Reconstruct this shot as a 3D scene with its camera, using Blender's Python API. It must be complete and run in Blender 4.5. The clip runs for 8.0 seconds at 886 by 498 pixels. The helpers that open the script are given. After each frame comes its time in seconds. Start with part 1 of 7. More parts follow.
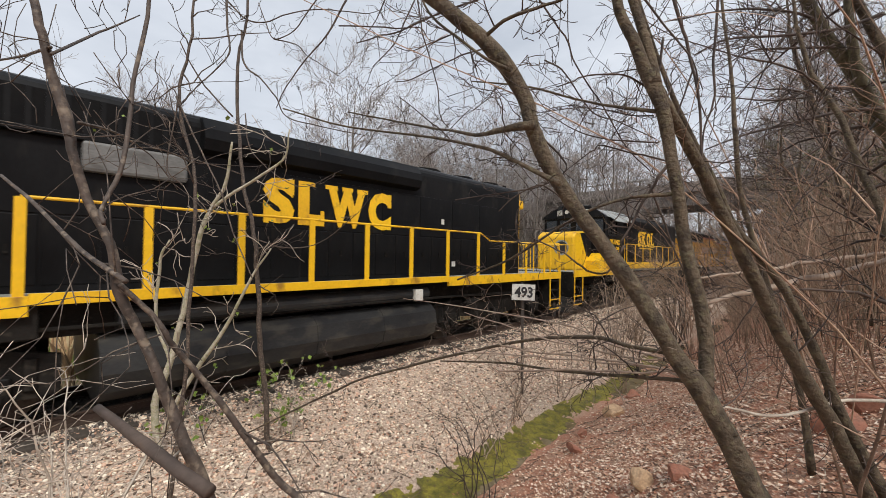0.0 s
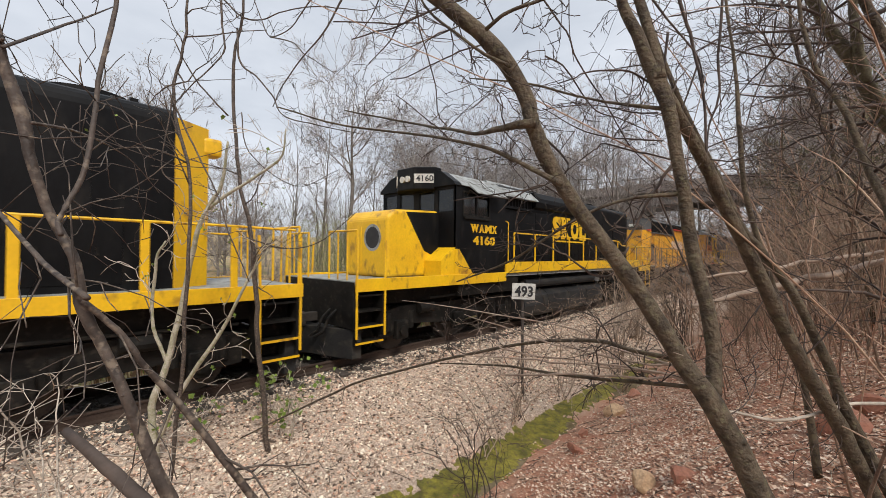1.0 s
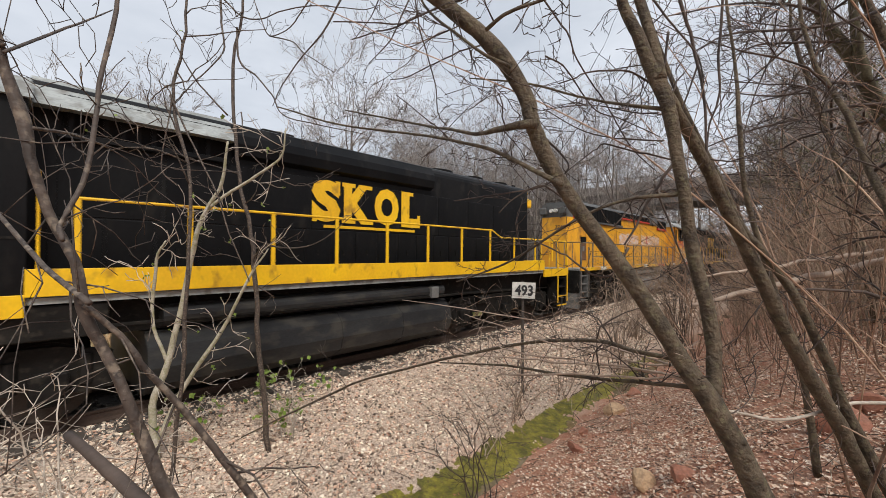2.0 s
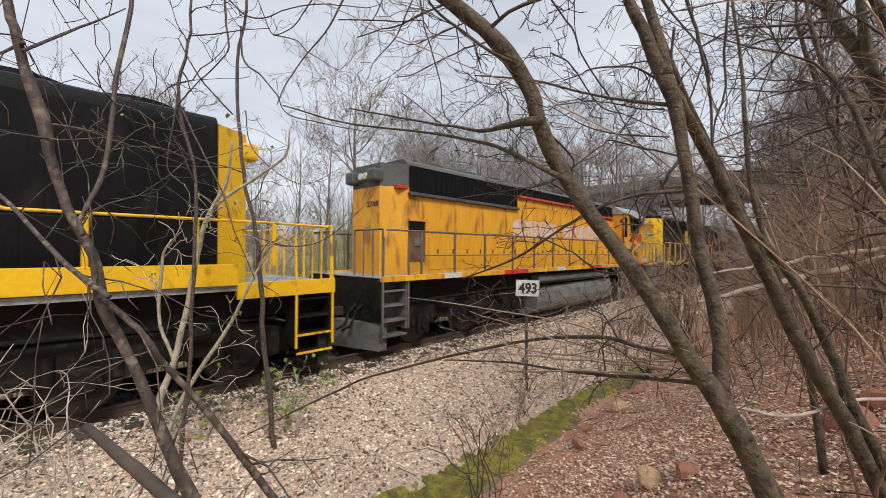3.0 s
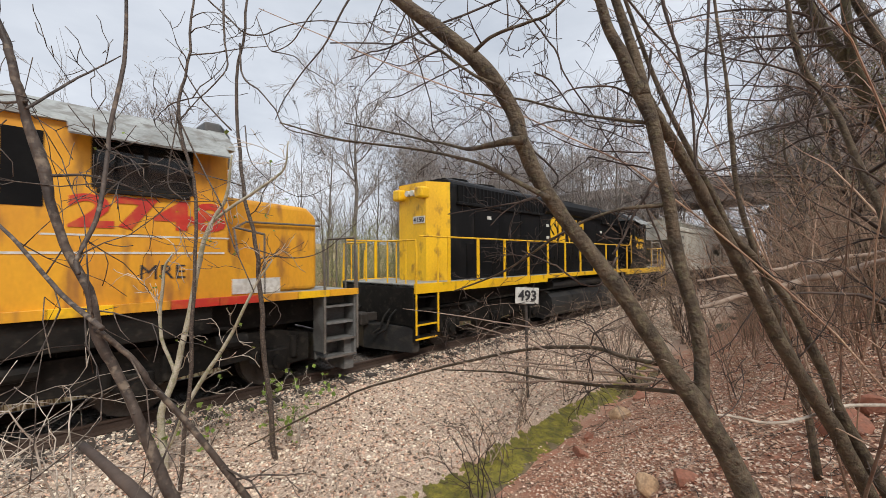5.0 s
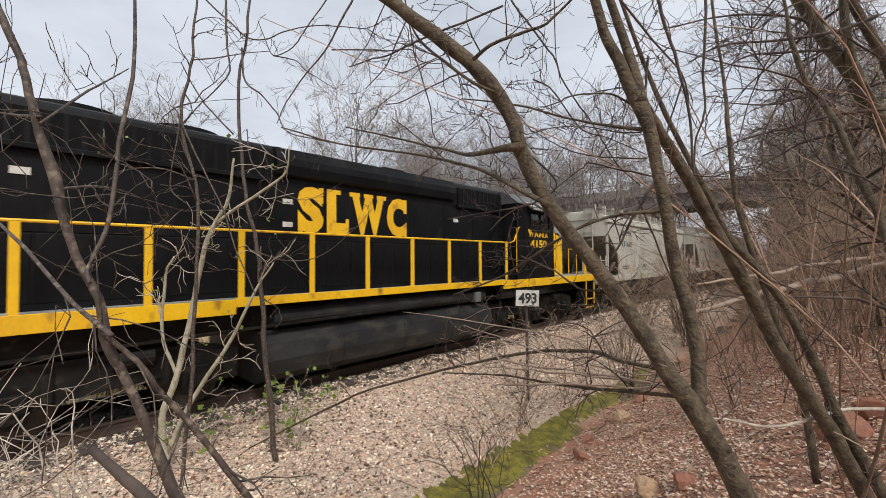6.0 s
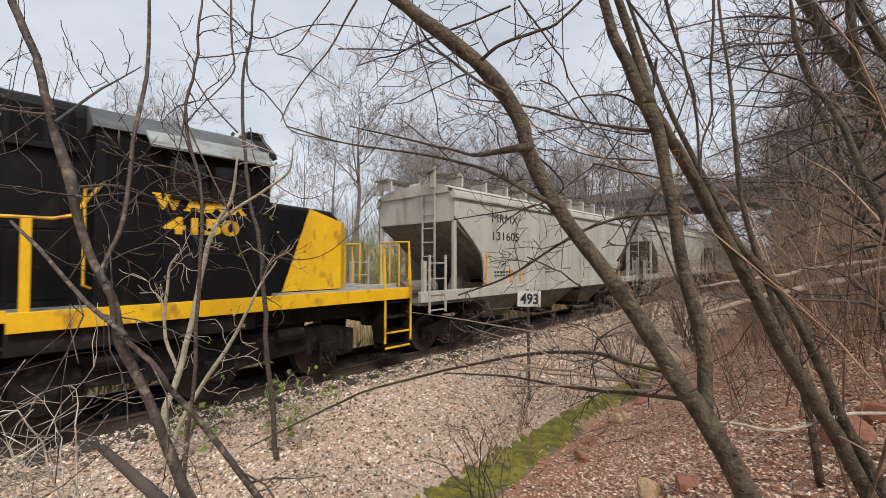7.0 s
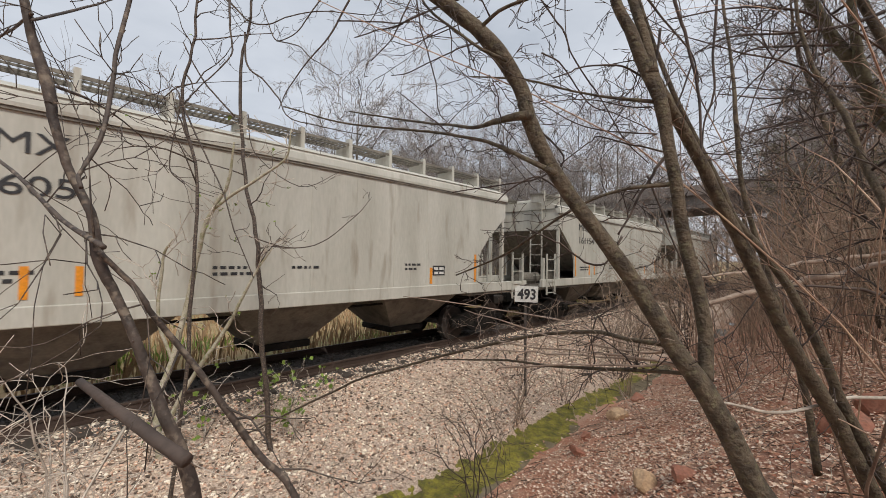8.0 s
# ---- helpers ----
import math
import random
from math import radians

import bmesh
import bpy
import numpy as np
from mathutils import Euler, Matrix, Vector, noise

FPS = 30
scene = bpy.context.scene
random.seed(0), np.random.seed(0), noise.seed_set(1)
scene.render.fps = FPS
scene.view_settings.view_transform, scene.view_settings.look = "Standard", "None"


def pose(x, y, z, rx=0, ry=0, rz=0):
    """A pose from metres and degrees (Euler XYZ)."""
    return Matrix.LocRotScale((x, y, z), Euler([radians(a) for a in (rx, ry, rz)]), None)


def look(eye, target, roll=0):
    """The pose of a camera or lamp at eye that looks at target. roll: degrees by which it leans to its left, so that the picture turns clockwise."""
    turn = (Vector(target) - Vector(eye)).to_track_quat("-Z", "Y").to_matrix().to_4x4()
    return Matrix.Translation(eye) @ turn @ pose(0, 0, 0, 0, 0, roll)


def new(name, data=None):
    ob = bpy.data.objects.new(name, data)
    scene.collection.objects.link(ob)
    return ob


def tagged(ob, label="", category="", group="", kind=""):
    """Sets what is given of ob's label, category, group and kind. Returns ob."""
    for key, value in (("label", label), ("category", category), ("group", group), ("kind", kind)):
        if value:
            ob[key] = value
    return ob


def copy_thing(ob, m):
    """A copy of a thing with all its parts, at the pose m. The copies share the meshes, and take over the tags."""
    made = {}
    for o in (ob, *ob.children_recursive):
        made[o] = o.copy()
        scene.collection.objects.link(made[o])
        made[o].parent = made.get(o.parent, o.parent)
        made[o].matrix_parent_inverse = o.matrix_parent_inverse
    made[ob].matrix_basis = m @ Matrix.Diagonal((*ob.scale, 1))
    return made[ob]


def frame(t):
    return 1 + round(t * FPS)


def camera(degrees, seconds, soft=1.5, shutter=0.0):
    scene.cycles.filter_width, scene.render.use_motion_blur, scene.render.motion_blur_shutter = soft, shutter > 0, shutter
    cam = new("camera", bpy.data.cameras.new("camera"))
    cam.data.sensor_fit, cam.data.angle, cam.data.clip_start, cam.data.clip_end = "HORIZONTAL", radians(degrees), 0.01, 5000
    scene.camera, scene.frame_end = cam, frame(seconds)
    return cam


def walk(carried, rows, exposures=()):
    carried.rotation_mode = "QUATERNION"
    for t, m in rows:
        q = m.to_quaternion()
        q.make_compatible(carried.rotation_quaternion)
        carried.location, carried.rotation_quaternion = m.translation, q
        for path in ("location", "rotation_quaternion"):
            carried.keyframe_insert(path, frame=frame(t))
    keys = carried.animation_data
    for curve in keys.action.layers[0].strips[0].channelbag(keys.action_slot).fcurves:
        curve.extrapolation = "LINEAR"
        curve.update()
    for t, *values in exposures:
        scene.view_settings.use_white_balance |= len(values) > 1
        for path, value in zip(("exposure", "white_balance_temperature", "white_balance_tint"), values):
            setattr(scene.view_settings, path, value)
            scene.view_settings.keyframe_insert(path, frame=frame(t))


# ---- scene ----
cam = camera(94.65, 8.0, soft=0.75, shutter=0.08)
PATH = [
    (0.0, look((-0.051, -0.037, 2.319), (7.307, 6.733, 2.466), 0.82)),
    (0.5, look((-0.028, -0.024, 2.315), (7.316, 6.762, 2.448), 0.72)),
    (1.0, look((0.000, 0.000, 2.340), (7.362, 6.767, 2.448), 0.58)),
    (1.5, look((0.000, -0.001, 2.351), (7.376, 6.751, 2.443), 0.52)),
    (3.0, look((-0.017, 0.006, 2.341), (7.296, 6.827, 2.377), 0.35)),
    (3.5, look((-0.028, -0.011, 2.344), (7.265, 6.831, 2.388), 0.17)),
    (4.0, look((-0.032, -0.049, 2.370), (7.245, 6.810, 2.449), -0.09)),
    (4.5, look((-0.016, -0.070, 2.379), (7.262, 6.786, 2.527), -0.28)),
    (6.0, look((-0.031, -0.109, 2.396), (7.230, 6.761, 2.651), -0.35)),
    (6.5, look((-0.043, -0.093, 2.401), (7.206, 6.790, 2.650), -0.12)),
    (7.0, look((-0.046, -0.087, 2.400), (7.200, 6.800, 2.647), 0.12)),
    (7.5, look((-0.049, -0.073, 2.362), (7.210, 6.800, 2.619), 0.43)),
    (8.0, look((-0.016, -0.059, 2.257), (7.270, 6.786, 2.510), 0.83)),
]
walk(cam, PATH, ((0.0, 0.60), (6.6, 0.60), (8.0, 0.44)))

# ---------------- light ----------------
SUN_ELEVATION, SUN_AZIMUTH = 48.0, -115.0
world = bpy.data.worlds.new("overcast_sky")
scene.world = world
world.use_nodes = True
wn, wl = world.node_tree.nodes, world.node_tree.links
wbg = wn["Background"]
w_sky = wn.new("ShaderNodeTexSky")
w_sky.sky_type = 'NISHITA'
w_sky.sun_disc = False
w_sky.sun_elevation = radians(SUN_ELEVATION)
w_sky.sun_rotation = radians(90 - SUN_AZIMUTH)
w_sky.dust_density = 3.0
w_gain = wn.new("ShaderNodeMix")
w_gain.data_type, w_gain.blend_type = 'RGBA', 'MULTIPLY'
w_gain.inputs[0].default_value = 1.0
w_gain.inputs[7].default_value = (0.10, 0.10, 0.10, 1)
w_coord = wn.new("ShaderNodeTexCoord")
w_map = wn.new("ShaderNodeMapping")
w_map.inputs[3].default_value = (1.0, 1.0, 2.6)
w_noise = wn.new("ShaderNodeTexNoise")
w_noise.inputs["Scale"].default_value = 1.9
w_noise.inputs["Detail"].default_value = 6
w_noise.inputs["Roughness"].default_value = 0.52
w_ramp = wn.new("ShaderNodeValToRGB")
w_ramp.color_ramp.elements[0].position, w_ramp.color_ramp.elements[0].color = 0.34, (0.56, 0.61, 0.69, 1)
w_ramp.color_ramp.elements[1].position, w_ramp.color_ramp.elements[1].color = 0.66, (0.86, 0.90, 0.97, 1)
w_mix = wn.new("ShaderNodeMix")
w_mix.data_type = 'RGBA'
w_mix.inputs[0].default_value = 0.9
wl.new(w_sky.outputs[0], w_gain.inputs[6])
wl.new(w_coord.outputs["Generated"], w_map.inputs[0])
wl.new(w_map.outputs[0], w_noise.inputs["Vector"])
wl.new(w_noise.outputs[0], w_ramp.inputs[0])
wl.new(w_gain.outputs[2], w_mix.inputs[6])
wl.new(w_ramp.outputs[0], w_mix.inputs[7])
wl.new(w_mix.outputs[2], wbg.inputs[0])
wbg.inputs[1].default_value = 0.70
sun = new("sun", bpy.data.lights.new("sun", 'SUN'))
sun.data.energy, sun.data.angle, sun.data.color = 1.9, radians(16), (1.0, 0.95, 0.88)
sun.matrix_world = look((0, 0, 60), (-60 * math.cos(radians(SUN_ELEVATION)) * math.cos(radians(SUN_AZIMUTH)),
                                     -60 * math.cos(radians(SUN_ELEVATION)) * math.sin(radians(SUN_AZIMUTH)),
                                     60 - 60 * math.sin(radians(SUN_ELEVATION))))
scene.view_settings.exposure = 0.60


# ---------------- materials ----------------
def surface(name, a, b, scale=3.0, rough=0.6, metal=0.0, bump=0.15, fine=40.0, dirt=None, dirt_amount=0.0,
            random=0.0, island=0.0, stretch=(1, 1, 1), rough_spread=0.15, depth=0.01, wear=0.5, spec=0.5, grain=0.25):
    """Two colours mixed by coarse and fine noise, patches of dirt or wear, fine relief."""
    m = bpy.data.materials.new(name)
    m.use_nodes = True
    n, l = m.node_tree.nodes, m.node_tree.links
    bsdf = n["Principled BSDF"]
    co, mp = n.new("ShaderNodeTexCoord"), n.new("ShaderNodeMapping")
    mp.inputs[3].default_value = stretch
    l.new(co.outputs["Object"], mp.inputs[0])

    def noise_node(s, detail=4.0):
        t = n.new("ShaderNodeTexNoise")
        t.inputs["Scale"].default_value, t.inputs["Detail"].default_value = s, detail
        l.new(mp.outputs[0], t.inputs["Vector"])
        return t

    def mixed(fac, x, y, mode='MIX'):
        k = n.new("ShaderNodeMix")
        k.data_type, k.blend_type = 'RGBA', mode
        for slot, v in ((0, fac), (6, x), (7, y)):
            if hasattr(v, "is_linked"):
                l.new(v, k.inputs[slot])
            else:
                k.inputs[slot].default_value = v
        return k.outputs[2]

    def ramp(src, lo, hi):
        r = n.new("ShaderNodeMapRange")
        r.inputs[1].default_value, r.inputs[2].default_value = lo, hi
        l.new(src, r.inputs[0])
        return r.outputs[0]

    coarse, small = noise_node(scale), noise_node(fine, 3.0)
    col = mixed(ramp(coarse.outputs[0], 0.35, 0.65), (*a, 1), (*b, 1))
    grey = mixed(ramp(small.outputs[0], 0.2, 0.8), (1 - grain, 1 - grain, 1 - grain, 1), (1 + grain, 1 + grain, 1 + grain, 1))
    col = mixed(1.0, col, grey, 'MULTIPLY')
    if dirt:
        spot = noise_node(scale * 2.7, 7.0)
        f = n.new("ShaderNodeMath")
        f.operation = 'MULTIPLY'
        f.inputs[1].default_value = dirt_amount
        l.new(ramp(spot.outputs[0], wear, wear + 0.14), f.inputs[0])
        col = mixed(f.outputs[0], col, (*dirt, 1))
    src = None
    if random:
        src = n.new("ShaderNodeObjectInfo").outputs["Random"]
    elif island:
        src = n.new("ShaderNodeNewGeometry").outputs["Random Per Island"]
    if src:
        k = random or island
        hs = n.new("ShaderNodeHueSaturation")
        l.new(ramp(src, 0.0, 1.0), hs.inputs["Value"])
        r = hs.inputs["Value"].links[0].from_node
        r.inputs[3].default_value, r.inputs[4].default_value = 1 - k, 1 + k
        l.new(col, hs.inputs["Color"])
        col = hs.outputs[0]
    l.new(col, bsdf.inputs["Base Color"])
    rr = n.new("ShaderNodeMapRange")
    rr.inputs[3].default_value, rr.inputs[4].default_value = max(0.04, rough - rough_spread), min(1, rough + rough_spread)
    l.new(coarse.outputs[0], rr.inputs[0])
    l.new(rr.outputs[0], bsdf.inputs["Roughness"])
    bsdf.inputs["Metallic"].default_value = metal
    bsdf.inputs["Specular IOR Level"].default_value = spec
    if bump:
        bp = n.new("ShaderNodeBump")
        bp.inputs["Strength"].default_value, bp.inputs["Distance"].default_value = bump, depth
        l.new(small.outputs[0], bp.inputs["Height"])
        l.new(bp.outputs[0], bsdf.inputs["Normal"])
    return m


def palette(name, colours, rough=0.85, bump=0.2):
    """One of several colours for each loose piece of a mesh."""
    m = surface(name, colours[0], colours[0], rough=rough, bump=bump, fine=60)
    n, l = m.node_tree.nodes, m.node_tree.links
    r = n.new("ShaderNodeValToRGB")
    r.color_ramp.interpolation = 'CONSTANT'
    for i, c in enumerate(colours):
        e = r.color_ramp.elements[i] if i < 2 else r.color_ramp.elements.new(i / len(colours))
        e.position, e.color = i / len(colours), (*c, 1)
    l.new(n.new("ShaderNodeNewGeometry").outputs["Random Per Island"], r.inputs[0])
    l.new(r.outputs[0], n["Principled BSDF"].inputs["Base Color"])
    return m


M = dict(
    black=surface("black_engine_paint", (0.0045, 0.0048, 0.0055), (0.010, 0.010, 0.0105), 1.3, 0.45, 0, 0.1, 30, (0.045, 0.04, 0.034), 0.25, spec=0.14, stretch=(1, 1, 0.45), depth=0.004, wear=0.55),
    roof=surface("dusty_grey_roof", (0.055, 0.058, 0.06), (0.12, 0.125, 0.125), 1.2, 0.6, 0, 0.15, 25, (0.04, 0.035, 0.03), 0.5, depth=0.004),
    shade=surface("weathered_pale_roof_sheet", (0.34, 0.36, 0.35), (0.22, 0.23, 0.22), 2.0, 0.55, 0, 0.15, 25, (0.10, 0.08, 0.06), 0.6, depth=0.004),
    soot=surface("greasy_black_steel", (0.006, 0.0056, 0.0052), (0.017, 0.015, 0.013), 3.0, 0.62, 0.1, 0.3, 35, (0.08, 0.068, 0.052), 0.35, wear=0.56, spec=0.2),
    charcoal=surface("charcoal_grey_roof_paint", (0.050, 0.052, 0.052), (0.095, 0.097, 0.096), 1.2, 0.55, 0, 0.15, 25, (0.10, 0.09, 0.08), 0.4, depth=0.004),
    tank=surface("dark_grey_tank_paint", (0.016, 0.016, 0.017), (0.03, 0.03, 0.03), 1.4, 0.45, 0, 0.12, 30, (0.07, 0.062, 0.05), 0.45, stretch=(0.6, 1, 1.2), depth=0.004, spec=0.25),
    tank_pale=surface("pale_grey_tank_paint", (0.17, 0.17, 0.165), (0.11, 0.11, 0.105), 1.4, 0.5, 0, 0.12, 30, (0.05, 0.045, 0.04), 0.6, stretch=(0.6, 1, 1.2), depth=0.004),
    yellow=surface("bright_yellow_paint", (0.84, 0.50, 0.010), (0.72, 0.40, 0.010), 1.6, 0.45, 0, 0.12, 28, (0.20, 0.085, 0.025), 0.75, stretch=(1, 1, 0.6), depth=0.004, wear=0.57, grain=0.10),
    orange=surface("aged_orange_yellow_paint", (0.73, 0.36, 0.018), (0.60, 0.26, 0.016), 1.2, 0.5, 0, 0.12, 28, (0.22, 0.09, 0.03), 0.75, stretch=(1.4, 1, 0.4), depth=0.004, wear=0.54, grain=0.10),
    red=surface("faded_red_paint", (0.55, 0.035, 0.02), (0.42, 0.03, 0.02), 2.0, 0.5, 0, 0.1, 30, (0.5, 0.2, 0.03), 0.3, depth=0.003, grain=0.07),
    patch=surface("scuffed_white_overpaint", (0.60, 0.55, 0.53), (0.56, 0.42, 0.38), 3.2, 0.6, 0, 0.1, 30, (0.66, 0.30, 0.03), 0.9, depth=0.003, wear=0.45, grain=0.07),
    white=surface("dirty_white_paint", (0.66, 0.66, 0.62), (0.55, 0.54, 0.50), 5.0, 0.5, 0, 0.1, 40, (0.30, 0.26, 0.2), 0.4, depth=0.003, grain=0.07),
    ink=surface("black_stencil_paint", (0.015, 0.015, 0.017), (0.03, 0.03, 0.032), 6.0, 0.6, 0, 0.05),
    rail_grey=surface("grey_handrail_paint", (0.10, 0.09, 0.08), (0.17, 0.15, 0.13), 4.0, 0.6, 0.2, 0.1),
    grille=surface("sooty_grille", (0.004, 0.004, 0.0045), (0.009, 0.009, 0.009), 3.0, 0.8, 0, 0.1, spec=0.12),
    brown=surface("rusty_brown_panel", (0.10, 0.055, 0.03), (0.17, 0.08, 0.035), 4.0, 0.75, 0, 0.2),
    hopper=surface("pale_warm_grey_car_paint", (0.50, 0.485, 0.425), (0.40, 0.385, 0.33), 0.9, 0.6, 0, 0.08, 22, (0.22, 0.18, 0.13), 0.6, stretch=(1.6, 1, 0.28), depth=0.003, wear=0.55, grain=0.10),
    hopper_dirty=surface("grimy_grey_end_plate", (0.20, 0.18, 0.145), (0.13, 0.115, 0.095), 2.0, 0.7, 0, 0.2, 25, (0.07, 0.06, 0.05), 0.6),
    tape=surface("orange_reflective_tape", (0.75, 0.28, 0.02), (0.62, 0.22, 0.02), 6.0, 0.4, 0, 0.05),
    steel=surface("worn_wheel_steel", (0.035, 0.03, 0.026), (0.07, 0.06, 0.052), 3.0, 0.5, 0.4, 0.15),
    railsteel=surface("rusty_rail_steel", (0.05, 0.032, 0.024), (0.085, 0.058, 0.045), 2.0, 0.6, 0.3, 0.2),
    tie=surface("creosoted_sleeper_wood", (0.035, 0.027, 0.021), (0.07, 0.056, 0.045), 2.0, 0.9, 0, 0.5, 30, random=0.35, stretch=(1, 0.15, 1)),
    bark=surface("grey_brown_bark", (0.046, 0.033, 0.021), (0.118, 0.088, 0.057), 13.0, 0.92, 0, 1.0, 55, (0.145, 0.128, 0.070), 0.55, depth=0.014, wear=0.53),
    bark_olive=surface("olive_grey_bark", (0.060, 0.052, 0.032), (0.125, 0.108, 0.066), 9.0, 0.92, 0, 0.8, 45, (0.15, 0.145, 0.075), 0.5, depth=0.012, wear=0.52),
    bark_dark=surface("dark_smooth_bark", (0.036, 0.026, 0.021), (0.090, 0.067, 0.053), 22.0, 0.7, 0, 0.6, 90, (0.24, 0.19, 0.14), 0.7, depth=0.005, wear=0.52),
    bark_pale=surface("pale_mossy_bark", (0.50, 0.46, 0.37), (0.34, 0.31, 0.22), 7.0, 0.9, 0, 0.4, 60, (0.20, 0.22, 0.08), 0.5, depth=0.005),
    twig=surface("grey_brown_twig_bark", (0.034, 0.024, 0.020), (0.090, 0.064, 0.050), 6.0, 0.8, 0, 0.2, 60, island=0.35),
    twig_pale=surface("bleached_dry_twig", (0.55, 0.48, 0.40), (0.30, 0.25, 0.20), 8.0, 0.85, 0, 0.2, 60, island=0.3),
    twig_red=surface("reddish_brush_stem", (0.22, 0.13, 0.09), (0.36, 0.25, 0.175), 5.0, 0.85, 0, 0.2, 60, island=0.5),
    twig_tan=surface("tan_brown_twig", (0.40, 0.31, 0.24), (0.22, 0.16, 0.12), 6.0, 0.85, 0, 0.2, 60, island=0.4),
    scrub=surface("dull_brown_scrub_stem", (0.33, 0.245, 0.172), (0.19, 0.135, 0.095), 4.0, 0.88, 0, 0.2, 60, island=0.45),
    sticks=palette("dry_stick_bark", [(0.10, 0.07, 0.05), (0.34, 0.27, 0.20), (0.18, 0.125, 0.09), (0.48, 0.40, 0.31), (0.07, 0.05, 0.036)]),
    # pale pinkish grey: distance haze is mixed into the far twigs' colour
    far_twig=surface("hazy_grey_tree_bark", (0.20, 0.172, 0.16), (0.31, 0.275, 0.25), 1.0, 0.95, 0, 0.0, 10, island=0.25),
    far_trunk=surface("grey_trunk_bark", (0.13, 0.11, 0.095), (0.20, 0.175, 0.15), 2.0, 0.95, 0, 0.3, 12),
    bud=surface("fresh_spring_leaf", (0.12, 0.20, 0.028), (0.20, 0.26, 0.05), 8.0, 0.6, 0, 0.1, island=0.35),
    blossom=surface("pale_spring_buds", (0.50, 0.46, 0.38), (0.36, 0.33, 0.26), 2.0, 0.85, 0, 0.0, island=0.3),
    # bridge greys are muted so that the colour itself holds the distance haze
    bridge=surface("weathered_grey_concrete", (0.30, 0.265, 0.24), (0.23, 0.20, 0.185), 0.6, 0.9, 0, 0.2, 8, (0.16, 0.13, 0.11), 0.5),
    bridge_dark=surface("haze_grey_girder_paint", (0.19, 0.17, 0.155), (0.25, 0.225, 0.205), 0.8, 0.8, 0, 0.1, 8),
    willow=surface("yellow_green_spring_haze", (0.19, 0.20, 0.085), (0.26, 0.25, 0.11), 1.0, 0.8, 0, 0.0, island=0.4),
    cedar=surface("dull_evergreen_foliage", (0.075, 0.078, 0.034), (0.135, 0.122, 0.058), 2.0, 0.85, 0, 0.1, island=0.45),
    straw=surface("dry_tan_grass", (0.38, 0.255, 0.14), (0.29, 0.185, 0.10), 0.5, 0.9, 0, 0.0, island=0.35),
    rock=surface("tan_sandstone", (0.48, 0.31, 0.18), (0.60, 0.42, 0.26), 5.0, 0.9, 0, 0.6, 40, (0.20, 0.10, 0.06), 0.4, depth=0.01),
    redrock=surface("red_shale_rock", (0.30, 0.12, 0.075), (0.38, 0.18, 0.12), 5.0, 0.9, 0, 0.6, 40, (0.2, 0.12, 0.09), 0.4, depth=0.01),
    moss=surface("wet_green_algae", (0.085, 0.080, 0.011), (0.26, 0.225, 0.030), 5.0, 0.7, 0, 0.8, 50, (0.09, 0.06, 0.028), 0.7, depth=0.015, wear=0.52, grain=0.45),
    post=surface("weathered_sign_post", (0.06, 0.05, 0.045), (0.10, 0.085, 0.075), 6.0, 0.8, 0.2, 0.2),
    stones=palette("pale_pinkish_ballast", [(0.64, 0.49, 0.37), (0.48, 0.38, 0.30), (0.78, 0.65, 0.51), (0.25, 0.168, 0.12), (0.68, 0.46, 0.34), (0.54, 0.46, 0.36), (0.88, 0.79, 0.65), (0.11, 0.08, 0.06)]),
    # ballast stones darkened to carry the shade under the train
    darkstones=palette("train_shaded_ballast", [(0.12, 0.098, 0.083), (0.07, 0.06, 0.053), (0.19, 0.155, 0.13), (0.09, 0.077, 0.07)]),
    leaves=palette("dead_fallen_leaves", [(0.66, 0.48, 0.35), (0.54, 0.32, 0.215), (0.80, 0.66, 0.53), (0.40, 0.18, 0.11), (0.54, 0.33, 0.225), (0.15, 0.09, 0.065), (0.70, 0.54, 0.42)], 0.85),
)


def glass(name, tint, rough=0.05):
    m = bpy.data.materials.new(name)
    m.use_nodes = True
    b = m.node_tree.nodes["Principled BSDF"]
    b.inputs["Base Color"].default_value = (*tint, 1)
    b.inputs["Roughness"].default_value = rough
    b.inputs["Transmission Weight"].default_value = 0.85
    b.inputs["IOR"].default_value = 1.45
    return m


M["glass"] = glass("dusty_tinted_cab_glass", (0.07, 0.08, 0.085))
water_mat = surface("murky_ditch_water", (0.15, 0.12, 0.075), (0.21, 0.17, 0.11), 3.0, 0.16, 0, 0.12, 9, rough_spread=0.05, depth=0.01)
M["water"] = water_mat


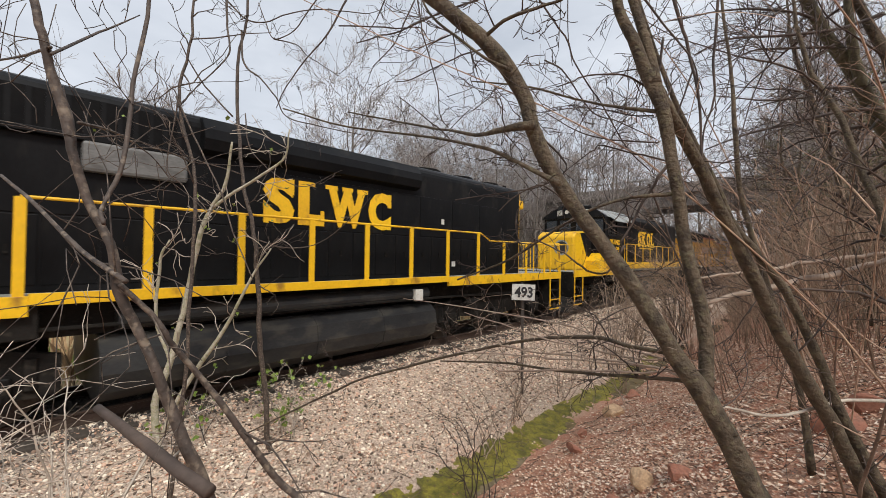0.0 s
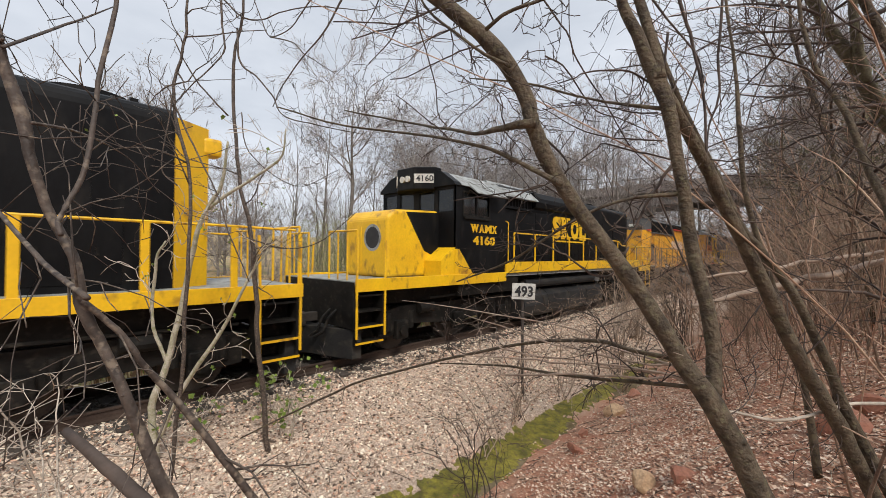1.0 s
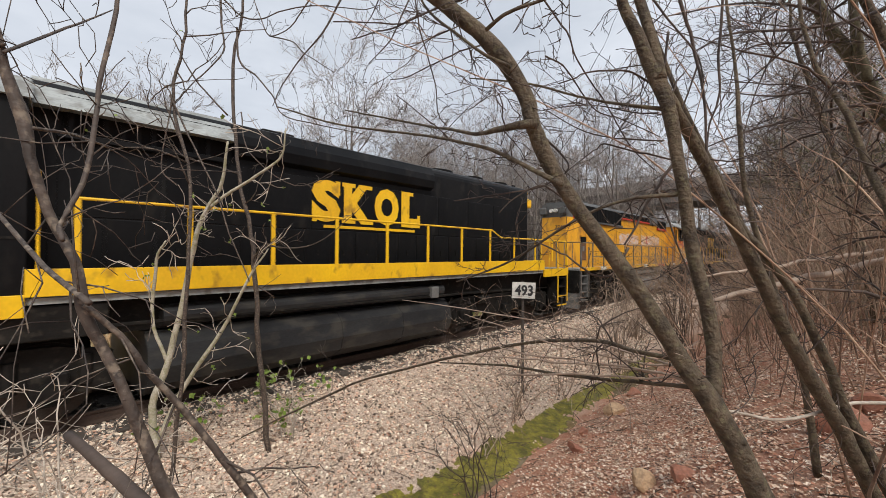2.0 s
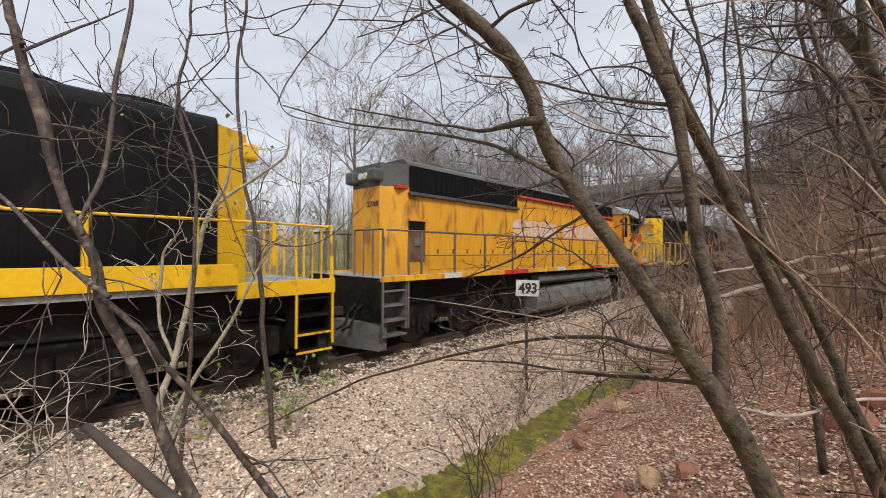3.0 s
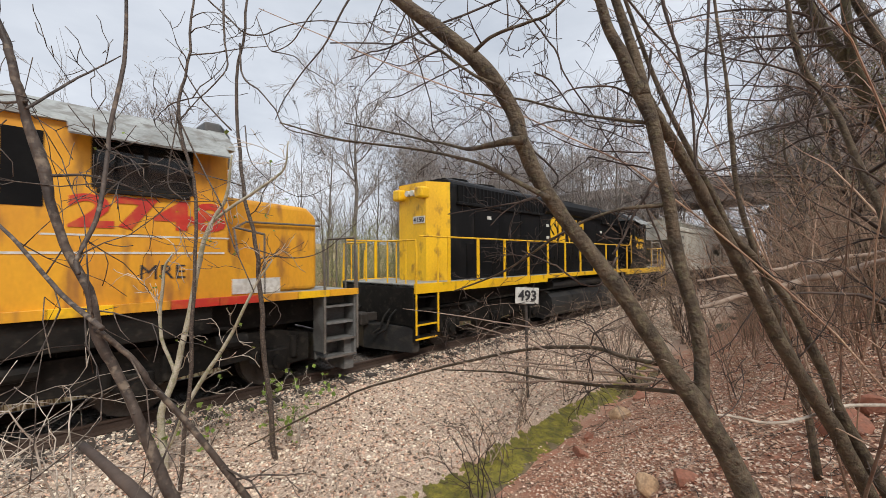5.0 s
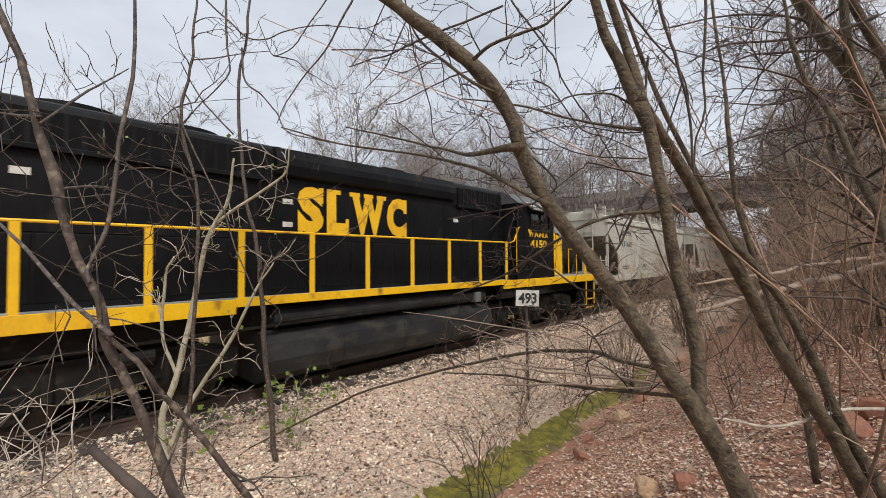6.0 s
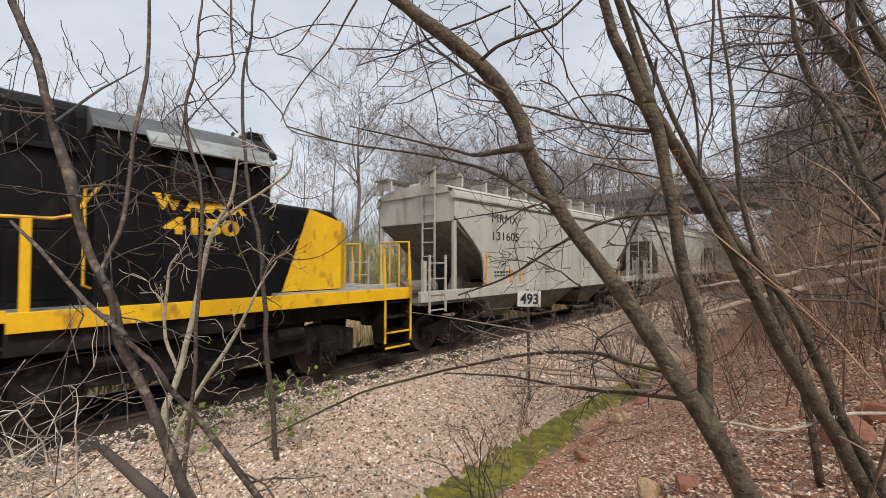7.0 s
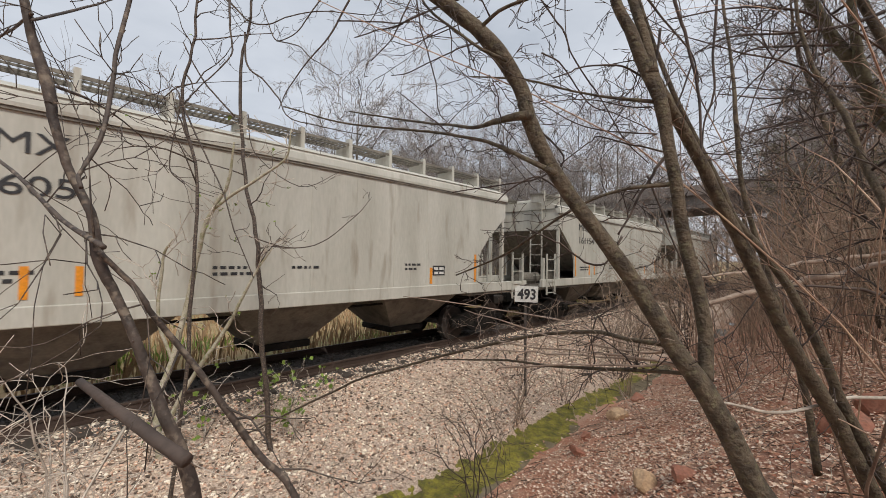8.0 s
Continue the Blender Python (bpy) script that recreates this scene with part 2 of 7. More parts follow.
def ground_material():
    m = bpy.data.materials.new("trackside_ground")
    m.use_nodes = True
    n, l = m.node_tree.nodes, m.node_tree.links
    bsdf = n["Principled BSDF"]
    bsdf.inputs["Roughness"].default_value = 0.95
    co, sep = n.new("ShaderNodeTexCoord"), n.new("ShaderNodeSeparateXYZ")
    l.new(co.outputs["Object"], sep.inputs[0])

    def tex(scale, detail=5.0):
        t = n.new("ShaderNodeTexNoise")
        t.inputs["Scale"].default_value, t.inputs["Detail"].default_value = scale, detail
        l.new(co.outputs["Object"], t.inputs["Vector"])
        return t.outputs[0]

    def two(src, lo, hi, x, y):
        r, k = n.new("ShaderNodeMapRange"), n.new("ShaderNodeMix")
        r.inputs[1].default_value, r.inputs[2].default_value = lo, hi
        k.data_type = 'RGBA'
        l.new(src, r.inputs[0])
        l.new(r.outputs[0], k.inputs[0])
        for slot, v in ((6, x), (7, y)):
            if hasattr(v, "is_linked"):
                l.new(v, k.inputs[slot])
            else:
                k.inputs[slot].default_value = (*v, 1)
        return k.outputs[2]

    wob = n.new("ShaderNodeMath")
    wob.operation = 'MULTIPLY_ADD'
    wob.inputs[1].default_value = 1.1
    l.new(tex(1.1), wob.inputs[0])
    l.new(sep.outputs[1], wob.inputs[2])
    y = wob.outputs[0]
    soil = two(tex(2.6, 8), 0.30, 0.74, two(tex(45, 3), 0.3, 0.7, (0.32, 0.125, 0.075), (0.54, 0.265, 0.17)), two(tex(60), 0.3, 0.7, (0.25, 0.14, 0.09), (0.58, 0.40, 0.285)))
    gravel = two(tex(38, 2), 0.3, 0.7, (0.25, 0.185, 0.14), (0.67, 0.53, 0.42))
    # Track bed coloured dark where the train would shade it.
    shaded_bed = two(tex(30, 2), 0.3, 0.7, (0.05, 0.042, 0.036), (0.15, 0.125, 0.105))
    field = two(tex(0.35), 0.4, 0.6, (0.40, 0.28, 0.15), two(tex(3), 0.4, 0.6, (0.30, 0.22, 0.11), (0.20, 0.20, 0.07)))
    col = two(y, 4.4, 5.2, soil, gravel)
    col = two(y, 7.55, 7.95, col, shaded_bed)
    col = two(y, 10.9, 12.2, col, field)
    l.new(col, bsdf.inputs["Base Color"])
    bp = n.new("ShaderNodeBump")
    bp.inputs["Strength"].default_value, bp.inputs["Distance"].default_value = 0.8, 0.03
    l.new(tex(32, 3), bp.inputs["Height"])
    l.new(bp.outputs[0], bsdf.inputs["Normal"])
    return m


M["ground"] = ground_material()


# ---------------- mesh tools ----------------
def link_mesh(name, verts, faces, material, parent=None, smooth=False):
    me = bpy.data.meshes.new(name)
    me.from_pydata(verts, [], faces)
    me.materials.append(material)
    if smooth:
        me.polygons.foreach_set("use_smooth", [True] * len(me.polygons))
    ob = new(name, me)
    ob.parent = parent
    return ob


def part(name, bm, material, parent, label=""):
    """A bmesh as one mesh object under a thing or a part."""
    bmesh.ops.recalc_face_normals(bm, faces=bm.faces)
    me = bpy.data.meshes.new(name)
    bm.to_mesh(me)
    bm.free()
    me.materials.append(material)
    ob = new(name, me)
    ob.parent = parent
    return tagged(ob, label)


def same(name, other, parent, m):
    """One more part on the mesh of another."""
    ob = new(name, other.data)
    ob.parent = parent
    ob.matrix_basis = m
    return ob


def add_box(bm, lo, hi, bevel=0.0):
    r = bmesh.ops.create_cube(bm, size=1)
    for v in r["verts"]:
        v.co = [min(lo[i], hi[i]) + (v.co[i] + 0.5) * abs(hi[i] - lo[i]) for i in range(3)]
    if bevel:
        es = list({e for v in r["verts"] for e in v.link_edges})
        bmesh.ops.bevel(bm, geom=es, offset=bevel, segments=2, affect='EDGES', profile=0.5)
    return bm


def boxes(*items, bevel=0.0):
    bm = bmesh.new()
    for lo, hi in items:
        add_box(bm, lo, hi, bevel)
    return bm


def add_prism(bm, outline, axis, lo, hi):
    """An outline of pairs pushed along an axis from lo to hi (axis 0: pairs are y, z; 1: x, z; 2: x, y)."""
    def at(p, h):
        c = list(p)
        c.insert(axis, h)
        return bm.verts.new(c)
    a, b = [at(p, lo) for p in outline], [at(p, hi) for p in outline]
    bm.faces.new(a)
    bm.faces.new(b[::-1])
    for i in range(len(a)):
        j = (i + 1) % len(a)
        bm.faces.new((a[i], b[i], b[j], a[j]))
    return bm


def add_rod(bm, p, q, r, sides=8, r2=None):
    p, q = Vector(p), Vector(q)
    m = Matrix.Translation((p + q) / 2) @ (q - p).to_track_quat('Z', 'Y').to_matrix().to_4x4()
    bmesh.ops.create_cone(bm, cap_ends=True, segments=sides, radius1=r, radius2=r if r2 is None else r2, depth=(q - p).length, matrix=m)
    return bm


def rods(pts, r, sides=8):
    bm = bmesh.new()
    for p, q in zip(pts, pts[1:]):
        add_rod(bm, p, q, r, sides)
    return bm


def lettering(text, x0, x1, z0, z1, y, material, parent, name="lettering", label="", bold=0.03, side=-1):
    """Raised painted letters that fill a box on a side wall."""
    c = bpy.data.curves.new(name, 'FONT')
    c.body, c.size, c.extrude, c.offset, c.resolution_u = text, 1.0, 0.004, bold, 3
    tmp = bpy.data.objects.new(name, c)
    scene.collection.objects.link(tmp)
    me = bpy.data.meshes.new_from_object(tmp.evaluated_get(bpy.context.evaluated_depsgraph_get()))
    bpy.data.objects.remove(tmp)
    co = np.array([v.co[:] for v in me.vertices])
    lo, hi = co.min(0), co.max(0)
    u = (co[:, 0] - lo[0]) / (hi[0] - lo[0])
    u = u if side < 0 else 1 - u
    w = (co[:, 1] - lo[1]) / (hi[1] - lo[1])
    out = np.stack([x0 + u * (x1 - x0), y + side * (co[:, 2] + 0.004), z0 + w * (z1 - z0)], 1)
    me.vertices.foreach_set("co", out.ravel())
    me.materials.clear()
    me.materials.append(material)
    ob = new(name, me)
    ob.parent = parent
    return tagged(ob, label)


# ---------------- ground ----------------
PROFILE_Y = [-600, -60, -25, -10, -4, -1.5, -0.4, 0.6, 1.6, 2.6, 3.4, 3.8, 4.4, 4.8, 5.6, 6.6, 7.1, 7.4, 9.7, 10.5, 13, 45, 110, 300, 900]
PROFILE_Z = [60, 16, 8, 4.2, 2.3, 1.25, 0.8, 0.32, -0.42, -0.86, -1.12, -1.27, -1.235, -1.10, -0.84, -0.48, -0.26, -0.20, -0.20, -0.7, -0.8, -0.3, 2.0, 12, 40]


def height(x, y):
    z = float(np.interp(y, PROFILE_Y, PROFILE_Z))
    calm = 0.15 if 6.8 < y < 10.2 else 1.0
    near = min(1.0, 12.0 / (1.0 + abs(x) * 0.2))
    z += calm * near * (0.10 * noise.noise((x * 0.45, y * 0.45, 0)) + 0.035 * noise.noise((x * 1.9, y * 1.9, 3)))
    if y < 2.8 and abs(x) < 60:
        z += 0.06 * noise.noise((x * 1.1, y * 1.3, 7))
    return z


def build_ground():
    xs = np.concatenate([[-900, -400, -150, -60, -25, -12], np.arange(-6, 24, 0.2), np.arange(24, 60, 0.9), [62, 70, 80, 95, 120, 160, 230, 400, 900, 1500]])
    ys = np.concatenate([[-600, -250, -120, -60, -35, -20, -14], np.arange(-10, 12, 0.2), np.arange(12, 50, 1.5), [52, 60, 75, 95, 110, 140, 200, 300, 600, 1100]])
    verts = [(x, y, height(x, y)) for y in ys for x in xs]
    w = len(xs)
    faces = [(j * w + i, j * w + i + 1, (j + 1) * w + i + 1, (j + 1) * w + i) for j in range(len(ys) - 1) for i in range(w - 1)]
    ob = link_mesh("ground", verts, faces, M["ground"], smooth=True)
    tagged(ob, "red earth bank, pale gravel shoulder and tan field beside the track", "ground", kind="structure")


build_ground()
YC = 8.52
GAUGE = 0.7525


def build_track():
    track = new("railway_track")
    tagged(track, "rusty steel rails on dark creosoted wooden sleepers", "railway track", kind="structure")
    for s in (-1, 1):
        bm = bmesh.new()
        c = YC + s * GAUGE
        prof = [(-0.075, -0.18), (0.075, -0.18), (0.075, -0.165), (0.012, -0.14), (0.012, -0.045), (0.036, -0.035), (0.036, -0.006), (0.026, 0), (-0.026, 0), (-0.036, -0.006), (-0.036, -0.035), (-0.012, -0.045), (-0.012, -0.14), (-0.075, -0.165)]
        add_prism(bm, [(c + a, b) for a, b in prof], 0, -120, 160)
        part("rail", bm, M["railsteel"], track)
    bm = boxes(((-0.11, -1.28, -0.36), (0.11, 1.28, -0.185)), bevel=0.015)
    first = part("sleeper", bm, M["tie"], track)
    first.matrix_basis = pose(-12, YC, 0)
    for i in range(1, 120):
        same("sleeper", first, track, pose(-12 + 0.53 * i + random.uniform(-0.03, 0.03), YC + random.uniform(-0.04, 0.04), random.uniform(-0.012, 0.006), 0, 0, random.uniform(-1.2, 1.2)))


build_track()

# ---------------- train ----------------
SERIFS = {  # slab serifs of the heavy painted letters, in parts of a letter's box: left, right, bottom, top
    "L": [(0, 0.62, 0.9, 1), (0, 0.2, 0, 0.1), (0.86, 1, 0, 0.36)],
    "W": [(-0.06, 0.24, 0.9, 1), (0.36, 0.64, 0.9, 1), (0.76, 1.06, 0.9, 1)],
    "K": [(-0.06, 0.4, 0.9, 1), (-0.06, 0.4, 0, 0.1), (0.6, 1.02, 0.9, 1), (0.62, 1.06, 0, 0.1)],
    "C": [(0.84, 1, 0.62, 0.98), (0.84, 1, 0.02, 0.3)],
    "S": [(0.82, 0.98, 0.66, 1), (0.02, 0.18, 0, 0.34)],
    "O": [],
    "A": [(-0.06, 0.3, 0, 0.1), (0.7, 1.06, 0, 0.1), (0.3, 0.6, 0.9, 1)],
    "M": [(-0.06, 0.26, 0.9, 1), (0.74, 1.06, 0.9, 1), (-0.06, 0.3, 0, 0.1), (0.7, 1.06, 0, 0.1)],
    "X": [(-0.04, 0.36, 0.9, 1), (0.64, 1.04, 0.9, 1), (-0.04, 0.36, 0, 0.1), (0.64, 1.04, 0, 0.1)],
}


def slab_word(word, x0, x1, z0, z1, y, material, parent, bold=0.06):
    """Heavy slab-serif painted letters, each a part."""
    widths = {"W": 1.45, "M": 1.35, "L": 0.86, "S": 0.92}
    total = sum(widths.get(c, 1.0) for c in word) + 0.12 * (len(word) - 1)
    x, k = x0, (x1 - x0) / total
    for c in word:
        w = widths.get(c, 1.0) * k
        ob = lettering(c, x, x + w, z0, z1, y, material, parent, "letter", "yellow painted slab letter", bold)
        bm = bmesh.new()
        bm.from_mesh(ob.data)
        for a, b, lo, hi in SERIFS[c]:
            add_box(bm, (x + a * w, y - 0.009, z0 + lo * (z1 - z0)), (x + b * w, y + 0.001, z0 + hi * (z1 - z0)))
        bm.to_mesh(ob.data)
        bm.free()
        x += w + 0.12 * k


L = 20.98
WHEELS = []


def wheelset(parent, x, r, half=GAUGE):
    bm = bmesh.new()
    for s in (-1, 1):
        y = s * half
        add_rod(bm, (0, y - 0.065, 0), (0, y + 0.065, 0), r, 28)
        add_rod(bm, (0, y - s * 0.065, 0), (0, y - s * 0.095, 0), r + 0.03, 28)
        add_rod(bm, (0, y + s * 0.065, 0), (0, y + s * 0.12, 0), 0.14, 12)
        for k in range(6):
            a = k * math.pi / 3
            add_box(bm, (r * 0.55 * math.cos(a) - 0.05, y + s * 0.065 - 0.012, r * 0.55 * math.sin(a) - 0.05), (r * 0.55 * math.cos(a) + 0.05, y + s * 0.065 + 0.012, r * 0.55 * math.sin(a) + 0.05))
    add_rod(bm, (0, -half, 0), (0, half, 0), 0.09, 10)
    ob = part("wheelset", bm, M["steel"], parent, "worn steel wheels on one axle")
    ob.matrix_basis = pose(x, 0, r)
    WHEELS.append((ob, x, r))


def six_wheel_truck(car, x0):
    """A three-axle truck, its first axle at x0."""
    bm = bmesh.new()
    for s in (-1, 1):
        y0, y1 = s * 0.98, s * 1.14
        add_prism(bm, [(x0 - 0.65, 0.42), (x0 - 0.3, 0.40), (x0 + 0.35, 0.62), (x0 + 1.6, 0.52), (x0 + 2.1, 0.42), (x0 + 2.6, 0.52), (x0 + 3.8, 0.62), (x0 + 4.45, 0.40), (x0 + 4.8, 0.42), (x0 + 4.8, 0.92), (x0 + 4.2, 1.06), (x0 - 0.05, 1.06), (x0 - 0.65, 0.92)], 1, y0, y1)
    add_box(bm, (x0 + 1.2, -0.98, 0.6), (x0 + 2.9, 0.98, 1.3))
    truck = part("truck", bm, M["soot"], car, "greasy black three-axle truck")
    for k in range(3):
        x = x0 + 2.07 * k
        wheelset(truck, x, 0.508)
        for s in (-1, 1):
            b = boxes(((x - 0.19, s * 1.10, 0.30), (x + 0.19, s * 1.26, 0.74)), bevel=0.03)
            add_rod(b, (x, s * 1.26, 0.51), (x, s * 1.32, 0.51), 0.12, 12)
            part("journal_box", b, M["soot"], truck)
            for d in (-0.36, 0.36):
                part("spring", add_rod(bmesh.new(), (x + d, s * 1.12, 0.52), (x + d, s * 1.12, 0.92), 0.085, 10), M["soot"], truck)
    for s in (-1, 1):
        for d in (0.75, 3.3):
            part("brake_cylinder", add_rod(bmesh.new(), (x0 + d - 0.22, s * 1.22, 0.98), (x0 + d + 0.28, s * 1.22, 0.98), 0.13, 12), M["soot"], truck)
        part("sand_pipe", rods([(x0 - 0.7, s * 1.0, 1.3), (x0 - 0.72, s * 0.85, 0.5), (x0 - 0.6, s * 0.78, 0.12)], 0.025, 6), M["soot"], truck)


def hood_outline(half, z0, z1, round_=0.26, n=5):
    """The hood's section: pairs of y and z."""
    pts = [(-half, z0)]
    for k in range(n + 1):
        a = math.pi - k * math.pi / 2 / n
        pts.append((-half + round_ + round_ * math.cos(a), z1 - round_ + round_ * math.sin(a)))
    return pts + [(-y, z) for y, z in pts[::-1]]


def locomotive(cfg):
    """A six-axle road engine. Places along it are counted from the front coupler; flip puts the front at the other end."""
    car = new("locomotive")
    tagged(car, cfg["label"], "locomotive", "locomotives in the train")
    fl = cfg.get("flip", False)
    X = (lambda u: L - u) if fl else (lambda u: u)

    def bx(name, u0, u1, y0, y1, z0, z1, mat, label="", bevel=0.0, parent=car):
        return part(name, boxes(((X(u0), y0, z0), (X(u1), y1, z1)), bevel=bevel), M[mat], parent, label)

    nose0, cab0, cab1 = cfg["nose"], cfg["cab"], cfg["cab_end"]
    end, cham = cfg["hood_end"], 0.60
    HW, Z0, Z1 = 0.92, 1.74, 4.65
    body, upper, rail = cfg["body"], cfg["upper"], cfg["rail"]
    split = cfg.get("split", 3.9)
    # underframe, decks and side sills
    porch = cfg.get("porch", 0.0)
    bx("underframe", 0.75 - porch, 20.2, -1.1, 1.1, 1.15, 1.66, "soot")
    bx("deck", 0.6 - porch, 20.4, -1.5, 1.5, 1.66, 1.74, "shade", "dusty pale tread plate")
    for s in (-1, 1):
        for u0, u1, z0, z1, m in cfg["sill"]:
            bx("side_sill", u0, u1, s * 1.5, s * 1.565, z0, z1, m, cfg["sill_label"], 0.006)
    # trucks, tank, reservoirs
    six_wheel_truck(car, 2.15 if not fl else L - 2.15 - 4.14 - 0.0)
    six_wheel_truck(car, L - 2.15 - 4.14 if not fl else 2.15)
    t0, t1, tm = cfg["tank"]
    sec = [(-1.05, 0.16), (1.05, 0.16), (1.38, 0.36), (1.46, 0.62), (1.40, 0.92), (1.18, 1.12), (-1.18, 1.12), (-1.40, 0.92), (-1.46, 0.62), (-1.38, 0.36)]
    bm = bmesh.new()
    add_prism(bm, sec, 0, t0, t1)
    tank = part("fuel_tank", bm, M[tm], car, "large rounded fuel tank, dusty")
    for k in range(1, 4):
        b = bmesh.new()
        u = t0 + (t1 - t0) * k / 4
        add_prism(b, [(y * 1.008, 0.64 + (z - 0.64) * 1.012) for y, z in sec], 0, u - 0.03, u + 0.03)
        part("tank_band", b, M[tm], tank)
    for s in (-1, 1):
        b = bmesh.new()
        add_rod(b, (t0 + 0.2, s * 1.22, 1.36), (t1 - 0.2, s * 1.22, 1.36), 0.17, 16)
        part("air_reservoir", b, M[tm], car)
        part("filler_box", boxes(((t1 - 0.75, s * 1.30, 1.20), (t1 - 0.5, s * 1.47, 1.48)), bevel=0.02), M[cfg.get("filler", "tank_pale")], car, "small valve box")
        part("battery_box", boxes(((X(cab0 + 0.2), s * 1.18, 1.2), (X(cab1 + 0.8), s * 1.46, 1.64)), bevel=0.02), M["soot"], car)
        part("pipe", rods([(X(3.0), s * 1.3, 1.22), (X(6.6), s * 1.34, 1.30), (X(14.6), s * 1.38, 1.22), (X(19.4), s * 1.2, 1.1)], 0.03, 6), M["soot"], car)
    # long hood, in a lower and an upper part
    bm = bmesh.new()
    add_prism(bm, [(X(cab1), -HW), (X(end), -HW), (X(end), HW), (X(cab1), HW)], 2, Z0, split)
    hood = part("hood", bm, M[body], car)
    bm = bmesh.new()
    add_prism(bm, hood_outline(HW, split, Z1), 0, X(cab1), X(end))
    part("hood_roof", bm, M[upper], car, cfg.get("upper_label", ""))
    bm = bmesh.new()
    plan = [(X(end), -HW), (X(end + cham), -HW + 0.36), (X(end + cham), HW - 0.36), (X(end), HW)]
    add_prism(bm, plan, 2, Z0, split if cfg.get("end_split") else Z1 - 0.16)
    hood_end = part("hood_end", bm, M[cfg["end"]], car, cfg["end_label"])
    if cfg.get("end_split"):
        bm = bmesh.new()
        add_prism(bm, plan, 2, split, Z1 - 0.16)
        part("hood_end_top", bm, M[upper], car)
        bx("stripe", end - 0.02, end + cham * 0.5, -HW - 0.006, -HW + 0.18, split - 0.05, split + 0.03, "red")
    for s in (-1, 1):
        b = boxes(((X(end + cham - 0.12), s * 0.30, 4.02), (X(end + cham + 0.22), s * 0.62, 4.34)), bevel=0.06)
        part("number_box", b, M[cfg["end"] if not cfg.get("end_split") else upper], hood_end)
    bm = bmesh.new()
    for s in (-0.1, 0.1):
        add_rod(bm, (X(end + cham), s, 4.2), (X(end + cham + 0.12), s, 4.2), 0.085, 14)
    part("headlight", bm, M["white"], hood_end)
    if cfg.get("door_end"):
        bx("end_door", end - 0.60, end - 0.02, -HW - 0.012, -HW + 0.1, 2.05, 3.1, "brown", "flat rusty brown panel standing for the open recess", 0.0, hood)
        # Dark strip laid on the panel as the lintel's shade; nothing is hollow.
        bx("recess_top", end - 0.58, end - 0.04, -HW - 0.016, -HW + 0.05, 2.82, 3.06, "grille", "dark strip painted in as the shade under the recess's lintel", 0.0, hood)
        bx("recess_latch", end - 0.40, end - 0.22, -HW - 0.03, -HW + 0.05, 2.45, 2.66, "tank_pale", "", 0.01, hood)
        bx("lintel", end - 0.64, end + 0.0, -HW - 0.05, -HW + 0.05, 3.08, 3.14, "orange", "", 0.0, hood)
        bx("door_frame", end - 0.68, end - 0.60, -HW - 0.03, -HW + 0.1, 2.0, 3.16, body, "", 0.0, hood)
    # hood doors with latches
    base = part("hood_door", boxes(((-0.29, -0.014, 0), (0.29, 0.02, 0.94)), bevel=0.008), M[body], hood)
    latch = part("latch", boxes(((-0.02, -0.035, 0.42), (0.02, -0.01, 0.54))), M[cfg["latch"]], base)
    doors = [cab1 + 0.5 + 0.62 * k for k in range(int((end - cab1 - 0.8) / 0.62))]
    base.matrix_basis = pose(X(doors[0]), -HW, Z0 + 0.1)
    for s in (-1, 1):
        for i, u in enumerate(doors):
            if i == 0 and s < 0:
                continue
            d = same("hood_door", base, hood, pose(X(u), s * HW, Z0 + 0.1, 0, 0, 0 if s < 0 else 180))
            same("latch", latch, d, pose(0, 0, 0))
    up = part("upper_panel", boxes(((-0.6, -0.010, 0), (0.6, 0.02, split - 2.86)), bevel=0.006), M[body], hood)
    up.matrix_basis = pose(X(cab1 + 0.9), -HW, 2.80)
    for s in (-1, 1):
        for i in range(int((end - cab1 - 0.7) / 1.26)):
            if i or s > 0:
                same("upper_panel", up, hood, pose(X(cab1 + 0.9 + 1.26 * i), s * HW, 2.80, 0, 0, 0 if s < 0 else 180))
    # grilles of upright slats, bulged side ducts, fans
    for u0, u1, z0, z1 in cfg["grilles"]:
        for s in (-1, 1):
            g = part("grille", boxes(((X(u0), s * HW, z0), (X(u1), s * (HW + 0.05), z1))), M["grille"], car, "sooty ribbed air intake")
            rib = part("slat", boxes(((-0.03, -0.06, z0), (0.03, 0.06, z1))), M[cfg.get("slat", upper)], g)
            n = int((u1 - u0) / 0.19)
            rib.matrix_basis = pose(X(u0 + 0.08), s * HW, 0)
            for k in range(1, n):
                same("slat", rib, g, pose(X(u0 + 0.08 + 0.19 * k), s * HW, 0))
            part("lip", boxes(((X(u0 - 0.06), s * HW, z0 - 0.08), (X(u1 + 0.06), s * (HW + 0.11), z0)), bevel=0.01), M[cfg["lip"] if "lip" in cfg and z0 > 3.9 else upper], g)
    for u0, u1, z0, z1, out in cfg["ducts"]:
        for s in (-1, 1):
            b = bmesh.new()
            pr = [(s * (HW - 0.05), z0), (s * (HW + out * 0.8), z0 + 0.08), (s * (HW + out), z0 + 0.26), (s * (HW + out * 0.9), z1 - 0.2), (s * (HW + out * 0.3), z1), (s * (HW - 0.3), z1 + 0.02)]
            add_prism(b, pr, 0, X(u0), X(u1))
            part("side_duct", b, M[upper], car, "rounded overhanging duct along the hood top")
    for u in cfg["fans"]:
        b = bmesh.new()
        add_rod(b, (X(u), 0, Z1 - 0.02), (X(u), 0, Z1 + 0.09), 0.62, 24)
        add_rod(b, (X(u), 0, Z1 + 0.09), (X(u), 0, Z1 + 0.12), 0.55, 24, 0.3)
